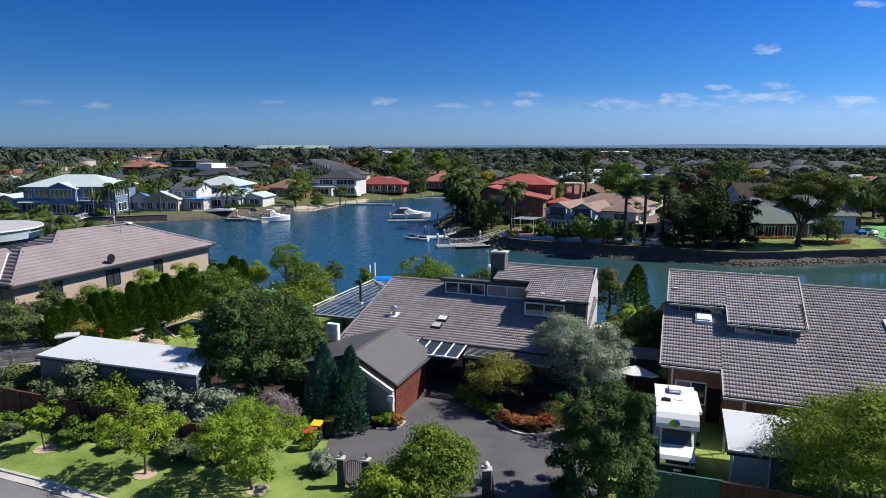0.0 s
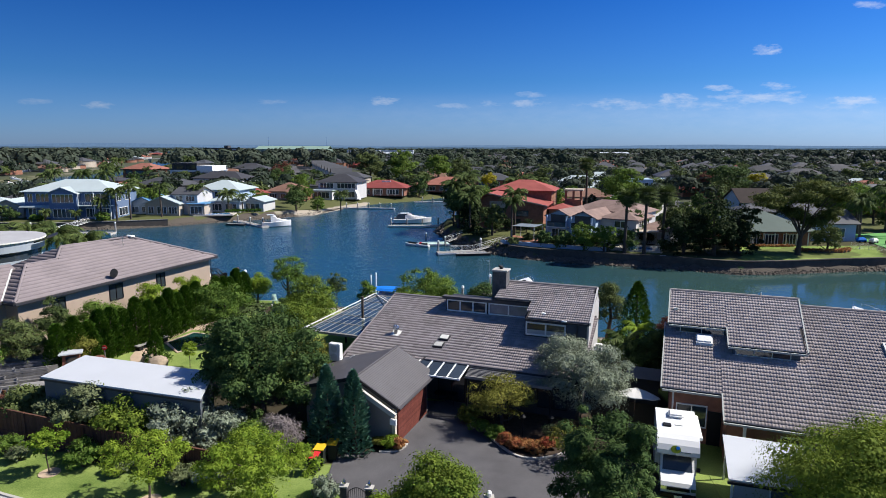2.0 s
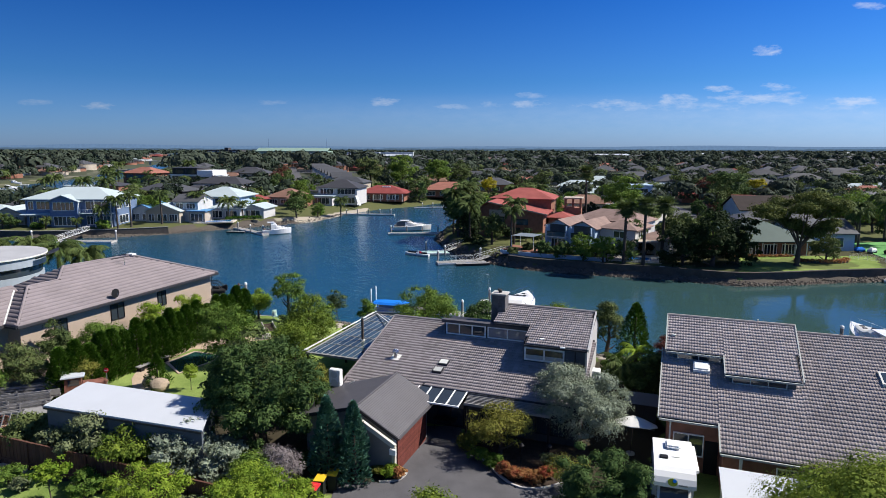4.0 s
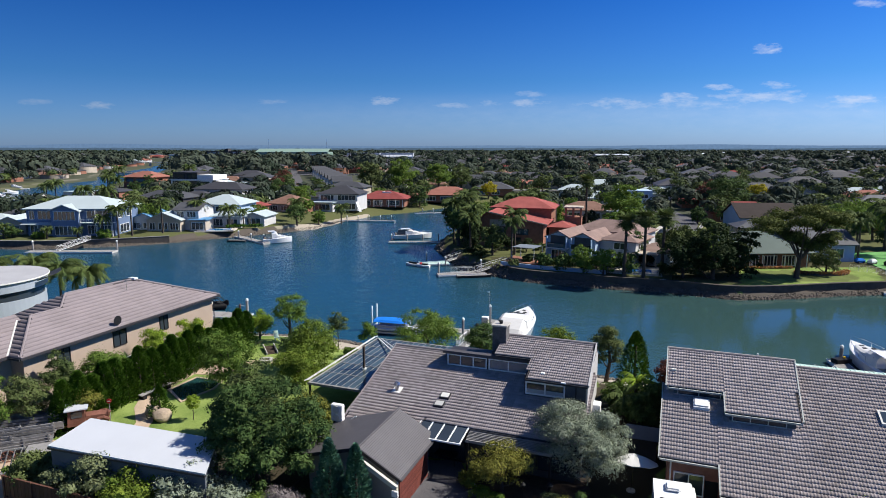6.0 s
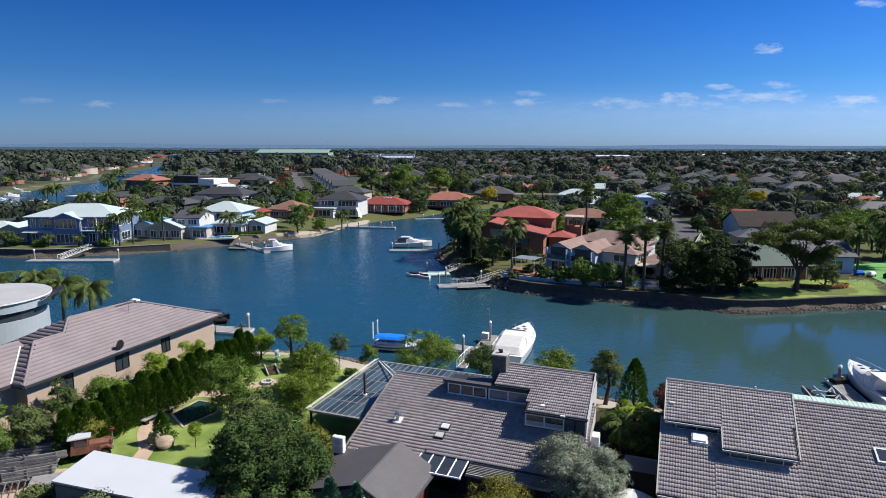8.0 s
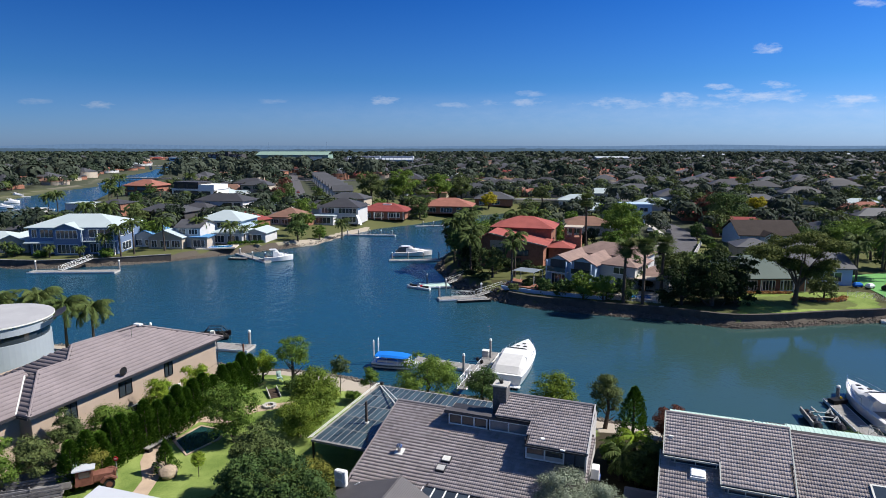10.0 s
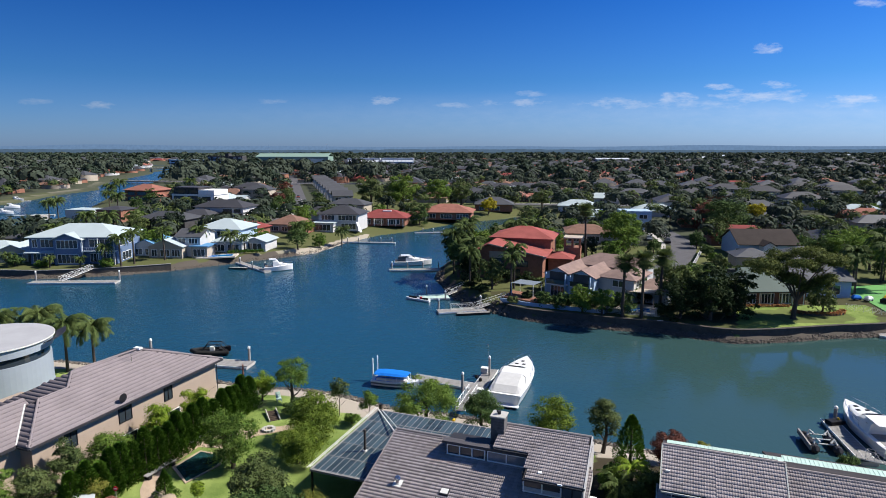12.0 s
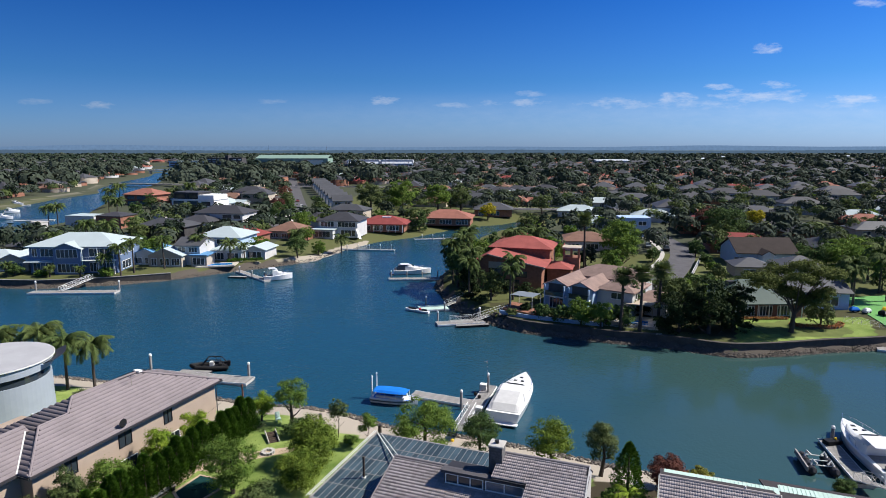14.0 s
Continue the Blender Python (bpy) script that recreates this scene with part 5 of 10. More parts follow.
def palm(label, x, y, h, spread, z=None, fronds=22, fan=False, seed=0, r=0.16, leaf="leaf_palm", group="", leaf_n=16):
    """A palm: ringed trunk and a head of drooping feather fronds, or stiff fans."""
    rng = np.random.default_rng(seed)
    t = thing("palm_tree", label, "palm tree", (x, y, ground_z(x, y) if z is None else z), group=group)
    lean = rng.uniform(-0.03, 0.03, 2) * h
    part("trunk", tube([(0, 0, -0.3), (lean[0] * 0.3, lean[1] * 0.3, h * 0.5), (lean[0], lean[1], h)], [r * 1.3, r, r * 0.85], 9), "bark", t)
    top = (lean[0], lean[1], h)
    rows = []
    for k in range(fronds):
        a = k * 2.4 + rng.uniform(-0.2, 0.2)
        lift = 1 - k / fronds
        if fan:
            L = spread * 0.5 * rng.uniform(0.8, 1.1)
            e = 1.9 * lift - 0.75
            c = Vector(top) + Vector((math.cos(a) * math.cos(e), math.sin(a) * math.cos(e), math.sin(e))) * L * 0.55
            d = unit(np.array(c - Vector(top)))
            s = unit(np.cross(d, [0, 0, 1.0]))
            n2 = np.cross(s, d)
            for j in np.linspace(-1.25, 1.25, 11):
                tip = np.array(c) + (d * math.cos(j) + s * math.sin(j)) * L * 0.55 - np.array([0, 0, 0.16 * L])
                w = (s * math.cos(j) - d * math.sin(j)) * 0.15
                rows.append(np.array([np.array(c) - d * L * 0.25 - w * 0.4, np.array(c) - d * L * 0.25 + w * 0.4, tip + w * 0.35, tip - w * 0.35]))
        else:
            rows.append(frond_strip(top, a, spread * 0.56 * rng.uniform(0.8, 1.12), 1.35 * lift ** 0.8 - 0.15 + rng.uniform(-0.12, 0.12), rng.uniform(1.45, 2.15), spread * 0.12, leaf_n, rng))
    v = np.concatenate([q.reshape(-1, 3) for q in rows])
    part("crown", raw_mesh("crown", v, np.arange(len(v)).reshape(-1, 4)), leaf, t)
    if fan:
        vv, ff = foliage(rng, np.array([(lean[0], lean[1], h - 1.2, 0.8, 0.8, 1.5)]), 420, 0.6, 0.3, 0.8, up=-0.5)
        part("dead_skirt", raw_mesh("dead_skirt", vv, ff), "leaf_grey", t, "dry hanging fronds")
    return t


# front lawn and verge
tree("young lime-green street tree on the verge lawn", -14.75, 28.3, 3.8, 4.3, "leaf_lime", clear=0.36, n=3600, size=0.22, aspect=0.42, seed=1, trunk=0.06, k=24, small=0.22, gap=0.85, fine=0.52, more=2.7, shoots=0.35)
tree("small lime-green sapling on the verge lawn", -21.45, 30.9, 2.7, 2.2, "leaf_lime", clear=0.4, n=900, size=0.2, seed=2, trunk=0.04, k=12, small=0.28, gap=0.7)
tree("spreading lime-green tree beside the driveway gate", -9.0, 26.9, 4.4, 5.6, "leaf_lime", clear=0.22, n=7000, size=0.23, aspect=0.42, seed=3, trunk=0.08, k=34, small=0.2, gap=0.8, fine=0.52, more=2.7, shoots=0.35)
shrub("large bright green shrub beside the driveway", -0.2, 25.6, 3.7, 4.4, "leaf_moss", n=7200, size=0.165, seed=4, k=30, shoots=0.3)
shrub("bright lime shrub beside the gate", -1.9, 24.6, 2.6, 3.6, "leaf_lime", n=5200, size=0.17, seed=5, k=24, shoots=0.3)
tree("dense round dark green tree beside the driveway", 7.4, 25.8, 8.4, 5.3, "leaf_dark", z=-1.9, clear=0.0, n=17000, size=0.18, seed=6, k=44, small=0.22, gap=0.3, shoots=0.06, loose=0.16)
shrub("broad dense olive-green bush at the boundary", 19.4, 25.0, 6.3, 9.6, "leaf_moss", n=34000, size=0.108, seed=7, k=64, depth=6.5, shoots=0.03, loose=0.12)
for x, y in ((-14.75, 28.3), (-21.45, 30.9), (-8.7, 26.9)):
    lone("tree_ring", prism([(x + 0.55 * math.cos(a), y + 0.55 * math.sin(a)) for a in (k * math.tau / 16 for k in range(16))], -0.2, 0.035), "gravel", "bare earth ring round the street tree", "earth", "structure")
# verge shrubs outside and inside the timber fence
for i, (x, y, h, w, leaf) in enumerate(((-25.2, 32.9, 1.3, 2.0, "leaf_mid"), (-24.0, 32.2, 1.0, 1.3, "leaf_grey"), (-20.0, 31.6, 1.5, 2.4, "leaf_mid"), (-17.6, 31.0, 1.1, 1.6, "leaf_grey"), (-13.6, 29.6, 1.4, 2.0, "leaf_grey"), (-12.3, 29.4, 1.5, 1.5, "leaf_olive"), (-11.0, 29.6, 1.2, 1.4, "leaf_grey"), (-5.9, 28.6, 1.1, 1.8, "leaf_olive"))):
    shrub("low verge shrub along the timber fence", x, y, h, w, leaf, n=900, size=0.16, seed=20 + i, group="verge shrubs")
for i, (x, y, h, w, leaf) in enumerate(((-26.3, 36.6, 2.9, 3.2, "leaf_gum"), (-23.6, 35.8, 3.0, 3.0, "leaf_grey"), (-21.2, 34.6, 3.9, 3.6, "leaf_grey"), (-18.3, 33.8, 3.7, 3.8, "leaf_moss"), (-15.0, 33.4, 3.6, 3.6, "leaf_olive"), (-12.6, 32.6, 3.2, 3.2, "leaf_olive"), (-27.5, 37.4, 1.8, 2.4, "leaf_mid"))):
    shrub("tall loose shrub behind the timber fence", x, y, h, w * 1.1, leaf, n=2600, size=0.2, seed=40 + i, k=13, gap=0.5, group="shrubs behind the fence")
# big dark tree and companions beside the garage
tree("large dense dark green evergreen tree beside the garage", -11.4, 36.5, 9.0, 7.8, "leaf_dark", z=-0.9, clear=0.0, n=16000, size=0.26, seed=8, k=60, small=0.2, gap=0.5)
tree("grey-green feathery tree in the garden", -14.4, 44.5, 6.6, 6.0, "leaf_gum", z=-0.6, clear=0.0, n=7000, size=0.24, seed=9, k=22, small=0.3, gap=0.62)
tree("bushy bright green citrus tree against the roof", -10.1, 41.8, 4.6, 4.2, "leaf_gold", clear=0.1, n=5200, size=0.2, seed=10, k=16)
tree("bushy mid-green tree beside the glazed roof", -13.6, 54.2, 4.8, 4.6, "leaf_moss", z=-0.6, clear=0.0, n=5600, size=0.2, seed=12, k=18, gap=0.45)
shrub("tangle of bare grey twigs under the tree", -9.4, 32.2, 3.0, 3.4, "twig", n=2600, size=0.4, aspect=0.1, seed=13, k=12)
shrub("yellow-green shrub beside the bins", -10.3, 31.4, 3.0, 3.6, "leaf_mid", n=3000, size=0.2, seed=14, k=12)
conifer("blue-green upright pencil pine at the garage wall", -6.7, 33.4, 5.3, 2.3, "leaf_blue", n=4200, size=0.26, seed=1, group="pencil pines", power=0.6)
conifer("blue-green upright pencil pine at the garage wall", -5.1, 33.1, 5.1, 2.1, "leaf_blue", n=4200, size=0.26, seed=2, group="pencil pines", power=0.6)
# garden bed in front of the house
tree("silvery olive tree with a broad soft crown", 8.8, 37.6, 6.0, 6.3, "leaf_olive", clear=0.1, n=17000, size=0.24, aspect=0.27, seed=15, k=34, small=0.28, gap=0.15)
tree("golden-green weeping shrub tree in the garden bed", 3.7, 36.3, 3.7, 4.2, "leaf_gold", clear=0.2, n=4200, size=0.22, aspect=0.25, seed=16, k=18, gap=0.62)
for i, (x, y, h, w, leaf) in enumerate(((1.6, 37.2, 1.2, 1.6, "leaf_gold"), (2.3, 35.8, 1.1, 1.5, "leaf_mid"), (3.1, 34.9, 1.0, 1.3, "leaf_mid"), (3.7, 34.1, 0.9, 1.1, "flower"), (4.4, 33.5, 0.9, 1.3, "flower"), (5.3, 33.3, 0.8, 1.3, "flower"), (6.2, 33.6, 0.9, 1.2, "flower"), (6.6, 34.6, 1.2, 1.4, "leaf_grey"), (7.2, 32.2, 2.6, 2.8, "leaf_gold"), (-3.1, 33.7, 0.9, 1.2, "leaf_lime"), (-2.5, 33.6, 0.8, 1.0, "flower"), (-3.9, 34.1, 0.6, 0.9, "leaf_gold"))):
    shrub("orange-red flowering plant in the driveway bed" if leaf == "flower" else "low green plant in the driveway bed", x, y, h, w, leaf, n=700, size=0.13, seed=60 + i, group="driveway bed plants")
# conifer hedge along the long house
for k in range(19):
    u, v = -43.6 + 0.25 * math.sin(k), 32.0 + 1.24 * k
    x, y, _ = grid(u, v)
    conifer("deep green upright hedge conifer", x, y, 4.2 + 0.4 * math.sin(k * 2.3), 2.2, "leaf_hedge", n=3600, size=0.26, seed=100 + k, group="hedge conifers", power=0.42)
for i, (u, v, h, w, leaf) in enumerate(((-46.0, 31.0, 5.2, 3.0, "leaf_gum"), (-46.3, 34.0, 5.6, 2.6, "leaf_gum"), (-45.6, 37.4, 5.3, 3.6, "leaf_mid"), (-45.6, 43.0, 5.2, 3.2, "leaf_lime"), (-45.8, 48.2, 4.7, 2.9, "leaf_lime"), (-43.2, 33.5, 3.2, 2.2, "leaf_gold"), (-47.5, 28.5, 5.0, 4.0, "leaf_mid"), (-50.5, 27.0, 4.5, 3.6, "leaf_mid"))):
    x, y, _ = grid(u, v)
    tree("slender green tree against the long house", x, y, h, w * 1.15, leaf, clear=0.15, n=3600, size=0.2, seed=130 + i, k=14, gap=0.5, group="side garden trees")
# back garden
tree("round dark green tree beside the pool", -19.6, 53.4, 6.9, 5.2, "leaf_mid", z=-0.8, clear=0.0, n=6000, size=0.22, seed=17, k=20)
conifer("small clipped pine between boulders", -23.4, 47.9, 2.9, 2.4, "leaf_hedge", n=1700, size=0.24, seed=18, power=0.9)
tree("thin yellow-green sapling on the lawn", -20.4, 47.2, 2.4, 1.3, "leaf_lime", clear=0.3, n=700, size=0.16, seed=19, k=7, trunk=0.03)
tree("olive-green tree at the end of the lawn", -13.0, 58.6, 6.2, 5.6, "leaf_moss", z=-0.8, clear=0.0, n=7000, size=0.22, seed=20, k=22, gap=0.62)
tree("bright green shrub tree at the beach edge", -21.6, 69.6, 3.6, 3.6, "leaf_lime", clear=0.15, n=3400, size=0.2, seed=21, k=14)
tree("light feathery green tree at the beach edge", -17.6, 68.4, 6.2, 4.4, "leaf_mid", clear=0.25, n=3600, size=0.2, seed=22, k=16, gap=0.6)
tree("slender sparse tree on the beach", -11.8, 66.0, 4.6, 2.6, "leaf_gum", clear=0.35, n=1300, size=0.2, seed=23, k=10, gap=0.6, trunk=0.05)
tree("slender sparse tree on the beach", -7.9, 62.4, 4.3, 2.2, "leaf_mid", clear=0.4, n=1100, size=0.2, seed=24, k=9, gap=0.6, trunk=0.05)
shrub("low green shrub beside the lawn", -10.0, 63.6, 1.2, 1.9, "leaf_mid", n=900, size=0.15, seed=25)
shrub("dark green shrub under the trees", -16.4, 65.4, 2.0, 3.4, "leaf_dark", n=1800, size=0.18, seed=26)
shrub("grey-blue shrub beside the pool lawn", -17.4, 50.6, 1.5, 1.9, "leaf_olive", n=1000, size=0.16, seed=27)
tree("broad bright green tree behind the house", -2.0, 63.4, 6.1, 7.5, "leaf_mid", z=-1.1, clear=0.0, n=8600, size=0.22, seed=28, k=24, small=0.3)
tree("dark green bushy tree beside the jetty ramp", 4.2, 62.8, 4.8, 4.6, "leaf_dark", z=-0.9, clear=0.0, n=5200, size=0.2, seed=29, k=18)
tree("fine-leaved light green tree behind the house", 11.6, 61.0, 4.6, 5.4, "leaf_moss", z=-0.9, clear=0.0, n=6000, size=0.2, seed=30, k=20, gap=0.62)
tree("slender dark green tree beside the gable", 16.2, 58.4, 6.2, 3.4, "leaf_gum", clear=0.2, n=4200, size=0.2, seed=31, k=16)
conifer("dense dark conifer between the houses", 16.6, 51.0, 6.4, 3.6, "leaf_hedge", n=4200, size=0.26, seed=32, power=0.6)
shrub("dull red-leaved hedge shrub at the shore", 22.4, 56.6, 3.4, 4.6, "leaf_red", n=3600, size=0.18, seed=33, k=14)
shrub("yellow-green shrub at the shore", 25.2, 55.6, 3.2, 2.6, "leaf_gold", n=2200, size=0.18, seed=34, k=10)
shrub("dark green shrub between the houses", 15.4, 45.6, 3.2, 3.8, "leaf_dark", n=3000, size=0.2, seed=35, k=12)
shrub("dark green shrub between the houses", 17.4, 46.4, 4.0, 3.6, "leaf_dark", n=3000, size=0.2, seed=36, k=12)
shrub("leafy green shrub between the houses", 14.6, 49.2, 2.6, 2.8, "leaf_mid", n=2200, size=0.2, seed=37, k=10)
palm("short leafy palm between the houses", 14.4, 46.6, 2.2, 4.0, seed=38, fronds=16)
palm("short leafy palm between the houses", 15.9, 48.3, 2.9, 3.6, seed=39, fronds=12, leaf="leaf_lime")
shrub("green bush on the shore beside the jetty", 40.4, 57.5, 3.5, 2.5, "leaf_dark", n=2200, size=0.18, seed=41)
shrub("mauve-grey flowering shrub over the carport", 19.3, 29.4, 3.6, 3.2, "twig", n=2200, size=0.22, aspect=0.3, seed=42, k=12)
# palms on the point beside the round house
for i, (x, y, h, s) in enumerate(((-57.6, 84.6, 7.8, 5.2), (-51.0, 79.8, 7.2, 4.8), (-48.3, 81.5, 6.8, 5.0), (-63.0, 84.0, 6.8, 5.2))):
    palm("tall feather palm on the beach", x, y, h - 0.5, s * 1.3, seed=50 + i, fronds=34, group="beach palms", r=0.17, leaf_n=26)
shrub("mounds of dune grass on the verge", -47.0, 76.5, 1.2, 2.6, "leaf_grey", n=900, size=0.3, aspect=0.15, seed=61)

# ---- driveway, street, fences ----
lone("driveway", prism([(-6.2, 30.3), (-3.6, 26.0), (-3.0, 18.0), (6.0, 18.0), (7.6, 26.5), (7.2, 33.2), (6.3, 32.6), (5.2, 32.3), (4.2, 32.6), (3.2, 34.4), (1.6, 38.6), (1.2, 40.6), (-1.2, 40.6), (-2.7, 34.6), (-3.6, 33.2), (-6.2, 33.2)], -0.3, 0.05), "asphalt", "dark asphalt driveway widening in front of the garage", "driveway", "structure")
for line in ([(1.4, 38.6), (3.1, 34.4), (4.1, 32.5), (5.2, 32.2), (6.3, 32.5), (7.3, 33.2)], [(-3.7, 33.1), (-2.6, 33.0), (-2.0, 33.6), (-2.1, 34.3)]):
    lone("edging", strip(smooth_line(line, 0.5), 0.0, 0.14, -0.1, 0.14), "concrete", "low concrete edging round a garden bed", "edging", "structure")
lone("garden_bed", prism([(1.5, 38.8), (3.2, 34.5), (4.2, 32.7), (5.2, 32.4), (6.3, 32.7), (7.3, 33.4), (9.5, 36.5), (9.5, 39.5), (3.0, 40.5)], -0.2, 0.07), "soil", "dark mulched garden bed beside the driveway", "garden bed", "structure")
KERB = [(-60, 43.2), (-22.33, 28.74), (-18.64, 27.41), (-15.78, 26.2), (-3, 21.2), (20, 12)]
lone("road", prism([(-60, 42.6), (-22.6, 28.25), (-15.9, 25.6), (-3, 20.6), (20, 11.4), (16, 3), (-7, 12.4), (-26, 20.2), (-63, 34.6)], -0.3, 0.04), "road", "grey asphalt street along the verge", "road", "structure")
kerb = thing("kerb", "pale concrete kerb and gutter along the street", "kerb", kind="structure")
part("kerb_stone", strip(KERB, -0.16, 0.0, -0.2, 0.13), "concrete", kerb)
part("gutter_tray", strip(KERB, -0.6, -0.165, -0.2, 0.06), "concrete", kerb)


def fence_run(name, label, p, q, h, bay, mat, post_mat, paling=0.15, z=0.0, rail=True):
    """Palings between posts from p to q."""
    p, q = Vector(p), Vector(q)
    L, ang = (q - p).length, math.degrees(math.atan2(q.y - p.y, q.x - p.x))
    f = thing(name, label, "fence", (p.x, p.y, z), ang)
    n = int(L / paling)
    proto = part("paling", box(0.005, L / n - 0.006, -0.012, 0.012, -0.15, h), mat, f)
    for k in range(1, n):
        o = new("paling", proto.data)
        o.parent, o.location = f, (k * L / n, 0.012 * (k % 2), 0.02 * math.sin(k * 1.7))
    for k in range(int(L / bay) + 1):
        part("post", box(k * bay - 0.06, k * bay + 0.06, -0.09, 0.03, -0.3, h + 0.12), post_mat, f)
    part("backing", box(0, L, 0.028, 0.036, -0.1, h - 0.03), mat, f)
    part("rail", box(0, L, -0.07, -0.016, 0.35, 0.45), post_mat, f)
    part("capping", box(0, L, -0.06, 0.06, h + 0.03, h + 0.08), post_mat, f)
    return f


fence_run("timber_fence", "stained red-brown timber paling fence along the verge", (-27.4, 35.4), (-11.3, 29.6), 1.75, 2.4, "fence_timber", "fence_timber", 0.16)
fence_run("steel_fence", "dark green steel sheet fence beside the driveway", (8.2, 25.9), (12.3, 24.6), 1.75, 2.3, "green_steel", "green_steel", 0.2)
fence_run("timber_fence", "brown timber fence beside the carport", (12.3, 24.6), (18.5, 22.4), 1.7, 2.3, "fence_timber", "fence_timber", 0.18)
gate = thing("driveway_gate", "black wrought-iron gate between capped posts", "gate", (-4.75, 27.2, 0), -8)
for x in (0.0, 1.25):
    p = part("post", box(x - 0.16, x + 0.16, -0.16, 0.16, -0.2, 1.45), "dark_wall", gate)
    part("lamp_base", box(x - 0.2, x + 0.2, -0.2, 0.2, 1.455, 1.52), "concrete", p)
    part("finial", tube([(x, 0, 1.52), (x, 0, 1.6), (x, 0, 1.7), (x, 0, 1.84)], [0.05, 0.09, 0.09, 0.02], 10), "steel", p)
for k in range(9):
    x = 0.22 + 0.1 * k
    part("bar", tube([(x, 0, 0.08), (x, 0, 1.2 + 0.22 * math.sin((k + 0.5) / 9 * math.pi))], 0.014, 6), "dark", gate)
part("gate_rail", tube([(0.2 + 0.85 * s / 10, 0, 1.2 + 0.22 * math.sin(s / 10 * math.pi)) for s in range(11)], 0.02, 6), "dark", gate)
part("gate_rail", box(0.2, 1.06, -0.02, 0.02, 0.15, 0.19), "dark", gate)
gp2 = thing("gate_post", "rendered gate post with a pale round finial", "gate post", (2.15, 26.1, 0))
part("shaft", box(-0.2, 0.2, -0.2, 0.2, -0.2, 1.5), "stone", gp2)
part("cap", box(-0.25, 0.25, -0.25, 0.25, 1.503, 1.58, bevel=0.02), "concrete", gp2)
part("finial", tube([(0, 0, 1.58), (0, 0, 1.68), (0, 0, 1.8), (0, 0, 1.9)], [0.06, 0.13, 0.13, 0.04], 12), "white", gp2)
part("gate_leaf", box(0.22, 0.26, -1.6, -0.2, 0.1, 1.3), "dark", gp2, "open iron gate leaf")


def bin_240(x, y, turn, lid, label):
    b = thing("wheelie_bin", label, "bin", (x, y, 0.05), turn, "wheelie bins")
    part("body", loft([[(-w, -d, z), (w, -d, z), (w, d, z), (-w, d, z)] for w, d, z in ((0.22, 0.25, 0.02), (0.25, 0.29, 0.6), (0.28, 0.33, 0.98))]), "bin_plastic", b)
    part("lid", loft([[(-0.3, -0.37, z), (0.3, -0.37, z), (0.3 - i, 0.36, z + 0.03), (-0.3 + i, 0.36, z + 0.03)] for z, i in ((0.985, 0), (1.03, 0.02))]), lid, b)
    part("handle", tube([(-0.22, 0.4, 0.97), (0.22, 0.4, 0.97)], 0.02, 6), "bin_plastic", b)
    for s in (-0.24, 0.24):
        part("wheel", tube([(s - 0.03, 0.28, 0.1), (s + 0.03, 0.28, 0.1)], 0.1, 12), "rubber", b)


bin_240(-7.05, 30.95, -12, "red_plastic", "dark wheelie bin with a red lid on the driveway")
bin_240(-6.85, 31.85, -8, "yellow_plastic", "dark wheelie bin with a yellow lid on the driveway")
bin_240(-6.25, 32.45, -5, "yellow_plastic", "dark wheelie bin with a yellow lid beside the pines")
# outdoor table under the porch
tb = thing("garden_table", "dark outdoor table under the porch", "table", (0.2, 40.2, 0.05), TURN)
part("tabletop", box(-0.8, 0.8, -0.4, 0.4, 0.70, 0.74, bevel=0.01), "dark", tb)
for x in (-0.7, 0.7):
    for y in (-0.3, 0.3):
        part("leg", tube([(x, y, 0), (x * 0.95, y * 0.95, 0.7)], 0.02, 6), "dark", tb)
for i, (x, y) in enumerate(((4.9, 35.3), (6.6, 35.2))):
    l = thing("garden_lantern", "small dark garden lantern on a post", "lantern", (x, y, 0.05), group="garden lanterns")
    part("post", tube([(0, 0, 0), (0, 0, 1.1)], 0.04, 8), "dark", l)
    part("shade", tube([(0, 0, 1.1), (0, 0, 1.25), (0, 0, 1.42)], [0.1, 0.2, 0.04], 8), "dark", l)

# ---- motorhome ----
rv = thing("motorhome", "white cab-over motorhome with a roof air unit", "motorhome", (12.95, 31.9, -0.38), -17)
W = 1.06
prof = [(-1.75, 0.75), (-1.75, 2.86), (-1.62, 3.0), (1.1, 2.98), (1.5, 2.92), (1.82, 2.79), (2.08, 2.58), (2.24, 2.33), (2.26, 2.12), (2.14, 2.04), (1.2, 2.03), (1.2, 0.55), (-1.5, 0.5)]
prof = [(-p[0], p[1]) for p in prof]
body = loft([[(x, y, z) for y, z in prof] for x in (-W, W)])
bmesh.ops.bevel(body, geom=[e for e in body.edges if e.calc_face_angle(0) > 0.5], offset=0.1, segments=3, affect="EDGES")
bd = part("body", body, "gel", rv, "white moulded living body")
cabp = [(-1.2, 0.55), (-1.2, 1.88), (-1.75, 1.86), (-2.35, 1.28), (-3.28, 1.12), (-3.4, 0.95), (-3.42, 0.5)]
cab = loft([[(x, y, z) for y, z in cabp] for x in (-0.84, -0.76, 0.76, 0.84)])
bmesh.ops.bevel(cab, geom=[e for e in cab.edges if e.calc_face_angle(0) > 0.5], offset=0.05, segments=2, affect="EDGES")
cb = part("cab", cab, "gel", rv, "white pickup cab")
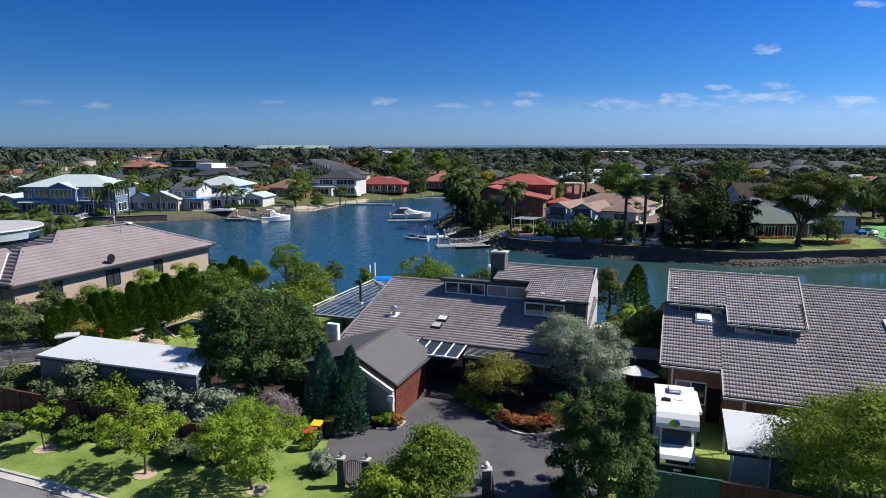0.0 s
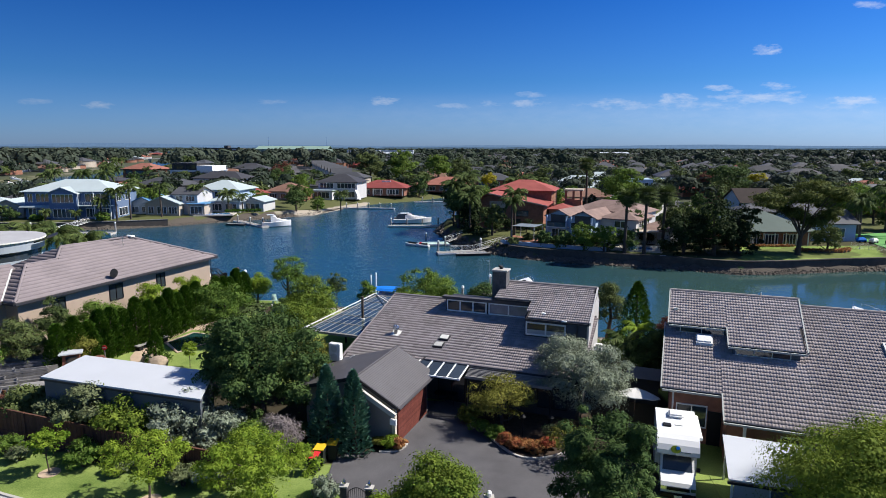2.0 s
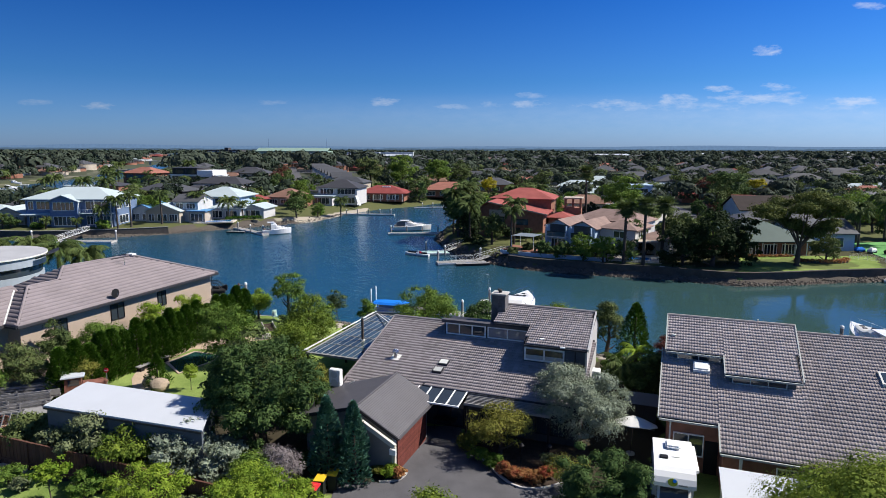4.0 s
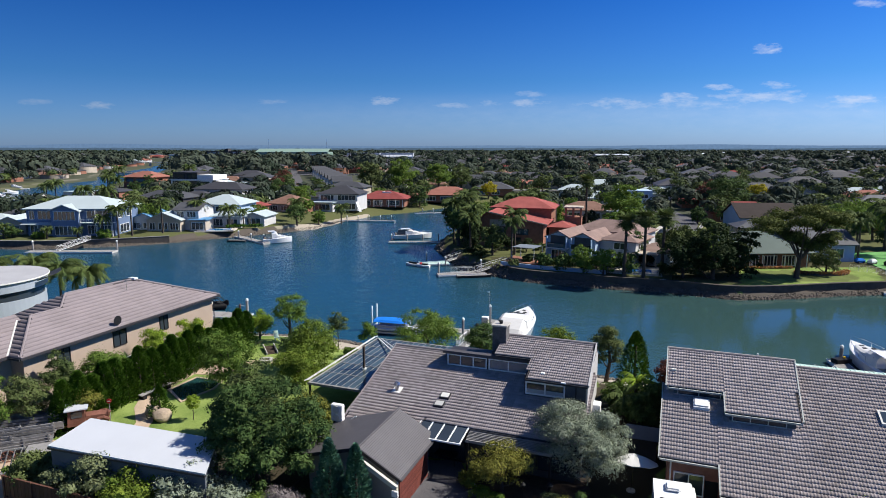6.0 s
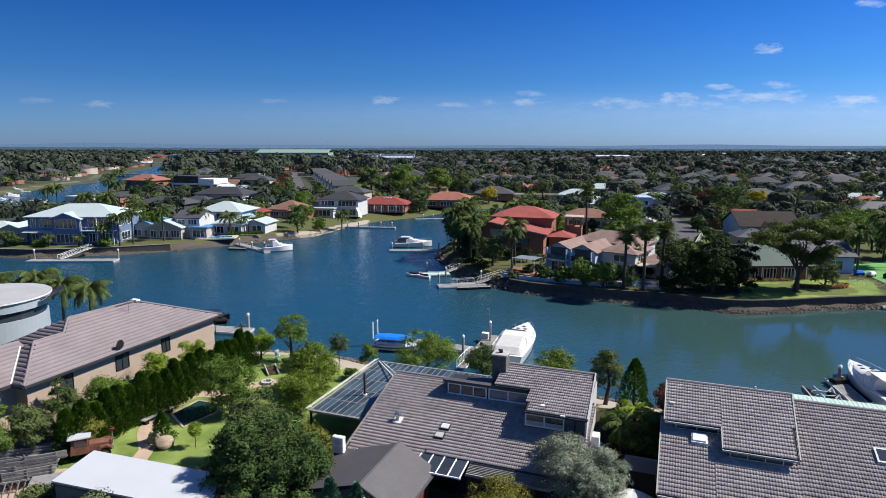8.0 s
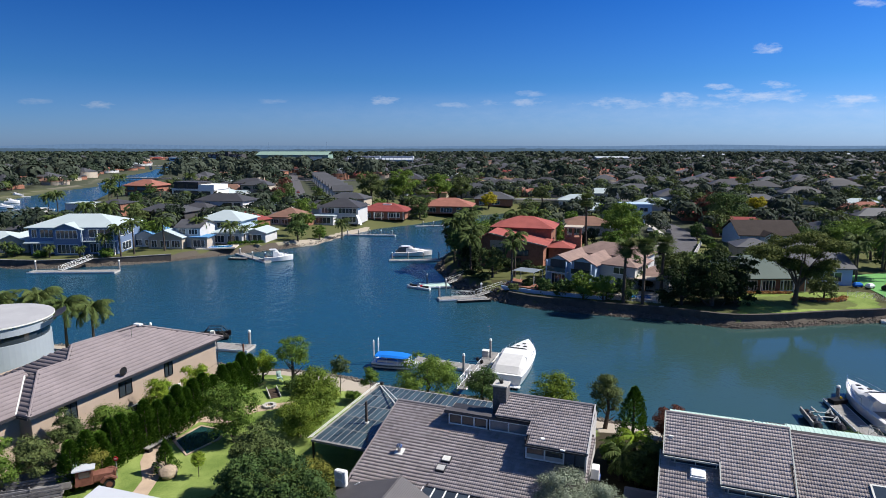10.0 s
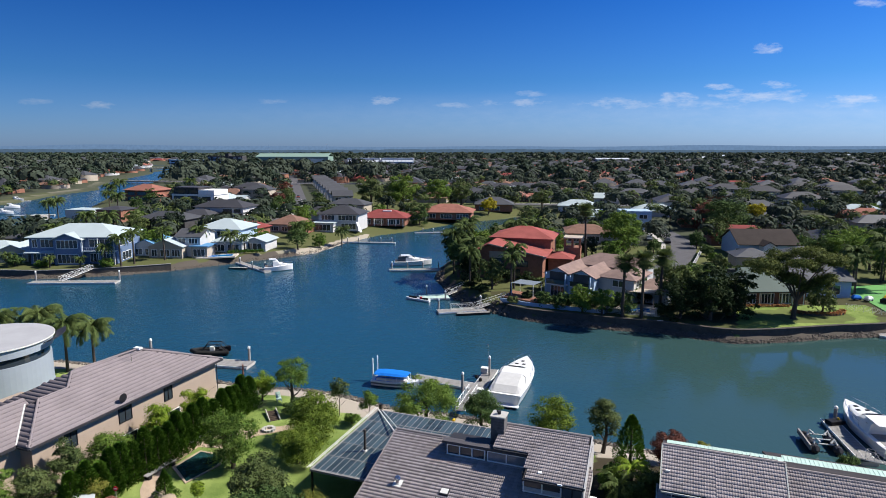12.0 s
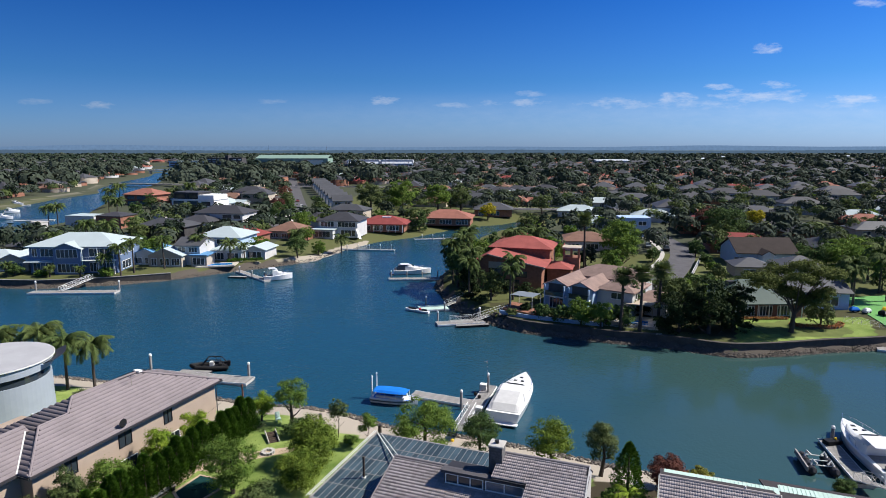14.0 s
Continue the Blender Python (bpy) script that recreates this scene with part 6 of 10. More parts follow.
part("windscreen", loft([[(x, y - 0.012, z + 0.02) for x, y, z in ((-0.7, -1.78, 1.83), (0.7, -1.78, 1.83), (0.74, -2.34, 1.27), (-0.74, -2.34, 1.27))], [(x, y - 0.03, z + 0.03) for x, y, z in ((-0.7, -1.78, 1.83), (0.7, -1.78, 1.83), (0.74, -2.34, 1.27), (-0.74, -2.34, 1.27))]]), "glass", cb, "dark windscreen")
for s in (-1, 1):
    part("side_window", loft([[(s * 0.845, y, z) for y, z in ((-1.3, 1.3), (-2.2, 1.3), (-1.75, 1.78), (-1.3, 1.78))], [(s * 0.855, y, z) for y, z in ((-1.3, 1.3), (-2.2, 1.3), (-1.75, 1.78), (-1.3, 1.78))]]), "glass", cb)
    part("headlight", box(s * 0.72 - 0.12, s * 0.72 + 0.12, -3.44, -3.4, 0.78, 0.95, bevel=0.01), "steel", cb)
    part("mirror", box(s * 1.05 - 0.1, s * 1.05 + 0.1, -2.05, -1.98, 1.2, 1.42, bevel=0.02), "dark", cb)
    part("mirror_arm", tube([(s * 0.82, -1.95, 1.28), (s * 1.0, -2.0, 1.3)], 0.02, 6), "dark", cb)
part("grille", box(-0.55, 0.55, -3.45, -3.41, 0.76, 0.92), "dark", cb)
part("bumper", box(-0.88, 0.88, -3.55, -3.35, 0.38, 0.62, bevel=0.04), "dark", cb, "dark front bumper")
part("number_plate", box(-0.19, 0.19, -3.565, -3.552, 0.44, 0.56), "white", cb)
for s in (-1, 1):
    for y in (-2.55, 0.85):
        wh = part("wheel", tube([(s * 0.62, y, 0.36), (s * 0.9, y, 0.36)], 0.36, 18), "rubber", rv)
        part("rim", tube([(s * 0.9, y, 0.36), (s * 0.915, y, 0.36)], 0.2, 14), "steel", wh)
au = part("roof_air_unit", box(-0.4, 0.4, 0.3, 1.15, 3.0, 3.22, bevel=0.08), "gel", rv, "white moulded roof air unit")
part("roof_hatch", box(-0.75, -0.3, -0.85, -0.45, 2.985, 3.06, bevel=0.03), "dark", rv, "smoked roof hatch")
part("roof_vent", box(-0.1, 0.3, -0.55, -0.42, 2.985, 3.02), "gutter", rv)
part("awning_roll", tube([(1.16, 1.5, 2.75), (1.16, -1.4, 2.75)], 0.09, 10), "white", rv, "rolled awning along the side")
part("emblem", loft([[(-0.12 + r * math.cos(a), -2.20 - 0.5 * (2.42 - z) - d, z) for a, z in ((a, 2.40 + 0.17 * math.sin(a)) for a in (k * math.tau / 14 for k in range(14)))] for r, d in ((0.25, -0.01), (0.25, 0.035))]), "leaf_lime", rv, "green painted emblem")
part("emblem_dot", loft([[(-0.02 + r * math.cos(a), -2.20 - 0.5 * (2.42 - z) - d, z) for a, z in ((a, 2.48 + 0.08 * math.sin(a)) for a in (k * math.tau / 12 for k in range(12)))] for r, d in ((0.1, 0.03), (0.1, 0.045))]), "blue_canvas", rv, "blue painted dot of the emblem")
part("lettering_bar", box(0.2, 0.62, -2.30, -2.25, 2.28, 2.33), "slate_wall", rv)
for s in (-1, 1):
    part("window", box(s * (W + 0.004) - 0.008, s * (W + 0.004) + 0.008, -0.2, 1.2, 1.6, 2.2), "glass", rv)

# ---- carport, umbrella, garden shed roof ----
cp = thing("carport", "lean-to carport with a flat pale steel roof", "carport", (15.4, 28.0, -0.3), -17)
part("roof", slab([(-1.5, -2.2, 2.66), (3.4, -2.2, 2.56), (3.4, 2.4, 2.66), (-1.2, 2.4, 2.76)], 0.07), "white_sheet", cp, "pale steel sheet roof")
part("gutter", box(-1.55, 3.4, -2.32, -2.2, 2.46, 2.58), "dark", cp)
for x, y in ((-1.3, -2.0), (3.2, -2.0), (-1.0, 2.2), (3.2, 2.2)):
    part("post", box(x - 0.05, x + 0.05, y - 0.05, y + 0.05, -0.2, 2.6), "gutter", cp)
part("side_panel", box(-1.2, 0.3, -1.95, -1.9, -0.1, 2.45), "concrete", cp, "pale rendered side panel")
part("door", box(0.35, 1.3, -1.95, -1.9, -0.1, 2.3), "slate_wall", cp)
part("door_frame", box(0.3, 0.36, -1.98, -1.88, -0.1, 2.4), "white", cp)
lone("lawn_patch", prism([(14.1, 27.8), (16.2, 27.6), (16.4, 30.6), (14.5, 31.0)], -0.4, 0.02), "ground", "narrow strip of lawn beside the motorhome", "lawn", "structure")
um = thing("market_umbrella", "white canvas garden umbrella tilted open", "umbrella", (12.1, 36.7, 0))
part("pole", tube([(0, 0, 0), (0.1, 0, 2.5)], 0.03, 8), "steel", um)
part("canopy", loft([[(0.12 + r * math.cos(a) * 0.98, r * math.sin(a), z - 0.28 * r * math.sin(a) - 0.1 * r * math.cos(a) - (0.05 if k % 2 else 0)) for k, a in enumerate(i * math.tau / 16 for i in range(16))] for r, z in ((0.04, 2.62), (0.7, 2.44), (1.5, 2.1), (1.49, 2.05), (0.04, 2.58))]), "canopy_cover", um, "white canvas canopy")
part("base", tube([(0, 0, 0), (0, 0, 0.1)], 0.28, 14), "concrete", um)
sh = thing("garden_shed", "small dark shed with a blue-grey roof", "shed", (14.2, 41.2, 0), TURN)
part("wall", box(-1.0, 1.0, -1.0, 1.0, -0.2, 1.9), "dark_wall", sh)
part("roof", loft([[(x, -1.15, 1.85), (x, 0, 2.3), (x, 1.15, 1.85), (x, 1.1, 1.8), (x, 0, 2.22), (x, -1.1, 1.8)] for x in (-1.15, 1.15)]), "slate_wall", sh)

# ---- long shed with the white roof ----
sd = in_grid("shed", "long dark shed with a flat white steel roof", "shed", -30.7, 27.9)
uvs = [(x * math.cos(PSI) - y * math.sin(PSI), x * math.sin(PSI) + y * math.cos(PSI)) for x, y in ((-24.65, 35.7), (-13.55, 32.35), (-14.35, 36.6), (-24.2, 39.65))]
inset = [(u + (-30.7 - u) * 0.02, v + (27.9 - v) * 0.04) for u, v in uvs]
part("wall", prism(inset, -0.3, 3.52), "slate_wall", sd, "dark slate-blue wall")
part("roof", prism(uvs, 3.56, 3.66), "white_sheet", sd, "white steel roof sheet")
part("gutter", beam((*uvs[0], 3.5), (*uvs[1], 3.5), 0.12, 0.12), "fascia", sd)


# ---- old truck and farm relics ----
tr = thing("vintage_truck", "rusted red-brown vintage truck with a timber tray", "truck", (-28.6, 45.3, 0.0), 26)
part("cab", loft([[(-0.7, -0.8, 0.7), (0.55, -0.8, 0.7), (0.5, -0.72, 1.9), (-0.6, -0.72, 1.95)], [(-0.7, 0.8, 0.7), (0.55, 0.8, 0.7), (0.5, 0.72, 1.9), (-0.6, 0.72, 1.95)]]), "rust", tr)
part("roof", box(-0.85, 0.75, -0.95, 0.95, 1.97, 2.08, bevel=0.03), "white_sheet", tr, "pale cab roof")
part("bonnet", loft([[(x, -w, 0.75), (x, -w, z - 0.15), (x, 0, z), (x, w, z - 0.15), (x, w, 0.75)] for x, w, z in ((0.56, 0.55, 1.45), (1.3, 0.45, 1.4), (2.0, 0.36, 1.3))]), "rust", tr)
part("radiator", box(2.0, 2.12, -0.35, 0.35, 0.7, 1.3, bevel=0.03), "rust", tr)
for s in (-1, 1):
    part("mudguard", tube([(1.1, s * 0.75, 0.7), (1.4, s * 0.75, 1.0), (1.8, s * 0.75, 1.05), (2.15, s * 0.75, 0.8)], 0.16, 8), "rust", tr)
    for x in (1.65, -2.0):
        w = part("wheel", tube([(x, s * 0.62, 0.42), (x, s * 0.82, 0.42)], 0.42, 16), "rubber", tr)
        part("rim", tube([(x, s * 0.82, 0.42), (x, s * 0.84, 0.42)], 0.24, 12), "rust", w)
    part("window", box(-0.4, 0.35, s * 0.775 - 0.01, s * 0.775 + 0.01, 1.35, 1.8), "glass", tr)
    part("tray_side", box(-3.6, -0.9, s * 1.0 - 0.03, s * 1.0 + 0.03, 0.95, 1.4), "grey_timber", tr, "weathered grey tray side")
part("tray", box(-3.6, -0.9, -1.0, 1.0, 0.8, 0.92), "old_timber", tr)
part("chassis", box(-3.5, 2.0, -0.35, 0.35, 0.55, 0.7), "rust", tr)
sg = thing("round_sign", "round red and white sign on a post", "sign", (-27.0, 46.9, 0))
part("post", tube([(0, 0, 0), (0, 0, 1.75)], 0.03, 6), "grey_timber", sg)
part("disc", tube([(0, -0.03, 1.75), (0, 0.0, 1.75)], 0.2, 18), "red_plastic", sg)
part("stripe", box(-0.13, 0.13, -0.045, -0.031, 1.71, 1.79), "white", sg)
for i, (x, y, a, L) in enumerate(((-31.5, 43.4, 20, 4.2), (-33.0, 41.6, 14, 3.8), (-30.2, 41.6, 24, 3.2))):
    wg = thing("farm_wagon", "weathered grey timber farm wagon", "wagon", (x, y, 0.0), a, "old farm wagons")
    for k in range(6):
        part("deck_board", box(-L / 2, L / 2, -0.8 + 0.27 * k, -0.56 + 0.27 * k, 0.75, 0.84 + 0.01 * (k % 2)), "old_timber", wg)
    for s in (-1, 1):
        for z in (0.9, 1.13, 1.36):
            part("side_board", box(-L / 2, L / 2, s * 0.8 - 0.03, s * 0.8 + 0.03, z, z + 0.16), "old_timber", wg)
        for xx in (-L / 2 + 0.1, 0.0, L / 2 - 0.1):
            part("stake", box(xx - 0.04, xx + 0.04, s * 0.86 - 0.028, s * 0.86 + 0.028, 0.7, 1.6), "old_timber", wg)
        for xx in (-L / 2 + 0.6, L / 2 - 0.6):
            rim = part("wheel", tube([(xx + 0.42 * math.cos(k * math.tau / 14), s * 0.95, 0.45 + 0.42 * math.sin(k * math.tau / 14)) for k in range(15)], 0.04, 6), "rust", wg)
            for k in range(4):
                b = k * math.pi / 4
                part("spoke", tube([(xx - 0.42 * math.cos(b), s * 0.95, 0.45 - 0.42 * math.sin(b)), (xx + 0.42 * math.cos(b), s * 0.95, 0.45 + 0.42 * math.sin(b))], 0.02, 5), "rust", rim)
fence_run("paling_fence", "weathered grey paling fence beside the wagons", (-36.5, 43.0), (-30.0, 46.6), 1.5, 2.2, "old_timber", "old_timber", 0.17)
lone("gravel_yard", prism([(-36, 36.8), (-25.2, 33.9), (-25.0, 40.5), (-26.0, 44.0), (-36, 43.0)], -0.3, 0.03), "gravel", "tan gravel yard beside the shed", "yard", "structure")
cr = thing("storage_crate", "dark box crate in the yard", "crate", (-27.6, 39.4, 0.03), 20)
part("case", box(-0.9, 0.9, -0.7, 0.7, 0, 1.5, bevel=0.03), "dark_wall", cr)
part("lid", box(-0.95, 0.95, -0.75, 0.75, 1.503, 1.58), "grey_timber", cr)
ld = thing("timber_rack", "rack of weathered timber and crossed slats", "rack", (-30.5, 38.6, 0.03), 20)
for k in range(8):
    part("slat", beam((-1.5 + 0.4 * k, -0.3, 0.1), (-1.1 + 0.4 * k, 0.3, 1.5), 0.08, 0.05), "grey_timber", ld)
part("rail", box(-1.7, 1.9, 0.28, 0.36, 1.45, 1.55), "grey_timber", ld)
part("rail", box(-1.7, 1.9, -0.36, -0.28, 0.1, 0.2), "grey_timber", ld)

# ---- pool garden ----
POOL = [(-25.3, 53.4), (-23.9, 56.6), (-20.9, 55.6), (-21.0, 53.6), (-22.9, 50.6)]
lone("garden_pool", prism(POOL, -0.2, 0.045), "pond_water", "dark green garden pool in a lawn", "pool", "structure")
lone("pool_coping", strip(POOL + POOL[:1], -0.28, 0.0, -0.2, 0.08), "gravel", "tan stone coping round the pool", "coping", "structure")
lone("path", prism([(-24.6, 43.5), (-23.3, 43.8), (-23.6, 47.0), (-25.0, 50.2), (-25.8, 53.0), (-24.4, 57.4), (-21.2, 57.0), (-19.6, 59.6), (-15.6, 61.4), (-15.8, 62.5), (-20.0, 61.2), (-22.5, 61.0), (-25.0, 60.0), (-27.4, 53.5), (-26.4, 49.5), (-24.8, 46.6)], -0.2, 0.035), "gravel", "curving tan gravel garden path", "path", "structure")
for i, (x, y, s) in enumerate(((-22.9, 47.2, 0.75), (-24.2, 48.2, 0.6))):
    b = thing("boulder", "rounded tan boulder beside a clipped pine", "boulder", (x, y, 0), 30 * i, "boulders")
    bm = bmesh.new()
    bmesh.ops.create_icosphere(bm, subdivisions=3, radius=s)
    for vtx in bm.verts:
        vtx.co *= 1 + 0.16 * noise.noise(vtx.co * 1.7 + Vector((i * 5, 0, 0)))
        vtx.co.z = vtx.co.z * 0.75 + s * 0.55
    part("rock", bm, "boulder", b)
for i, (x, y, a, L) in enumerate(((-26.0, 52.6, 68, 3.4), (-24.6, 58.8, 66, 3.0))):
    b = thing("garden_bench", "long low timber slab bench beside the path", "bench", (x, y, 0.03), a, "slab benches")
    part("seat", box(-L / 2, L / 2, -0.25, 0.25, 0.36, 0.46, bevel=0.02), "grey_timber", b)
    for s in (-1, 1):
        part("leg", box(s * (L / 2 - 0.35) - 0.2, s * (L / 2 - 0.35) + 0.2, -0.25, 0.25, 0, 0.36), "dark", b)
fp = thing("fire_pit", "pale stone fire pit on the lawn", "fire pit", (-18.4, 61.0, 0))
for k in range(10):
    a = k * math.tau / 10
    part("stone", loft([[(0.55 * math.cos(a) + 0.2 * math.cos(b), 0.55 * math.sin(a) + 0.2 * math.sin(b), z) for b in (j * math.tau / 6 for j in range(6))] for z in (-0.05, 0.28)]), "concrete", fp)
stp = thing("lawn_steps", "steep dark steps with pale sides up a grass bank", "steps", (-18.9, 64.4, 0), 25)
for k in range(6):
    part("step", box(-0.5, 0.5, -1.2 + 0.4 * k, -0.8 + 0.4 * k, -0.4, 0.06 + 0.03 * k), "soil", stp)
for s in (-1, 1):
    part("side_wall", beam((s * 0.56, -1.3, 0.1), (s * 0.56, 1.3, 0.3), 0.1, 0.3), "concrete", stp)
lounge = thing("deck_chair", "teal garden chair at the beach edge", "chair", (-19.6, 69.6, -0.5), 30)
part("seat", box(-0.3, 0.3, -0.3, 0.3, 0.36, 0.42), "pale_green", lounge)
part("backrest", beam((0, 0.28, 0.42), (0, 0.55, 1.05), 0.55, 0.05), "pale_green", lounge)
for x in (-0.25, 0.25):
    for y in (-0.25, 0.25):
        part("leg", box(x - 0.03, x + 0.03, y - 0.03, y + 0.03, 0, 0.36), "pale_green", lounge)
rl = thing("rail_fence", "white horizontal rail fence at the lawn end", "fence", (-24.6, 68.6, -0.4), 55)
for k in range(6):
    part("rail", box(-1.9, 1.9, -0.03, 0.03, 0.3 + 0.3 * k, 0.42 + 0.3 * k), "white", rl)
for x in (-1.8, 0.0, 1.8):
    part("post", box(x - 0.05, x + 0.05, 0.032, 0.13, -0.3, 2.1), "white", rl)
for i, (x, y) in enumerate(((-14.4, 68.8), (-7.1, 66.2))):
    b = thing("bollard", "dark timber bollard on the beach", "bollard", (x, y, ground_z(x, y)), group="beach bollards")
    part("shaft", tube([(0, 0, -0.3), (0, 0, 1.5)], 0.2, 12), "bark", b)
    part("cap", tube([(0, 0, 1.5), (0, 0, 1.56)], 0.22, 12), "dark", b)
pole = thing("service_pole", "rust-brown timber pole at the garden end", "pole", (-24.4, 71.6, -0.8))
part("shaft", tube([(0, 0, -0.3), (0, 0, 4.2)], [0.14, 0.1], 10), "rust", pole)
part("crossarm", box(-0.5, 0.5, -0.05, 0.05, 3.9, 4.0), "grey_timber", pole)
part("cable", tube([(0, 0, 4.0), (-2.6, -12.0, 3.5), (-5.4, -25.0, 3.4)], 0.012, 5), "dark", pole, "thin overhead cable")
for i in range(5):
    cy = conifer("slim young cypress beside the path", -24.6 + 1.1 * i, 42.6 - 0.35 * i, 1.2, 0.32, "leaf_hedge", n=220, size=0.14, seed=170 + i, group="slim cypresses")

# ---- boats ----


def hull_rings(L, B, fb, bow=0.5, n=12, flare=0.82):
    """Stations from stern to bow: keel, chine, gunwale on both sides."""
    rings = []
    for i in range(n):
        t = i / (n - 1)
        w = B / 2 * (0.93 + 0.07 * min(1, t * 4)) * (1 - max(0.0, (t - 0.42) / 0.58) ** 2.3) + 0.02
        h = fb * (1 + bow * max(0.0, t - 0.25) ** 1.4)
        y = -L / 2 + L * t
        yk = y - (0.10 * L * max(0, t - 0.6) ** 1.2)
        rings.append([(-w, y, h), (-w * flare, y - 0.25 * (y - yk), 0.12 + 0.1 * t), (0, yk, -0.45 + 0.5 * max(0, t - 0.7)), (w * flare, y - 0.25 * (y - yk), 0.12 + 0.1 * t), (w, y, h), (w * 0.9, y, h + 0.05), (-w * 0.9, y, h + 0.05)])
    return rings


def rail_line(L, B, fb, t0, t1, up, side, inset=0.9, bow=0.5, steps=8):
    pts = []
    for k in range(steps + 1):
        t = t0 + (t1 - t0) * k / steps
        w = (B / 2 * (1 - max(0.0, (t - 0.42) / 0.58) ** 2.3)) * inset
        pts.append((side * w, -L / 2 + L * t - 0.02, fb * (1 + bow * max(0.0, t - 0.25) ** 1.4) + up))
    return pts


def cruiser(label, x, y, heading, L=11.0, B=3.9, fb=1.35, cover=True, hull="gel", stripe=None, group="", tall=1.35):
    b = thing("motor_cruiser", label, "boat", (x, y, WATER_Z), -heading, group)
    part("hull", loft(hull_rings(L, B, fb)), hull, b, "white moulded hull")
    if stripe:
        part("stripe", loft([[(s * 1.006, p[1], z) for s, z in ((q[4][0], q[4][2] * 0.72), (q[4][0], q[4][2] * 0.86))] + [(q[4][0] * 0.99, q[4][1], q[4][2] * 0.8)] for q in hull_rings(L, B, fb)[:-1] for p in [q[4]]]), stripe, b)
    # foredeck and cabin moulding
    secs = []
    for t, w, z0, z1 in ((0.86, 0.35, 0.05, 0.16), (0.74, 0.62, 0.05, 0.42), (0.60, 0.74, 0.05, 0.72), (0.52, 0.80, 0.05, 0.95), (0.46, 0.80, 0.05, tall), (0.30, 0.78, 0.05, tall + 0.02)):
        ww = B / 2 * w * (1 - max(0.0, (t - 0.42) / 0.58) ** 2.3) / 0.9
        h = fb * (1 + 0.5 * max(0.0, t - 0.25) ** 1.4)
        yy = -L / 2 + L * t
        secs.append([(-ww, yy, h + z0), (-ww * 0.92, yy, h + z1 * 0.8), (-ww * 0.7, yy, h + z1), (ww * 0.7, yy, h + z1), (ww * 0.92, yy, h + z1 * 0.8), (ww, yy, h + z0)])
    cab = part("cabin", loft(secs), "gel", b, "white cabin moulding")
    h5 = fb * 1.09
    for s in (-1, 1):
        part("window", loft([[(s * (B / 2 * 0.80 + o), -L / 2 + L * t, h5 + z) for t, z in ((0.34, 0.35), (0.50, 0.32), (0.47, 0.78), (0.35, 0.9))] for o in (-0.02, 0.03)]), "glass", cab, "dark side window")
    part("windscreen", loft([[(xx, -L / 2 + L * t + o, h5 + z + o) for xx, t, z in ((-B * 0.25, 0.535, 0.88), (B * 0.25, 0.535, 0.88), (B * 0.23, 0.475, tall - 0.02), (-B * 0.23, 0.475, tall - 0.02))] for o in (0.0, 0.05)]), "glass", cab)
    for xx, t in ((-0.5, 0.68), (0.5, 0.68), (0.0, 0.8)):
        hh = fb * (1 + 0.5 * max(0.0, t - 0.25) ** 1.4) + (0.6 if t < 0.7 else 0.35)
        part("hatch", box(xx - 0.22, xx + 0.22, -L / 2 + L * t - 0.2, -L / 2 + L * t + 0.2, hh - 0.06, hh + 0.03, bevel=0.015), "dark", cab)
    # cockpit
    if cover:
        part("cockpit_cover", loft([[(-w, yy, z0), (-w * 0.95, yy, z1 * 0.7 + z0 * 0.3), (-w * 0.72, yy, z1), (w * 0.72, yy, z1), (w * 0.95, yy, z1 * 0.7 + z0 * 0.3), (w, yy, z0)] for w, yy, z0, z1 in ((B * 0.41, -L / 2 + L * 0.305, fb, fb + tall + 0.05), (B * 0.43, -L / 2 + L * 0.2, fb, fb + tall * 0.8), (B * 0.44, -L / 2 + L * 0.1, fb, fb + 0.75), (B * 0.44, -L / 2 + L * 0.03, fb - 0.3, fb + 0.1))]), "canopy_cover", b, "cream canvas cockpit cover")
    else:
        part("cockpit_floor", box(-B * 0.38, B * 0.38, -L / 2 + 0.2, -L / 2 + L * 0.3, fb + 0.03, fb + 0.07), "grey_timber", b)
        part("seat", box(-B * 0.34, B * 0.34, -L / 2 + 0.3, -L / 2 + 0.85, fb + 0.07, fb + 0.5, bevel=0.05), "beige", b, "tan cockpit seat")
        part("hardtop", box(-B * 0.40, B * 0.40, -L / 2 + L * 0.18, -L / 2 + L * 0.42, fb + tall + 0.2, fb + tall + 0.3, bevel=0.04), "gel", b)
    part("swim_platform", box(-B * 0.44, B * 0.44, -L / 2 - 0.75, -L / 2 + 0.05, 0.25, 0.36, bevel=0.04), "gel", b)
    for s in (-1, 1):
        part("bow_rail", tube(rail_line(L, B, fb, 0.45, 0.99, 0.65, s), 0.022, 6), "steel", b)
        for k in range(5):
            p = rail_line(L, B, fb, 0.45 + 0.12 * k, 0.46 + 0.12 * k, 0.0, s, steps=1)[0]
            part("stanchion", tube([p, (p[0], p[1], p[2] + 0.65)], 0.018, 5), "steel", b)
    return b


def pile(x, y, top=0.2, r=0.17, label="dark mooring pile with a white cap", group="mooring piles"):
    p = thing("mooring_pile", label, "mooring pile", (x, y, WATER_Z), group=group)
    part("shaft", tube([(0, 0, -2.2), (0, 0, top - WATER_Z)], r, 12), "grey_timber" if r > 0.12 else "white", p)
    part("cap", tube([(0, 0, top - WATER_Z), (0, 0, top - WATER_Z + 0.25), (0, 0, top - WATER_Z + 0.4)], [r * 1.15, r * 1.1, 0.02], 12), "white", p, "white conical cap")
    return p


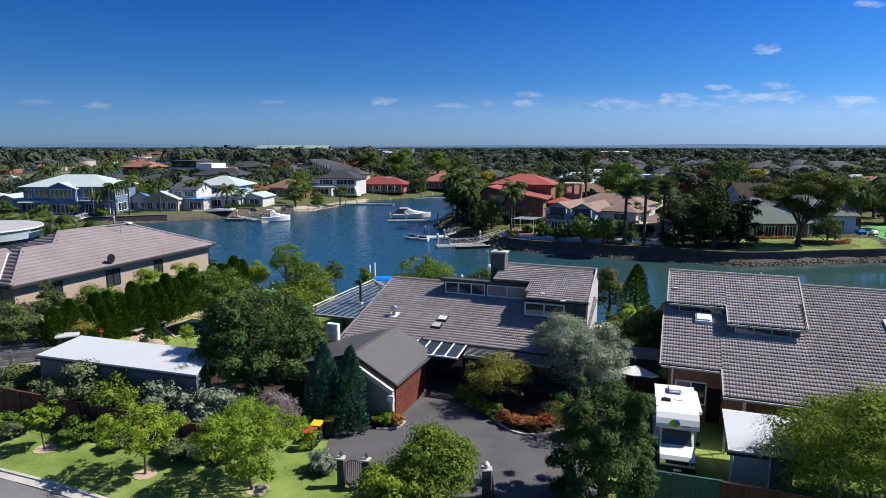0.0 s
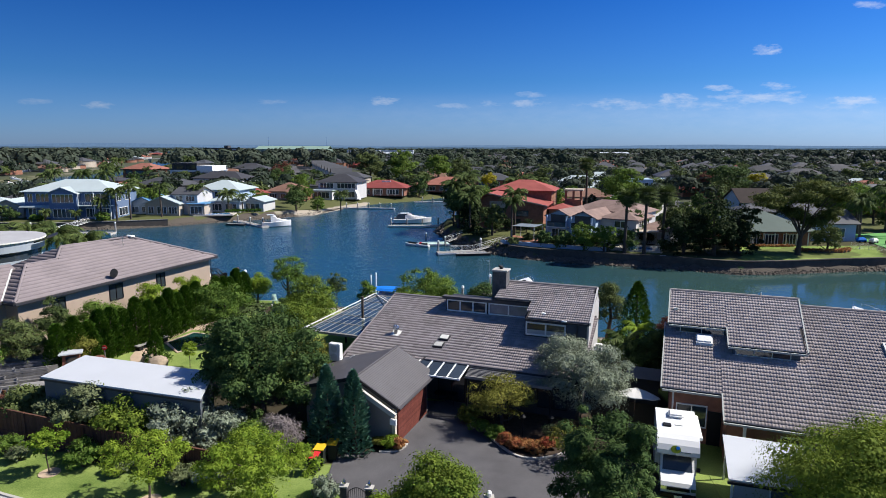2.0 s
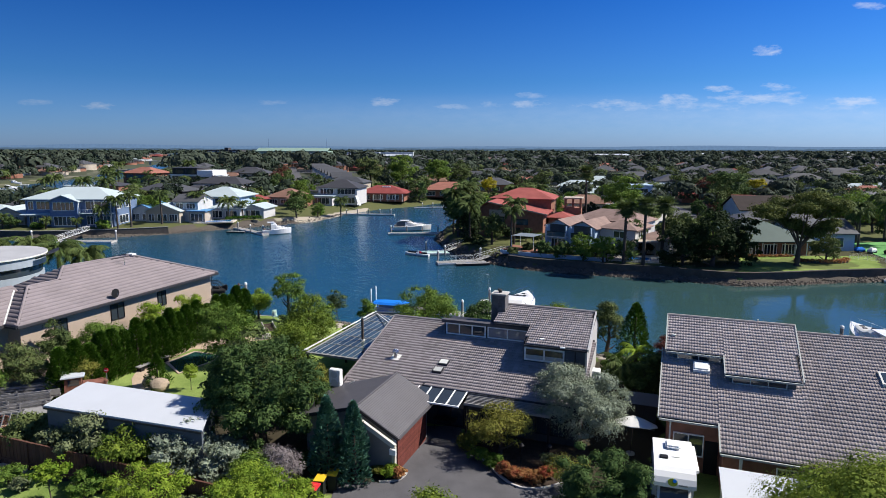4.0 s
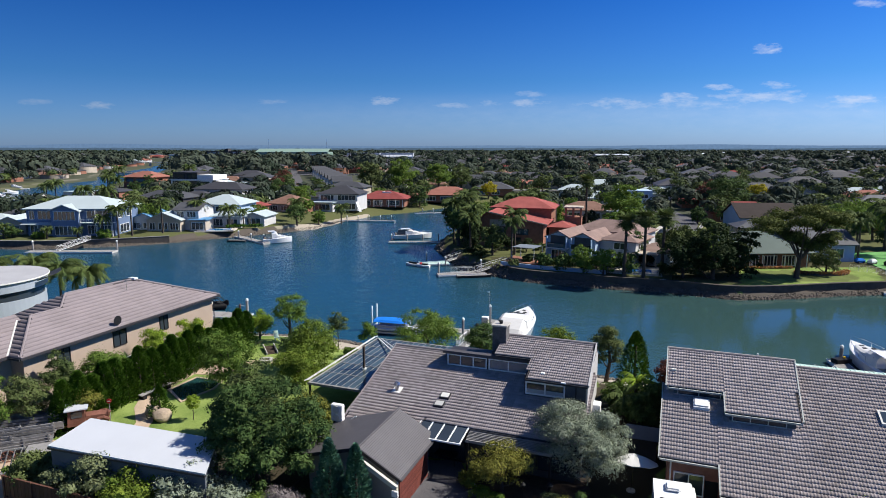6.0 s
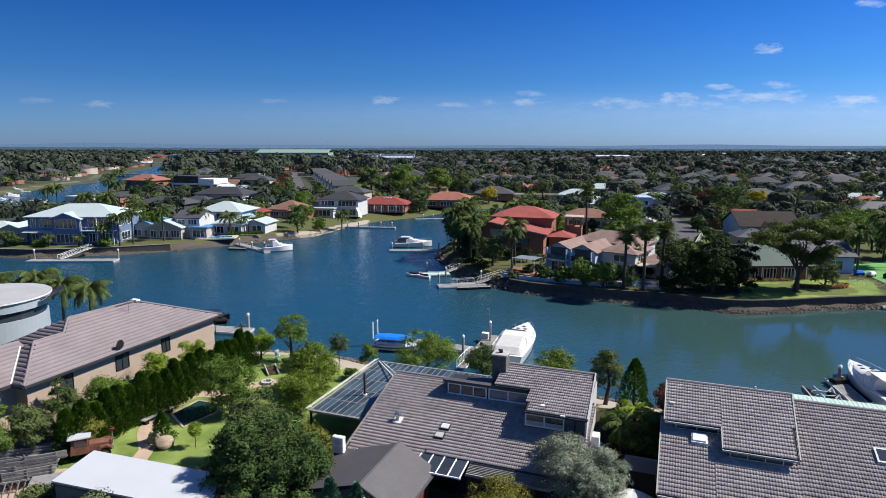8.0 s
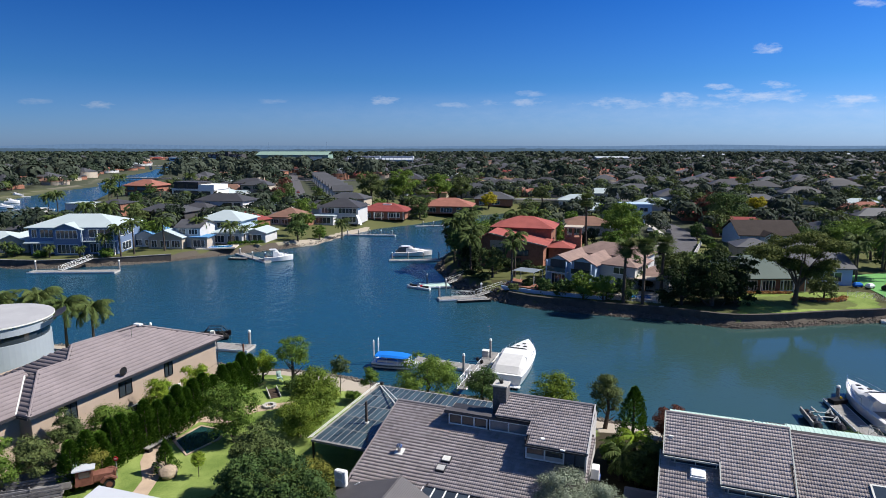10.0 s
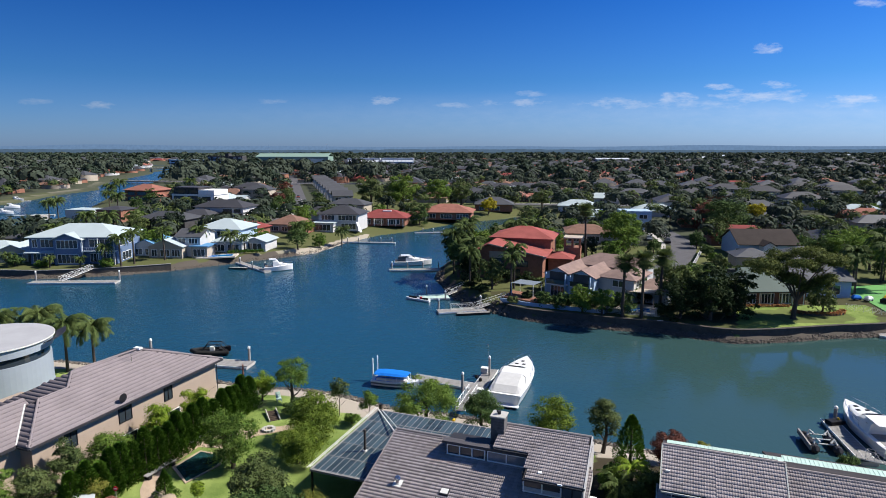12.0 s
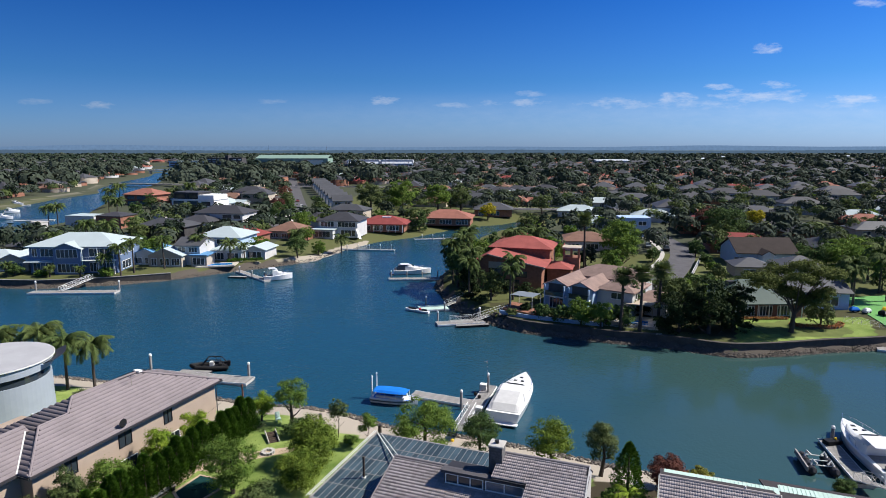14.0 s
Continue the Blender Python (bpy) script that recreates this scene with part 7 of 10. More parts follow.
def pontoon(label, p, q, w, deck="grey_timber", boards=True, side="white", z=WATER_Z):
    p, q = Vector(p), Vector(q)
    L, ang = (q - p).length, math.degrees(math.atan2(q.y - p.y, q.x - p.x))
    d = thing("pontoon", label, "pontoon", (p.x, p.y, z), ang)
    part("float", box(0, L, -w / 2, w / 2, -0.25, 0.42), "concrete" if side == "white" else "dark", d)
    part("fender", box(-0.06, L + 0.06, -w / 2 - 0.07, -w / 2 - 0.003, 0.2, 0.45), side, d)
    part("fender", box(-0.06, L + 0.06, w / 2 + 0.003, w / 2 + 0.07, 0.2, 0.45), side, d)
    if boards:
        n = int(L / 0.3)
        proto = part("deck_board", box(0.01, L / n - 0.015, -w / 2, w / 2, 0.425, 0.46), deck, d)
        for k in range(1, n):
            o = new("deck_board", proto.data)
            o.parent, o.location = d, (k * L / n, 0, 0)
    return d


def gangway(label, p, q, w=1.1, mat="white"):
    p, q = Vector(p), Vector(q)
    g = thing("gangway", label, "gangway", p)
    s = (q - p).cross(Vector((0, 0, 1))).normalized() * w / 2
    part("deck", beam(p * 0, q - p, w, 0.06), "grey_timber", g)
    for k in (-1, 1):
        a, b = s * k, q - p + s * k
        up = Vector((0, 0, 1.0))
        part("handrail", tube([a + up, b + up], 0.035, 6), mat, g)
        part("stringer", tube([a, b], 0.05, 6), mat, g)
        n = max(3, int((q - p).length / 1.1))
        for i in range(n + 1):
            c = a.lerp(b, i / n)
            part("post", tube([c, c + up], 0.025, 6), mat, g)
            if i < n:
                part("brace", tube([c + up * (i % 2), a.lerp(b, (i + 1) / n) + up * ((i + 1) % 2)], 0.02, 5), mat, g)
    return g


# near side
cruiser("large white motor cruiser with a cream cockpit cover", 10.1, 81.6, 20, 14.0, 4.8, 1.6)
pontoon("narrow timber pontoon walkway behind the house", (-4.2, 84.3), (4.6, 80.6), 1.9)
pontoon("timber pontoon finger beside the white cruiser", (3.6, 76.4), (7.2, 87.2), 1.8)
gangway("white steel gangway from the beach to the pontoon", (2.0, 68.0, -0.9), (4.0, 78.6, -2.9), mat="white")
pile(6.6, 84.6, -0.4)
pile(2.6, 79.6, -0.9)
flag = thing("flag_mast", "thin mast with a small pennant on the pontoon", "mast", (6.4, 83.4, WATER_Z + 0.46))
part("mast", tube([(0, 0, 0), (0, 0, 5.2)], 0.03, 6), "steel", flag)
part("pennant", loft([[(0, 0, 5.1), (-0.45, 0.05, 5.05), (0, 0, 4.9)], [(0, 0.02, 5.1), (-0.45, 0.07, 5.05), (0, 0.02, 4.9)]]), "white", flag)
for i, (x, y, s) in enumerate(((6.0, 85.6, 0.5), (4.9, 77.6, 0.4))):
    dk = thing("dock_box", "pale moulded dock locker on the pontoon", "locker", (x, y, WATER_Z + 0.46), -18, "dock lockers")
    part("case", box(-s, s, -0.4, 0.4, 0, 0.75, bevel=0.06), "canopy_cover", dk)
    part("lid", box(-s - 0.03, s + 0.03, -0.43, 0.43, 0.753, 0.85, bevel=0.03), "white", dk)
for i, (x, y) in enumerate(((4.7, 83.4), (5.2, 82.3))):
    f = thing("fender_ball", "black rubber fender on the pontoon edge", "fender", (x, y, WATER_Z + 0.46), group="fenders")
    part("ball", tube([(0, 0, 0), (0, 0, 0.15), (0, 0, 0.4), (0, 0, 0.55)], [0.1, 0.24, 0.24, 0.06], 12), "rubber", f)
by = thing("buoy", "small orange buoy on the beach", "buoy", (1.2, 67.8, ground_z(1.2, 67.8)))
part("ball", tube([(0, 0, 0), (0, 0, 0.12), (0, 0, 0.3), (0, 0, 0.42)], [0.08, 0.22, 0.22, 0.06], 12), "yellow_plastic", by)
# boat with the blue canopy
bb = thing("picnic_boat", "pale hire boat under a bright blue canopy", "boat", (-6.6, 81.9, WATER_Z), 75 + 180)
part("hull", loft(hull_rings(6.8, 2.4, 0.8, 0.3)), "gel", bb)
part("hull_band", loft([[(s * 1.01, p[1], p[2] * 0.55), (s * 1.01, p[1], p[2] * 0.8), (s * 0.98, p[1], p[2] * 0.7)] for q in hull_rings(6.8, 2.4, 0.8, 0.3)[:-1] for p in [q[4]] for s in [p[0]]]), "slate_wall", bb)
part("floor", box(-0.95, 0.95, -3.0, 2.2, 0.84, 0.88), "blue_canvas", bb)
part("canopy", loft([[(-w, yy, 1.75), (-w * 0.7, yy, z), (0, yy, z + 0.06), (w * 0.7, yy, z), (w, yy, 1.75), (w * 0.7, yy, z - 0.07), (-w * 0.7, yy, z - 0.07)] for yy, w, z in ((-2.9, 1.05, 1.92), (-1.5, 1.2, 2.0), (0.5, 1.2, 2.0), (1.9, 1.0, 1.9))]), "blue_canvas", bb, "bright blue canvas canopy")
for s in (-1, 1):
    for yy in (-2.8, -1.2, 0.4, 1.8):
        part("canopy_post", tube([(s * 0.98, yy, 0.82), (s * 0.98, yy, 1.78)], 0.025, 6), "white", bb)
    part("bench", box(s * 0.72 - 0.2, s * 0.72 + 0.2, -2.6, 1.6, 0.88, 1.2, bevel=0.03), "canopy_cover", bb)
pile(-10.0, 83.4, -0.3, 0.1, "white steel mooring post", "white posts")
pile(-9.4, 84.0, -0.1, 0.1, "white steel mooring post", "white posts")
# left jetty with the dark tender
pontoon("broad timber jetty pontoon off the long house", (-46.5, 92.4), (-29.2, 89.2), 2.7)
pile(-29.9, 90.9, -1.1, 0.2)
pile(-46.6, 94.2, -0.9, 0.2)
rb = thing("inflatable_boat", "dark rigid inflatable boat with a roll frame", "boat", (-37.4, 95.0, WATER_Z), 100)
part("tube_hull", tube([(-1.1, -2.9, 0.5), (-1.15, 0, 0.55), (-0.8, 2.0, 0.65), (0, 2.9, 0.8), (0.8, 2.0, 0.65), (1.15, 0, 0.55), (1.1, -2.9, 0.5)], 0.34, 10), "rubber", rb)
part("hull", loft(hull_rings(5.4, 1.9, 0.45, 0.3)), "dark", rb)
for sx in (-0.85, 0.85):
    part("roll_frame", tube([(sx, -2.5, 0.7), (sx, -1.7, 1.75), (sx, 0.3, 1.85), (sx, 1.3, 0.75)], 0.08, 8), "dark", rb)
    part("brace", tube([(sx, -1.2, 0.7), (sx, -0.6, 1.8)], 0.05, 8), "dark", rb)
for yy, zz in ((-1.7, 1.75), (0.3, 1.85)):
    part("crossbar", tube([(-0.85, yy, zz), (0.85, yy, zz)], 0.07, 8), "dark", rb)
part("seat", box(-0.5, 0.5, -1.9, -1.3, 0.5, 0.95, bevel=0.05), "rubber", rb)
part("console", box(-0.35, 0.35, -0.6, 0.1, 0.5, 1.3, bevel=0.05), "gutter", rb)
part("outboard", box(-0.25, 0.25, -3.1, -2.6, 0.4, 1.3, bevel=0.08), "dark", rb)
pontoon("narrow grey finger beside the inflatable boat", (-41.5, 93.2), (-36.5, 92.6), 1.0, side="dark")
# right jetty with a cruiser and a jet-ski cradle
cruiser("white sports cruiser with blue hull glazing", 49.4, 66.7, 7, 12.8, 4.2, 1.4, cover=False, stripe="blue_canvas")
pontoon("timber pontoon beside the sports cruiser", (46.6, 70.2), (44.6, 60.0), 1.7)
pile(47.3, 70.2, -1.6, 0.2)
cd = thing("boat_cradle", "floating cradle with dark grey air tanks", "boat cradle", (42.1, 64.3, WATER_Z), -13)
for x in (-1.15, 1.15):
    part("tank", tube([(x, -2.1, 0.3), (x, -1.85, 0.42), (x, 1.85, 0.42), (x, 2.1, 0.3)], [0.16, 0.46, 0.46, 0.16], 12), "fascia", cd)
    part("roller_arm", tube([(x, 0.9, 0.8), (x * 0.8, 1.2, 1.35), (x * 0.45, 0.9, 1.0)], 0.12, 8), "gutter", cd)
    part("roller_arm", tube([(x, -1.2, 0.8), (x * 0.8, -0.9, 1.35), (x * 0.45, -1.2, 1.0)], 0.12, 8), "gutter", cd)
    for y in (-1.1, 0.1, 1.3):
        part("strap", tube([(x, y - 0.15, 0.42), (x, y + 0.15, 0.42)], 0.49, 12), "rubber", cd)
for y in (-1.1, 0.1, 1.3):
    part("crossbar", tube([(-1.3, y, 0.8), (1.3, y, 0.8)], 0.07, 8), "gutter", cd)
part("rail", box(-1.8, -1.62, -2.0, 2.2, 0.4, 0.95), "grey_timber", cd)
gangway("pale steel gangway to the sports cruiser", (45.0, 55.5, -1.2), (44.2, 60.8, -2.9), mat="gutter")
dk = thing("dock_box", "dark locker with a yellow lamp on the pontoon", "locker", (46.6, 69.0, WATER_Z + 0.46), -78)
part("case", box(-0.5, 0.5, -1.0, 1.0, 0, 0.5, bevel=0.04), "dark", dk)
part("lamp", tube([(0, 0.4, 0.5), (0, 0.4, 0.7)], 0.14, 10), "yellow_plastic", dk)
# far left bank
pontoon("long white-edged pontoon before the blue house", (-100.5, 146.3), (-79.8, 147.2), 2.8)
gangway("white truss gangway up to the blue house", (-93.5, 146.9, -2.9), (-90.0, 154.5, -1.3))
pile(-100.3, 148.2, -1.0, 0.2)
pile(-80.2, 149.1, -1.0, 0.2)
pontoon("timber jetty running out from the lawn", (-58.5, 172.5), (-46.5, 159.6), 1.8)
for x, y in ((-57, 169.4), (-51.8, 163.8), (-48.0, 162.4)):
    pile(x, y, -1.4, 0.18)
cruiser("white flybridge boat at the far jetty", -44.4, 162.6, 70, 7.6, 2.9, 1.25, cover=False, tall=1.7)
pontoon("low dark work float beside the jetty", (-58.4, 164.8), (-53.5, 164.2), 1.2, side="dark")
pontoon("timber jetty with white piles in the cove", (-35.5, 210.5), (-16.6, 208.3), 1.6)
for k in range(5):
    pile(-33 + 3.8 * k, 209.0, -1.6, 0.16)
pontoon("timber jetty across the head of the cove", (-11, 233), (5, 236), 1.6)
for k in range(4):
    pile(-8 + 4.0 * k, 233.2, -1.6, 0.16)
# off the point
cruiser("white sports cruiser with a dark folded canopy", -8.6, 170.4, 84, 10.6, 3.5, 1.2, cover=False)
bimini = thing("boat_canopy", "dark blue folded canopy on a cruiser", "canopy", (-11.6, 170.2, WATER_Z + 1.2), 0)
part("cover", loft([[(-1.4, yy, 0.1), (-1.0, yy, 1.4), (1.4, yy, 1.6), (1.9, yy, 0.2)] for yy in (-1.3, 1.3)]), "slate_wall", bimini)
pontoon("dark timber pontoon under the sports cruiser", (-14.6, 161.8), (-0.5, 162.4), 2.2)
for k in range(4):
    pile(-14 + 4.2 * k, 163.6, -1.5, 0.17)
pontoon("pale blue pontoon for jet skis", (-5.2, 131.4), (1.0, 132.6), 3.6, deck="pale_green")
gangway("low gangway from the point to the jet-ski float", (0.8, 133.2, -2.9), (6.6, 139.5, -1.7), mat="gutter")
pile(-3.8, 134.6, -1.4, 0.17)
pile(0.4, 130.2, -1.6, 0.17)
for i, (x, y) in enumerate(((-4.4, 129.0), (-6.8, 130.6))):
    js = thing("jet_ski", "white jet ski moored to a float" if i else "red and white jet ski moored to a float", "jet ski", (x, y, WATER_Z), 70, "jet skis")
    part("hull", loft(hull_rings(3.0, 1.1, 0.45, 0.5)), "gel", js)
    part("seat", box(-0.2, 0.2, -1.1, 0.3, 0.45, 0.85, bevel=0.06), "dark", js)
    part("console", box(-0.22, 0.22, 0.3, 0.7, 0.5, 1.0, bevel=0.05), "red_plastic" if not i else "dark", js)
pontoon("grey timber pontoon with tyres at the point", (-1.2, 119.6), (8.3, 121.6), 2.4)
pontoon("low black pipe float beside the pontoon", (2.6, 118.0), (9.2, 119.2), 1.0, side="dark")
gangway("aluminium truss gangway up to the point", (6.5, 121.6, -2.9), (13.2, 124.6, -1.45), 1.3, mat="gutter")
gangway("aluminium truss handrail on the pontoon", (1.5, 121.0, -2.95), (6.0, 121.9, -2.95), 1.0, mat="gutter")
pile(-1.0, 121.3, -1.2, 0.2)
pile(7.6, 123.4, -1.0, 0.2)
pontoon("timber landing at the end of the lawn", (76.5, 104.5), (84.0, 101.0), 2.0)
# river boats
for i, (x, y, a, L) in enumerate(((-258, 372, 100, 9), (-215, 300, 80, 8), (-232, 330, 60, 7))):
    cruiser("white motor boat moored on the river", x, y, a, L, 3.0, 1.2, cover=False, group="river boats")
for x, y, x2, y2 in ((-262, 366, -250, 372), (-205, 292, -188, 296), (-300, 560, -288, 556), (-214, 276, -196, 268)):
    pontoon("low timber pontoon on the river bank", (x, y), (x2, y2), 2.0, boards=False)

# ---- houses across the water ----
M["sail_cloth"] = material("grey-blue shade cloth", (0.17, 0.20, 0.235), 0.8, var=0.08)
M["roof_white"] = material("pale mint steel roof", (0.38, 0.44, 0.45), 0.8, var=0.06, scale=0.3, bump=0.05)
M["roof_red"] = material("coral red tile", (0.29, 0.082, 0.07), 0.88, var=0.2, scale=0.4)
M["roof_maroon"] = material("maroon tile", (0.22, 0.055, 0.05), 0.88, var=0.2, scale=0.4)
M["roof_orange"] = material("terracotta tile", (0.27, 0.115, 0.085), 0.88, var=0.2, scale=0.4)
M["roof_pink"] = material("weathered pink-brown tile", (0.235, 0.165, 0.142), 0.88, var=0.25, scale=0.5)
M["roof_brown"] = material("brown tile", (0.20, 0.115, 0.085), 0.88, var=0.22, scale=0.4)
M["roof_dark"] = material("charcoal tile", (0.047, 0.046, 0.05), 0.6, spec=0.4, var=0.2, scale=0.4, spread=0.5)
M["roof_grey"] = material("grey tile", (0.068, 0.069, 0.074), 0.6, spec=0.4, var=0.2, scale=0.4, spread=0.4)
M["roof_umber"] = material("dark umber tile", (0.04, 0.031, 0.028), 0.85, spec=0.15, var=0.2, scale=0.4)
M["roof_green"] = material("dark green steel roof", (0.045, 0.075, 0.06), 0.6, spec=0.4, var=0.12)
M["roof_blue"] = material("blue steel roof", (0.10, 0.24, 0.42), 0.88, var=0.12)
M["wall_blue"] = material("blue weatherboard", (0.13, 0.185, 0.29), 0.7, var=0.08, scale=0.4)
M["wall_pale"] = material("pale grey-white render", (0.50, 0.50, 0.50), 0.8, var=0.08, scale=0.4)
M["wall_cream"] = material("cream brick", (0.42, 0.36, 0.29), 0.85, var=0.12, scale=0.5)
M["wall_sky"] = material("sky-blue weatherboard", (0.36, 0.47, 0.60), 0.7, var=0.08, scale=0.4)
M["hangar"] = material("pale green hangar sheet", (0.20, 0.29, 0.24), 0.7, var=0.06, scale=0.02)
GZ = -1.3


def hip(x0, x1, y0, y1, z, pitch, over=0.5, bm=None):
    """A hipped roof with depth at its eaves; the ridge runs along the longer side."""
    x0, x1, y0, y1 = x0 - over, x1 + over, y0 - over, y1 + over
    w, d = x1 - x0, y1 - y0
    r = min(w, d) / 2
    h = r * math.tan(radians(pitch))
    bm = bm or bmesh.new()
    e = [(x0, y0), (x1, y0), (x1, y1), (x0, y1)]
    a = [bm.verts.new((*p, z - 0.18)) for p in e]
    b = [bm.verts.new((*p, z)) for p in e]
    if w > d:
        r1, r2 = bm.verts.new((x0 + r, y0 + r, z + h)), bm.verts.new((x1 - r - 1e-3, y0 + r, z + h))
        tops = [(b[0], b[1], r2, r1), (b[1], b[2], r2), (b[2], b[3], r1, r2), (b[3], b[0], r1)]
    else:
        r1, r2 = bm.verts.new((x0 + r, y0 + r, z + h)), bm.verts.new((x0 + r, y1 - r + 1e-3, z + h))
        tops = [(b[0], b[1], r1), (b[1], b[2], r2, r1), (b[2], b[3], r2), (b[3], b[0], r1, r2)]
    bm.faces.new(a[::-1])
    for i in range(4):
        j = (i + 1) % 4
        bm.faces.new((a[i], a[j], b[j], b[i]))
    for f in tops:
        bm.faces.new(f)
    return bm


def gable(x0, x1, y0, y1, z, pitch, over=0.4, along="y", bm=None):
    """A gabled roof, its ridge along y or x."""
    t = math.tan(radians(pitch))
    if along == "y":
        m, h = (x0 + x1) / 2, (x1 - x0) / 2 * t
        ring = [(x0 - over, z - over * t), (m, z + h), (x1 + over, z - over * t), (x1 + over, z - over * t - 0.18), (m, z + h - 0.2), (x0 - over, z - over * t - 0.18)]
        return loft([[(p[0], yy, p[1]) for p in ring] for yy in (y0 - over, y1 + over)], bm)
    m, h = (y0 + y1) / 2, (y1 - y0) / 2 * t
    ring = [(y0 - over, z - over * t), (m, z + h), (y1 + over, z - over * t), (y1 + over, z - over * t - 0.18), (m, z + h - 0.2), (y0 - over, z - over * t - 0.18)]
    return loft([[(xx, p[0], p[1]) for p in ring] for xx in (x0 - over, x1 + over)], bm)


def wing(host, x0, x1, y0, y1, z0, z1, wall, roof, kind="hip", pitch=22, over=0.5):
    w = part("wall", box(x0, x1, y0, y1, z0, z1 - 0.05), wall, host)
    if kind == "hip":
        part("roof", hip(x0, x1, y0, y1, z1, pitch, over), roof, host)
    elif kind == "flat":
        part("roof", box(x0 - over, x1 + over, y0 - over, y1 + over, z1, z1 + 0.25), roof, host)
    else:
        part("roof", gable(x0, x1, y0, y1, z1, pitch, over, kind), roof, host)
        t = math.tan(radians(pitch))
        if kind == "y":
            h = (x1 - x0) / 2 * t
            part("gable_wall", loft([[(x0, yy, z1 - 0.05), (x1, yy, z1 - 0.05), ((x0 + x1) / 2, yy, z1 + h - 0.3)] for yy in (y0, y1)]), wall, host)
        else:
            h = (y1 - y0) / 2 * t
            part("gable_wall", loft([[(xx, y0, z1 - 0.05), (xx, y1, z1 - 0.05), (xx, (y0 + y1) / 2, z1 + h - 0.3)] for xx in (x0, x1)]), wall, host)
    return w


def glazing(host, rows, face, at, mat="white"):
    """Windows on a face: rows of start, end, sill, head and panes."""
    axis, out = {"S": ("v", -1), "N": ("v", 1), "E": ("u", 1), "W": ("u", -1)}[face]
    for a0, a1, z0, z1, n in rows:
        window(host, a0, a1, z0, z1, at, axis=axis, panes=n, mat=mat, bar=0.1, depth=0.1, out=out)


# blue house
b = thing("house", "blue two-storey weatherboard house with a pale steel roof", "house", (-98, 161, GZ), 2)
wing(b, -11.5, 11.0, 0.0, 14, -0.3, 7.2, "wall_blue", "roof_white", pitch=20, over=0.8)
wing(b, -4.4, 2.6, -1.6, 5, -0.3, 7.0, "wall_blue", "roof_white", "y", 22, 0.7)
glazing(b, [(-10.8, -9.4, 4.4, 6.6, 2), (-8.6, -5.2, 4.4, 6.6, 3), (4.0, 9.6, 4.4, 6.6, 4), (-10.8, -8.8, 0.4, 2.8, 2), (-7.6, -5.2, 0.4, 2.8, 3), (4.0, 6.6, 0.4, 2.8, 3), (7.4, 10.2, 0.4, 2.8, 3)], "S", 0.0)
glazing(b, [(-3.6, 1.9, 4.3, 6.6, 5), (-3.6, 1.9, 0.4, 2.8, 5)], "S", -1.6)
glazing(b, [(2.0, 4.5, 4.4, 6.4, 2), (7, 10, 4.4, 6.4, 2), (3, 8, 0.4, 2.6, 3)], "E", 11.0)
bal = part("balcony", box(2.8, 11.4, -1.7, -0.05, 3.45, 3.62), "white", b, "white balcony deck")
for k in range(15):
    part("baluster", box(2.85 + 0.6 * k, 2.91 + 0.6 * k, -1.68, -1.62, 3.62, 4.5), "white", bal)
part("handrail", box(2.8, 11.4, -1.7, -1.6, 4.5, 4.58), "white", bal)
for x in (3.0, 7.0, 11.2):
    part("post", box(x - 0.08, x + 0.08, -1.68, -1.52, -0.1, 7.0), "white", bal)
part("verandah_roof", slab([(-12.4, -1.6, 3.2), (-4.5, -1.6, 3.2), (-4.5, 0, 3.6), (-12.4, 0, 3.6)], 0.12), "roof_white", b)
part("trim", box(-11.55, 11.05, -0.04, -0.004, 3.35, 3.6), "white", b)
b = thing("house", "low white-roofed house with several gables", "house", (-122, 165, GZ), 6)
wing(b, -7, 5, 0, 10, -0.3, 3.0, "wall_pale", "roof_white", pitch=20)
wing(b, 2, 10, -3, 8, -0.3, 3.2, "wall_cream", "roof_white", "y", 24)
wing(b, -14, -5, -2, 8, -0.3, 3.0, "wall_cream", "roof_grey", pitch=22)
glazing(b, [(-6, -2, 0.3, 2.3, 3), (-1, 2, 0.3, 2.3, 2)], "S", 0.0)
glazing(b, [(3.5, 8.5, 0.3, 2.4, 4)], "S", -3.0)
# beach house
b = thing("house", "pale beach house with a sloping blue roof", "house", (-79.5, 169.5, GZ), -3)
wing(b, -9.5, -1.0, 2.5, 13, -0.3, 3.0, "wall_pale", "roof_blue", "y", 24)
wing(b, -3.0, 6.5, 0, 11, -0.3, 3.4, "wall_cream", "roof_white", "y", 22)
wing(b, 3.5, 10.5, 3, 13, -0.3, 5.8, "wall_pale", "roof_grey", "x", 18)
wing(b, 8.5, 13.0, 1.5, 7, -0.3, 3.0, "wall_cream", "roof_blue", "flat", 10)
glazing(b, [(-2.2, -0.6, 0.4, 2.4, 2), (0.3, 3.0, 0.4, 2.4, 3), (3.6, 6.0, 0.4, 2.4, 3)], "S", 0.0)
glazing(b, [(-8.6, -6.2, 0.4, 2.2, 2), (-5.4, -3.4, 0.4, 2.2, 2)], "S", 2.5)
glazing(b, [(4.2, 6.4, 3.6, 5.2, 2), (7.2, 9.8, 3.6, 5.2, 3)], "S", 3.0)
glazing(b, [(9.0, 12.4, 0.3, 2.4, 3)], "S", 1.5)
lone("swimming_pool", prism([(-67.5, 170.0), (-60.2, 172.6), (-60.8, 175.2), (-68.2, 172.6)], -1.6, -1.18), "pool_water", "bright blue swimming pool on the lawn", "pool", "structure")
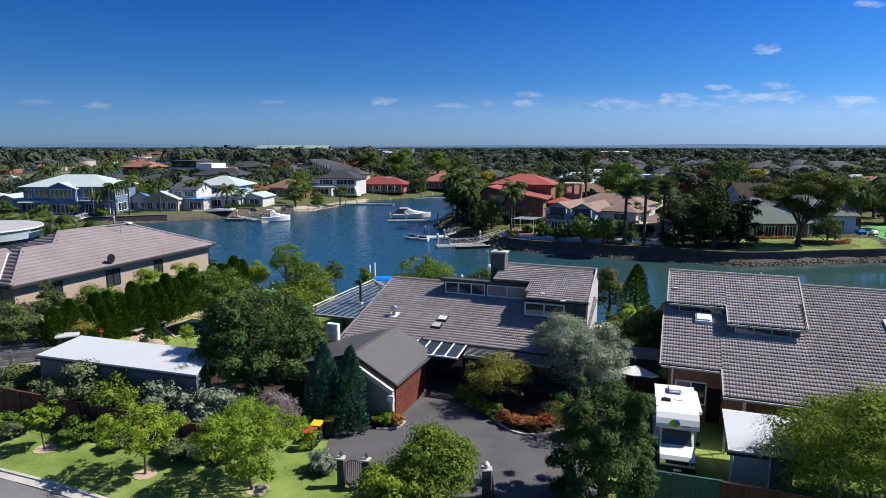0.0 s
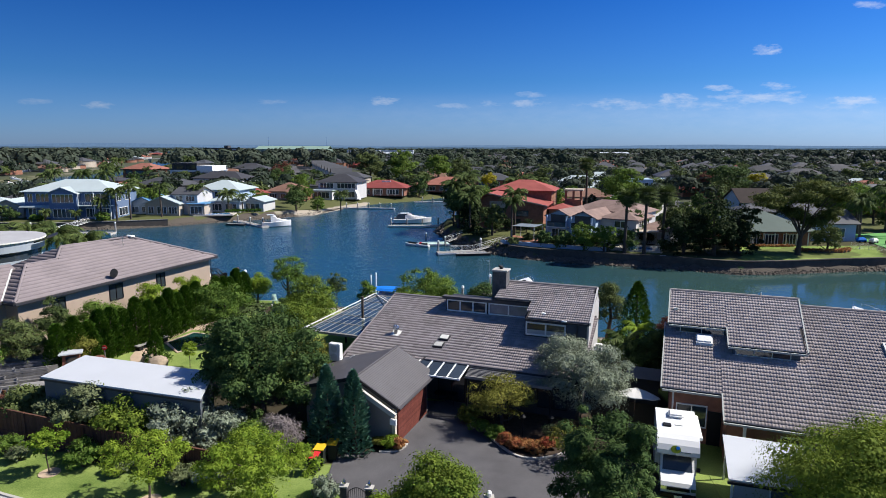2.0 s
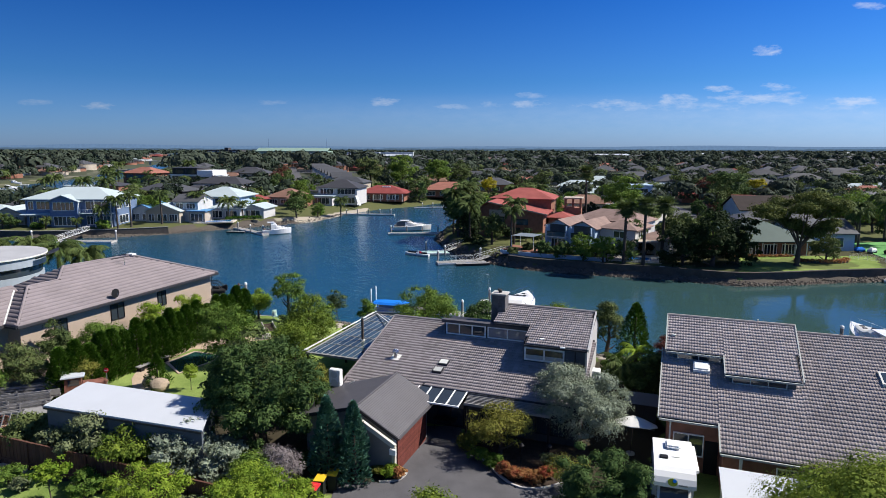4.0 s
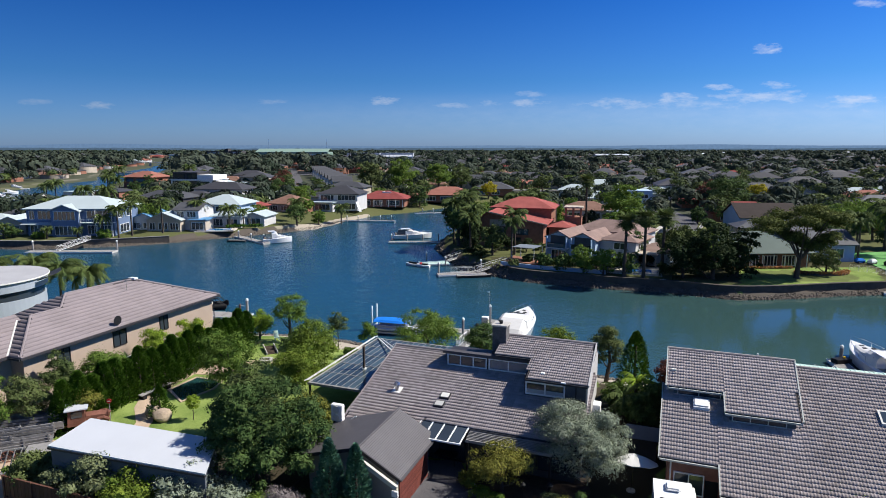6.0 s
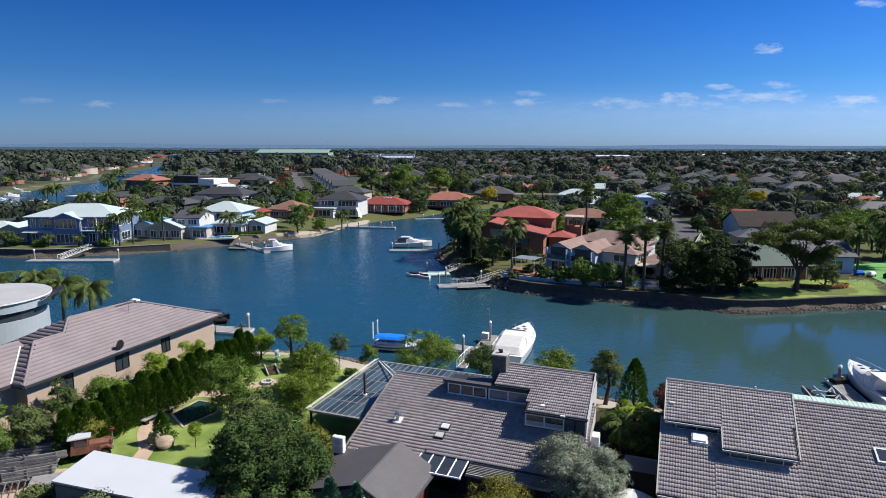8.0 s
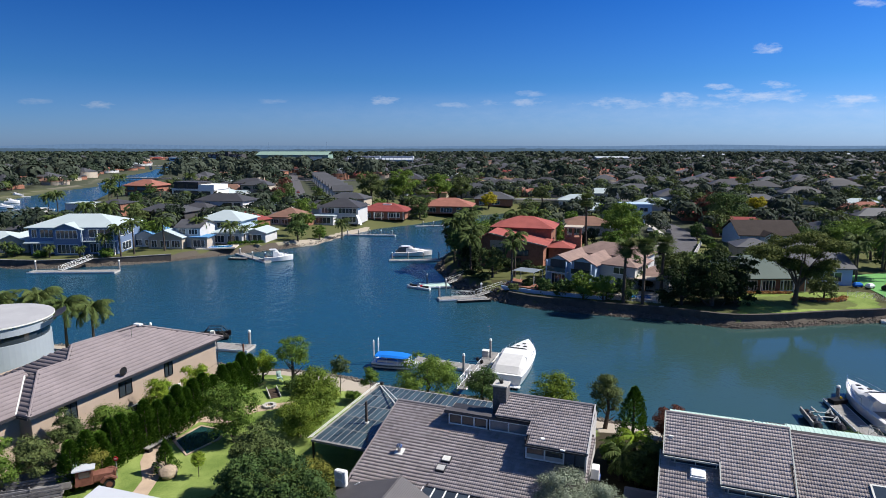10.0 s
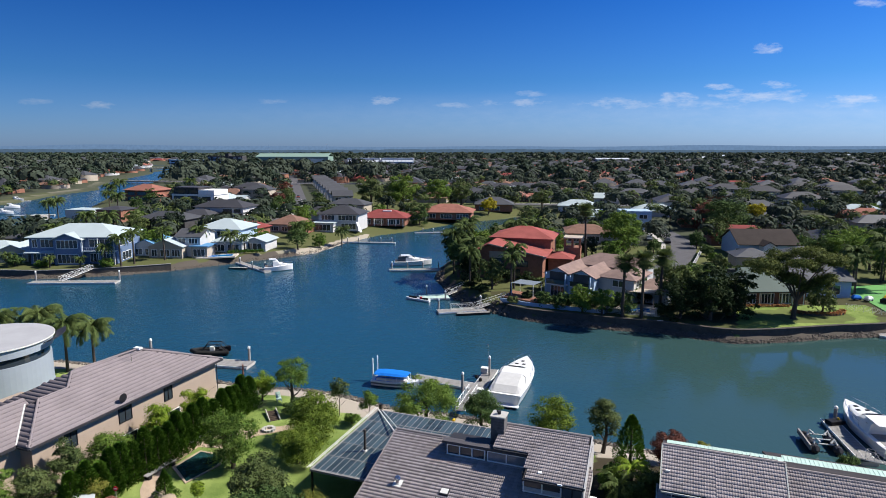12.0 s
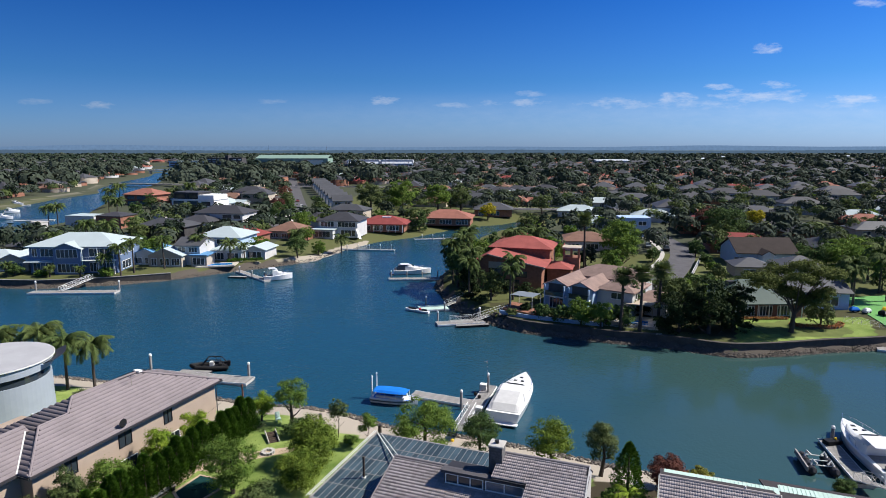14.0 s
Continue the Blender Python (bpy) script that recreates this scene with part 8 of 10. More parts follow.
lone("pool_surround", prism([(-69.2, 169.0), (-59.2, 171.8), (-59.6, 176.6), (-70.0, 174.4)], -1.6, -1.22), "pool_tile", "pale paved pool surround", "paving", "structure")
# white house
b = thing("house", "pale grey two-storey house with mint-white roofs", "house", (-68.5, 184, GZ), -8)
wing(b, -7.5, 6.5, 2.0, 14, -0.3, 6.0, "wall_sky", "roof_white", pitch=21, over=0.8)
wing(b, 0.5, 10.0, -4.5, 4, -0.3, 3.1, "wall_pale", "roof_white", pitch=21, over=0.7)
wing(b, 9.0, 15.5, -0.5, 8, -0.3, 3.0, "wall_pale", "roof_white", "y", 18, 0.6)
glazing(b, [(-6.5, -4.0, 3.8, 5.4, 2), (-1.0, 2.4, 3.8, 5.4, 3), (3.6, 6.0, 3.8, 5.4, 2), (-6.5, -2.0, 0.3, 2.4, 3)], "S", 2.0)
glazing(b, [(1.2, 4.6, 0.3, 2.4, 3), (5.6, 9.2, 0.3, 2.4, 3)], "S", -4.5)
glazing(b, [(10.0, 14.4, 0.3, 2.3, 3)], "S", -0.5)
hd = thing("hedge", "clipped low green hedge before the white house", "hedge", (-58, 177.5, GZ), 14)
v, f = foliage(np.random.default_rng(5), np.array([(-4.5 + 1.0 * k, 0, 0.5, 0.7, 0.6, 0.6) for k in range(10)]), 1500, 0.28, 0.5, 0.8, gap=0.1)
part("leaves", raw_mesh("leaves", v, f), "leaf_hedge", hd)
# brown tiled, grey and red-roofed houses round the cove
b = thing("house", "low house with a red-brown tiled hip roof", "house", (-57.5, 221, GZ), -14)
wing(b, -7, 6, 0, 12, -0.3, 3.0, "wall_cream", "roof_brown", pitch=24)
wing(b, 3, 9, -3, 6, -0.3, 2.9, "brick", "roof_brown", pitch=24)
glazing(b, [(-5.5, -2.5, 0.5, 2.2, 3), (-1.2, 2.0, 0.5, 2.2, 3)], "S", 0.0)
b = thing("house", "two-storey pale house with a dark hip roof", "house", (-39, 225.5, GZ), -10)
wing(b, -8, 7, 2, 14, -0.3, 6.0, "wall_pale", "roof_dark", pitch=22, over=0.8)
wing(b, -9, -1, -2.5, 4, -0.3, 3.0, "wall_pale", "roof_white", "flat")
glazing(b, [(-0.6, 6.4, 3.6, 5.6, 5), (-7.2, -2, 3.6, 5.6, 4), (0.5, 6.2, 0.3, 2.6, 4)], "S", 2.0)
glazing(b, [(-8, -2, 0.3, 2.6, 4)], "S", -2.5)
part("stair", beam((6.9, 1.4, 3.2), (9.4, -2.0, 0.0), 0.9, 0.2), "white", b, "white outside stair")
b = thing("house", "low house with a maroon tiled roof", "house", (-24.5, 241, GZ), -6)
wing(b, -9, 9, 1, 13, -0.3, 3.0, "brick", "roof_maroon", pitch=21, over=1.2)
for k in range(7):
    part("verandah_post", box(-8.6 + 2.85 * k, -8.4 + 2.85 * k, -0.6, -0.4, -0.2, 2.7), "white", b)
glazing(b, [(-7.5, -4.5, 0.4, 2.3, 3), (-3.5, 0.5, 0.4, 2.3, 3), (2, 7, 0.4, 2.3, 4)], "S", 1.0)
part("dormer", box(-0.5, 3.0, 5.0, 7.0, 3.6, 5.4), "white", b)
b = thing("house", "low house with a glowing coral tile roof", "house", (1.5, 262, GZ), -8)
wing(b, -11, 10, 0, 14, -0.3, 3.0, "brick", "roof_orange", pitch=21, over=1.0)
wing(b, -16, -9, -2, 8, -0.3, 2.7, "wall_cream", "roof_brown", pitch=18, over=1.0)
glazing(b, [(-9, -5, 0.4, 2.3, 3), (-3, 2, 0.4, 2.3, 4), (4, 9, 0.4, 2.3, 4)], "S", 0.0)
b = thing("house", "red brick house with a grey hip roof", "house", (24, 296, GZ), -6)
wing(b, -9, 9, 0, 13, -0.3, 3.2, "brick", "roof_grey", pitch=23, over=0.8)
glazing(b, [(-7, -3, 0.4, 2.3, 3), (-1, 3, 0.4, 2.3, 3)], "S", 0.0)
# the point: red brick house and the pink-roofed pair
b = thing("house", "red brick house with coral tile roofs", "house", (12.6, 147.5, GZ), -17)
wing(b, -2, 12.5, 6, 17, -0.3, 8.4, "brick", "roof_red", pitch=20, over=0.8)
ring = [(-5.6, 5.5), (-0.8, 8.3), (13.0, 5.7), (13.0, 5.5), (-0.8, 8.08), (-5.6, 5.3)]
part("roof", loft([[(x, y, z) for x, z in ring] for y in (-4.8, 8.0)]), "roof_red", b)
part("bargeboard", beam((-0.8, -4.82, 8.2), (13.0, -4.82, 5.6), 0.08, 0.28), "wall_cream", b, "cream bargeboard")
part("wall", loft([[(-5.0, y, -0.3), (-5.0, y, 5.5), (-0.8, y, 7.9), (12.0, y, 5.7), (12.0, y, -0.3)] for y in (-4.0, 8.0)]), "brick", b)
wing(b, 12.5, 18, 2, 10, -0.3, 4.4, "brick", "roof_red", pitch=18)
glazing(b, [(-0.4, 3.0, 3.0, 4.8, 2), (5.6, 8.6, 3.0, 4.4, 2), (-4.4, -2.4, 3.0, 4.6, 2), (-1.4, 2.0, 0.3, 2.4, 2), (3.2, 6.8, 0.3, 2.4, 3)], "S", -4.0, "dark")
part("render_panel", box(-0.6, 3.2, -4.06, -4.006, 4.85, 6.4), "wall_cream", b, "cream rendered gable panel")
tw = part("roof_terrace", box(15.5, 19.5, 8, 12, 3.0, 6.2), "brick", b, "open brick roof terrace with arches")
for x in (15.5, 17.3, 19.1):
    part("pier", box(x, x + 0.5, 7.95, 8.4, 6.2, 8.4), "brick", tw)
part("slab", box(15.3, 19.8, 7.7, 12.2, 8.4, 8.7), "wall_cream", tw)
b = thing("house", "pale two-gabled house with weathered pink tile roofs", "house", (25.75, 123.1, GZ), -36)
for x0, x1 in ((-5.2, -0.1), (0.1, 5.2)):
    w = wing(b, x0, x1, 0.0, 11, -0.3, 5.2, "wall_sky", "roof_pink", "y", 25, 0.5)
    # flat dark panel on the wall: the recess's shade is put into its colour
    part("balcony_opening", box(x0 + 0.7, x1 - 0.7, -0.05, -0.004, 3.1, 5.3), "recess_shade", b, "flat dark panel coloured as a shaded balcony recess")
    bal = part("balcony", box(x0 + 0.3, x1 - 0.3, -1.3, -0.06, 2.75, 2.95), "white", b)
    part("balustrade", box(x0 + 0.35, x1 - 0.35, -1.28, -1.24, 2.95, 3.9), "glass", bal, "dark glass balustrade")
    part("handrail", box(x0 + 0.3, x1 - 0.3, -1.32, -1.2, 3.9, 3.98), "dark", bal)
    for x in (x0 + 0.4, x1 - 0.4):
        part("column", box(x - 0.13, x + 0.13, -1.3, -1.04, -0.2, 5.2), "wall_sky", bal)
    glazing(b, [(x0 + 1.0, x1 - 1.0, 0.1, 2.4, 4)], "S", 0.0, "white")
wing(b, 5.2, 12.4, 2.5, 12, -0.3, 5.0, "wall_pale", "roof_pink", pitch=22, over=0.5)
wing(b, -4, 11, 10, 19, -0.3, 5.6, "wall_pale", "roof_pink", pitch=22, over=0.5)
wing(b, 11, 18, 6, 14, -0.3, 2.9, "wall_pale", "roof_pink", pitch=20, over=0.4)
glazing(b, [(8.0, 10.6, 3.2, 4.6, 2)], "S", 2.5)
glazing(b, [(4.0, 6.5, 3.2, 4.6, 2), (8.0, 10.0, 3.2, 4.6, 2)], "E", 12.4)
sail = thing("shade_sail", "pale shade sail over the terrace", "shade sail", (17.0, 124.6, GZ), -30)
part("sail", slab([(-2.6, -1.4, 3.0), (2.4, -1.9, 3.1), (3.0, 1.3, 3.3), (-2.0, 1.8, 3.2)], 0.04), "sail_cloth", sail)
for x, y in ((-2.6, -1.4), (2.4, -1.9), (3.0, 1.3), (-2.0, 1.8)):
    part("post", tube([(x, y, 0), (x, y, 3.1)], 0.06, 8), "white", sail)
lone("terrace", prism([(12.0, 124.0), (18.0, 119.0), (21.5, 123.0), (15, 129)], -1.6, -0.9), "brick", "raised red brick terrace", "terrace", "structure")
FW = [(11.5, 121.6), (16.5, 118.0), (23.5, 115.0), (30.5, 112.2)]
lone("garden_wall", strip(smooth_line(FW, 1.0), -0.1, 0.1, -1.6, -0.75), "wall_sky", "low pale blue garden wall before the house", "wall", "structure")
fence = thing("pool_fence", "dark tubular pool fence before the terrace", "fence", (30.5, 112.2, GZ))
d = Vector((9.0, -3.2, 0)).normalized()
for k in range(48):
    p = d * 0.2 * k
    part("bar", tube([p, p + Vector((0, 0, 1.25))], 0.018, 4), "gutter", fence)
for z in (0.15, 1.2):
    part("rail", tube([(0, 0, z), (*(d * 9.6)[:2], z)], 0.03, 5), "gutter", fence)
lone("pool_terrace", prism([(31.5, 113.6), (39.5, 110.6), (42.0, 117.0), (34, 120)], -1.6, -1.14), "pool_tile", "pale paved terrace beside a small pool", "paving", "structure")
lone("plunge_pool", prism([(34.6, 113.4), (38.6, 112.0), (39.4, 114.4), (35.6, 115.8)], -1.6, -1.1), "pool_water", "small bright blue plunge pool", "pool", "structure")
pg2 = thing("pergola", "cream pergola beside the pool terrace", "pergola", (39.0, 118.5, GZ), -20)
for x in (-2.4, 2.4):
    for y in (-1.5, 1.5):
        part("post", box(x - 0.1, x + 0.1, y - 0.1, y + 0.1, 0, 2.7), "wall_cream", pg2)
part("roof", box(-2.8, 2.8, -1.9, 1.9, 2.7, 2.9), "wall_cream", pg2)
# lawn corner: green-roofed house, blue-grey house, play court
b = thing("house", "low brick house with a dark green steel roof", "house", (62.5, 118.2, GZ), 2)
wing(b, -7.5, 9, 0, 13, -0.3, 2.9, "brick", "roof_green", pitch=24, over=1.1)
for k in range(8):
    part("verandah_post", box(-7.4 + 2.2 * k, -7.25 + 2.2 * k, -0.95, -0.8, -0.2, 2.6), "white", b)
glazing(b, [(-6.6, -4.2, 0.2, 2.3, 4), (-3.4, -1.0, 0.2, 2.3, 4), (0.0, 2.6, 0.2, 2.3, 4), (3.6, 6.2, 0.2, 2.3, 4)], "S", 0.0)
part("chimney", box(-3.8, -2.4, 5.6, 6.8, 3.6, 6.0), "dark_wall", b)
part("solar_heater", box(-4.4, -1.8, 3.0, 3.6, 4.5, 5.0), "dark", b, "dark solar tank on the roof")
b = thing("house", "blue-grey weatherboard house with a pale grey roof", "house", (78, 124, GZ), -8)
wing(b, -6, 5.5, 0, 12, -0.3, 3.9, "wall_sky", "roof_grey", "x", 20, 0.6)
wing(b, -10, -5, 1, 9, -0.3, 3.0, "wall_sky", "roof_grey", pitch=20)
glazing(b, [(-4.5, -2.0, 0.8, 2.8, 2), (0.5, 3.5, 0.8, 2.8, 2)], "S", 0.0)
lone("play_court", prism([(82.5, 109.0), (106, 102), (130, 120), (118, 140), (88, 133)], -1.6, -1.12), "pale_green", "bright green synthetic play court", "court", "structure")
M["court"] = material("bright green synthetic turf", (0.12, 0.30, 0.09), 0.9, var=0.1, scale=0.3)
bpy.data.objects["play_court"].data.materials[0] = M["court"]
fence = thing("court_fence", "grey wire fence between lawn and court", "fence", (77.0, 114.6, GZ))
d = Vector((8.6, -7.4, 0)).normalized()
for k in range(9):
    p = d * 1.4 * k
    part("post", tube([p, p + Vector((0, 0, 1.2))], 0.035, 6), "gutter", fence)
for k in range(5):
    part("wire", tube([(0, 0, 0.2 + 0.25 * k), (*(d * 11.2)[:2], 0.2 + 0.25 * k)], 0.014, 4), "gutter", fence)
for i, (x, y, mat, what) in enumerate(((83.5, 121.5, "blue_canvas", "blue toy cart"), (85.4, 120.6, "white", "white toy car"), (89.6, 121.4, "yellow_plastic", "yellow toy slide"), (91.4, 122.2, "yellow_plastic", "yellow toy car"), (87.4, 118.6, "dark", "dark trolley"), (90.2, 118.0, "red_plastic", "red toy car"), (93.0, 124.0, "dark", "dark swing frame"))):
    t = thing("play_equipment", what + " beside the green court", "play equipment", (x, y, -1.12), 25 * i, "play equipment")
    part("body", loft([[(-0.8 * s, -0.45 * s, z), (0.8 * s, -0.45 * s, z), (0.8 * s, 0.45 * s, z), (-0.8 * s, 0.45 * s, z)] for s, z in ((1.0, 0.2), (1.1, 0.6), (0.6, 1.0))]), mat, t)
    for sx in (-0.55, 0.55):
        part("wheel", tube([(sx, -0.5, 0.2), (sx, 0.5, 0.2)], 0.2, 10), "rubber", t)
bed = thing("flower_bed", "red flowering border edged in stone", "flower bed", (70.5, 113.0, GZ))
v, f = foliage(np.random.default_rng(8), np.array([(4.5 * math.cos(a), 2.4 * math.sin(a), 0.25, 0.8, 0.6, 0.45) for a in np.linspace(3.3, 6.2, 12)]), 900, 0.3, 0.6, 0.7, gap=0.1)
part("blossom", raw_mesh("flowers", v, f), "flower", bed)
part("edging", strip([(4.9 * math.cos(a), 2.7 * math.sin(a)) for a in np.linspace(3.2, 6.25, 20)], -0.12, 0.12, -0.1, 0.3), "rock", bed)
bed = thing("flower_bed", "narrow red flower border along the verandah", "flower bed", (61.5, 116.4, GZ))
v, f = foliage(np.random.default_rng(9), np.array([(-5.5 + 0.9 * k, 0, 0.25, 0.6, 0.4, 0.35) for k in range(13)]), 700, 0.28, 0.6, 0.7, gap=0.1)
part("blossom", raw_mesh("flowers", v, f), "flower", bed)
sp = thing("depth_sign", "small white board on the sea wall", "sign", (38.9, 103.2 + 4.2, -1.32))
part("board", box(-0.5, 0.5, -0.33, -0.28, -0.75, 0.05), "white", sp)
part("bar", box(-0.3, 0.3, -0.345, -0.331, -0.5, -0.25), "slate_wall", sp)
# behind the point
b = thing("house", "long house with a dark brown gable roof and blue end wall", "house", (90, 170.5, GZ), -4)
wing(b, -7, 9, 0, 13, -0.3, 4.0, "wall_sky", "roof_umber", "x", 27, 0.6)
wing(b, -1.5, 1.5, -3, 3, -0.3, 4.0, "white", "roof_umber", "y", 32, 0.4)
glazing(b, [(-8, -5, 1.0, 2.6, 2), (5, 9, 1.0, 2.6, 3)], "S", 0.0)
b = thing("house", "low house with linked grey hip roofs", "house", (84, 154, GZ), -10)
wing(b, -9, 0, 0, 8, -0.3, 2.9, "wall_cream", "roof_grey", pitch=22)
wing(b, 2, 13, -1, 9, -0.3, 3.1, "wall_pale", "roof_grey", pitch=24)
glazing(b, [(-7, -4, 0.6, 2.2, 2)], "S", 0.0)
b = thing("house", "boxy sky-blue two-storey house", "house", (71, 226, GZ), -6)
wing(b, -5.5, 5.5, 0, 9, -0.3, 7.0, "wall_sky", "wall_sky", "flat", over=0.1)
glazing(b, [(-4, -1, 4.4, 6.0, 2), (1, 4, 4.4, 6.0, 2)], "S", 0.0)
b = thing("house", "white house with a row of pale roof bays", "house", (46, 196, GZ), -8)
wing(b, -8, 8, 0, 11, -0.3, 3.2, "wall_pale", "roof_brown", pitch=22)
wing(b, 6, 14, -2, 8, -0.3, 3.0, "wall_pale", "roof_white", "flat")
glazing(b, [(-6, -2, 0.6, 2.4, 3), (0, 4, 0.6, 2.4, 3)], "S", 0.0)

# houses on the river bank
b = thing("house", "two-storey brown house with a terracotta roof", "house", (-172, 349, GZ), -18)
wing(b, -11, 9, 0, 14, -0.3, 6.2, "brick", "roof_orange", pitch=22, over=1.0)
wing(b, 7, 15, -2, 8, -0.3, 3.0, "brick", "roof_orange", pitch=20)
glazing(b, [(-9, -4, 3.4, 5.4, 3), (-2, 4, 3.4, 5.4, 3), (-9, -3, 0.3, 2.5, 3), (0, 6, 0.3, 2.5, 3)], "S", 0.0, "dark")
b = thing("house", "white three-storey modern house with dark glazing", "house", (-127, 305, GZ), -14)
wing(b, -13, 12, 0, 14, -0.3, 3.4, "wall_pale", "wall_pale", "flat", over=0.3)
wing(b, -10, 14, 1.5, 14, 3.7, 7.0, "white", "white", "flat", over=0.4)
wing(b, -9, 5, 2, 13, 7.3, 10.4, "dark_wall", "roof_dark", "flat", over=0.3)
part("parapet", box(5.4, 14.2, 1.2, 13, 7.25, 9.4), "white", b)
glazing(b, [(-9, -3, 4.0, 6.4, 3), (-1, 5, 4.0, 6.4, 3), (7, 12, 4.2, 6.2, 2)], "S", 1.5, "dark")
glazing(b, [(-11, -5, 0.3, 2.6, 3), (-2, 4, 0.3, 2.6, 3), (6, 11, 0.3, 2.6, 2)], "S", 0.0, "dark")
glazing(b, [(-8, -2, 7.7, 9.8, 3), (-1, 4, 7.7, 9.8, 2)], "S", 2.0, "dark")
b = thing("house", "two-storey white house with charcoal hip roofs", "house", (-93, 256, GZ), -12)
wing(b, -12, 10, 0, 12, -0.3, 5.8, "wall_pale", "roof_dark", pitch=22, over=0.8)
wing(b, -14, 0, -9, 1, -0.3, 3.0, "wall_pale", "roof_dark", pitch=22, over=0.8)
glazing(b, [(1, 5, 3.6, 5.0, 2), (6, 9, 3.6, 5.0, 2), (-10, -5, 3.6, 5.0, 3)], "S", 0.0, "dark")
b = thing("house", "squat brown brick house with a low charcoal roof", "house", (-137, 250, GZ), -12)
wing(b, -5.5, 6, 0, 10, -0.3, 5.2, "brick", "roof_dark", pitch=14, over=0.4)
glazing(b, [(-4, -1, 3.0, 4.4, 2)], "S", 0.0, "dark")
b = thing("house", "plain white-walled house with a flat roof", "house", (-151, 254, GZ), -12)
wing(b, -7, 7, 0, 9, -0.3, 4.6, "wall_pale", "roof_white", "flat", over=0.1)
sb = thing("pump_house", "tall grey concrete pump house at the ramp", "pump house", (-152, 227, GZ), -10)
part("wall", box(-2.4, 2.4, 0, 4, -0.3, 5.2), "concrete", sb)
part("cap", box(-2.6, 2.6, -0.2, 4.2, 5.2, 5.5), "concrete", sb)
for k in range(9):
    f = k / 8
    t = thing("townhouse", "grey-roofed two-storey townhouse beside the street", "townhouse", (-52 - 46 * f, 318 + 170 * f, GZ), 14, "row of townhouses")
    wing(t, -5, 5, 0, 12, -0.3, 5.6, "grey_wall", "roof_grey", "x", 22, 0.4)
    glazing(t, [(-4, -1, 3.4, 4.8, 2), (1, 4, 3.4, 4.8, 2)], "S", 0.0)
    glazing(t, [(3, 6, 3.4, 4.8, 2), (8, 11, 3.4, 4.8, 2)], "W", -5.0)

# ---- landmarks farther off ----
hg = thing("hangar", "huge pale green steel hangar", "hangar", (-232, 950, GZ), 0)
part("wall", box(-55, 55, 0, 45, -1, 15.0), "hangar", hg)
part("roof", gable(-55, 55, 0, 45, 15.0, 12, 0.5, "x"), "hangar", hg, "pale green ribbed roof")
part("door", box(20, 48, -0.3, -0.05, 0, 12), "pale_green", hg)
for x in (-40, 50):
    part("mast", tube([(x, 20, 18), (x, 20, 34)], 0.25, 6), "steel", hg)
ap = thing("apartment_block", "dark five-storey apartment block", "apartment building", (-318, 900, GZ), 0)
part("wall", box(-26, 26, 0, 20, -1, 16.5), "dark_wall", ap)
part("stair_tower", box(2, 7, -1.5, 12, -1, 20), "dark_wall", ap)
for s in range(5):
    for k in range(7):
        if abs(-24 + 7.4 * k + 2.5 - 4.5) > 5:
            part("balcony", box(-24 + 7.4 * k, -19.4 + 7.4 * k, -0.6, -0.05, 0.6 + 3.2 * s, 1.6 + 3.2 * s), "white" if k > 3 else "wall_sky", ap)
of = thing("office_building", "pale blue-grey office building", "office building", (-372, 905, GZ), 0)
part("wall", box(-28, 28, 0, 20, -1, 11), "wall_sky", of)
part("roof", box(-29, 29, -1, 21, 11, 11.8), "roof_white", of)
for s in range(3):
    part("window_band", box(-26, 26, -0.3, -0.05, 1.2 + 3.4 * s, 2.8 + 3.4 * s), "glass", of)
for i, x0 in enumerate((-136, -88)):
    sh = thing("terrace_row", "row of white-roofed terraces", "terrace houses", (x0, 880, GZ), 0, "white terraces")
    part("wall", box(0, 44, 0, 20, -1, 9.0), "wall_sky", sh)
    part("roof", box(-1, 45, 3, 21, 9.0, 14.0), "white_sheet", sh, "stepped white roofs")
    for k in range(8):
        part("bay_roof", slab([(0.4 + 5.5 * k, -1, 9.0), (5.2 + 5.5 * k, -1, 9.0), (5.2 + 5.5 * k, 3, 11.6), (0.4 + 5.5 * k, 3, 11.6)], 0.3), "white_sheet", sh)
        part("window", box(1.0 + 5.5 * k, 4.6 + 5.5 * k, -0.3, -0.05, 4.5, 7.5), "glass", sh)
brd = thing("bridge", "low concrete road bridge over the river", "bridge", (-365, 790, -1.0), 10)
part("deck", box(-22, 22, -3, 3, 2.4, 3.2), "concrete", brd)
for x in (-8, 8):
    part("pier", box(x - 0.8, x + 0.8, -2.4, 2.4, -4, 2.4), "concrete", brd)
for p in ((1020, 1600), (500, 1250), (-90, 1500), (300, 1100), (650, 1500)):
    wh = thing("warehouse", "distant low white warehouse", "warehouse", (*p, GZ), 4, "distant warehouses")
    part("wall", box(-30, 30, 0, 25, -1, 8), "wall_pale", wh)
    part("roof", gable(-30, 30, 0, 25, 8, 9, 0.5, "x"), "white_sheet", wh)

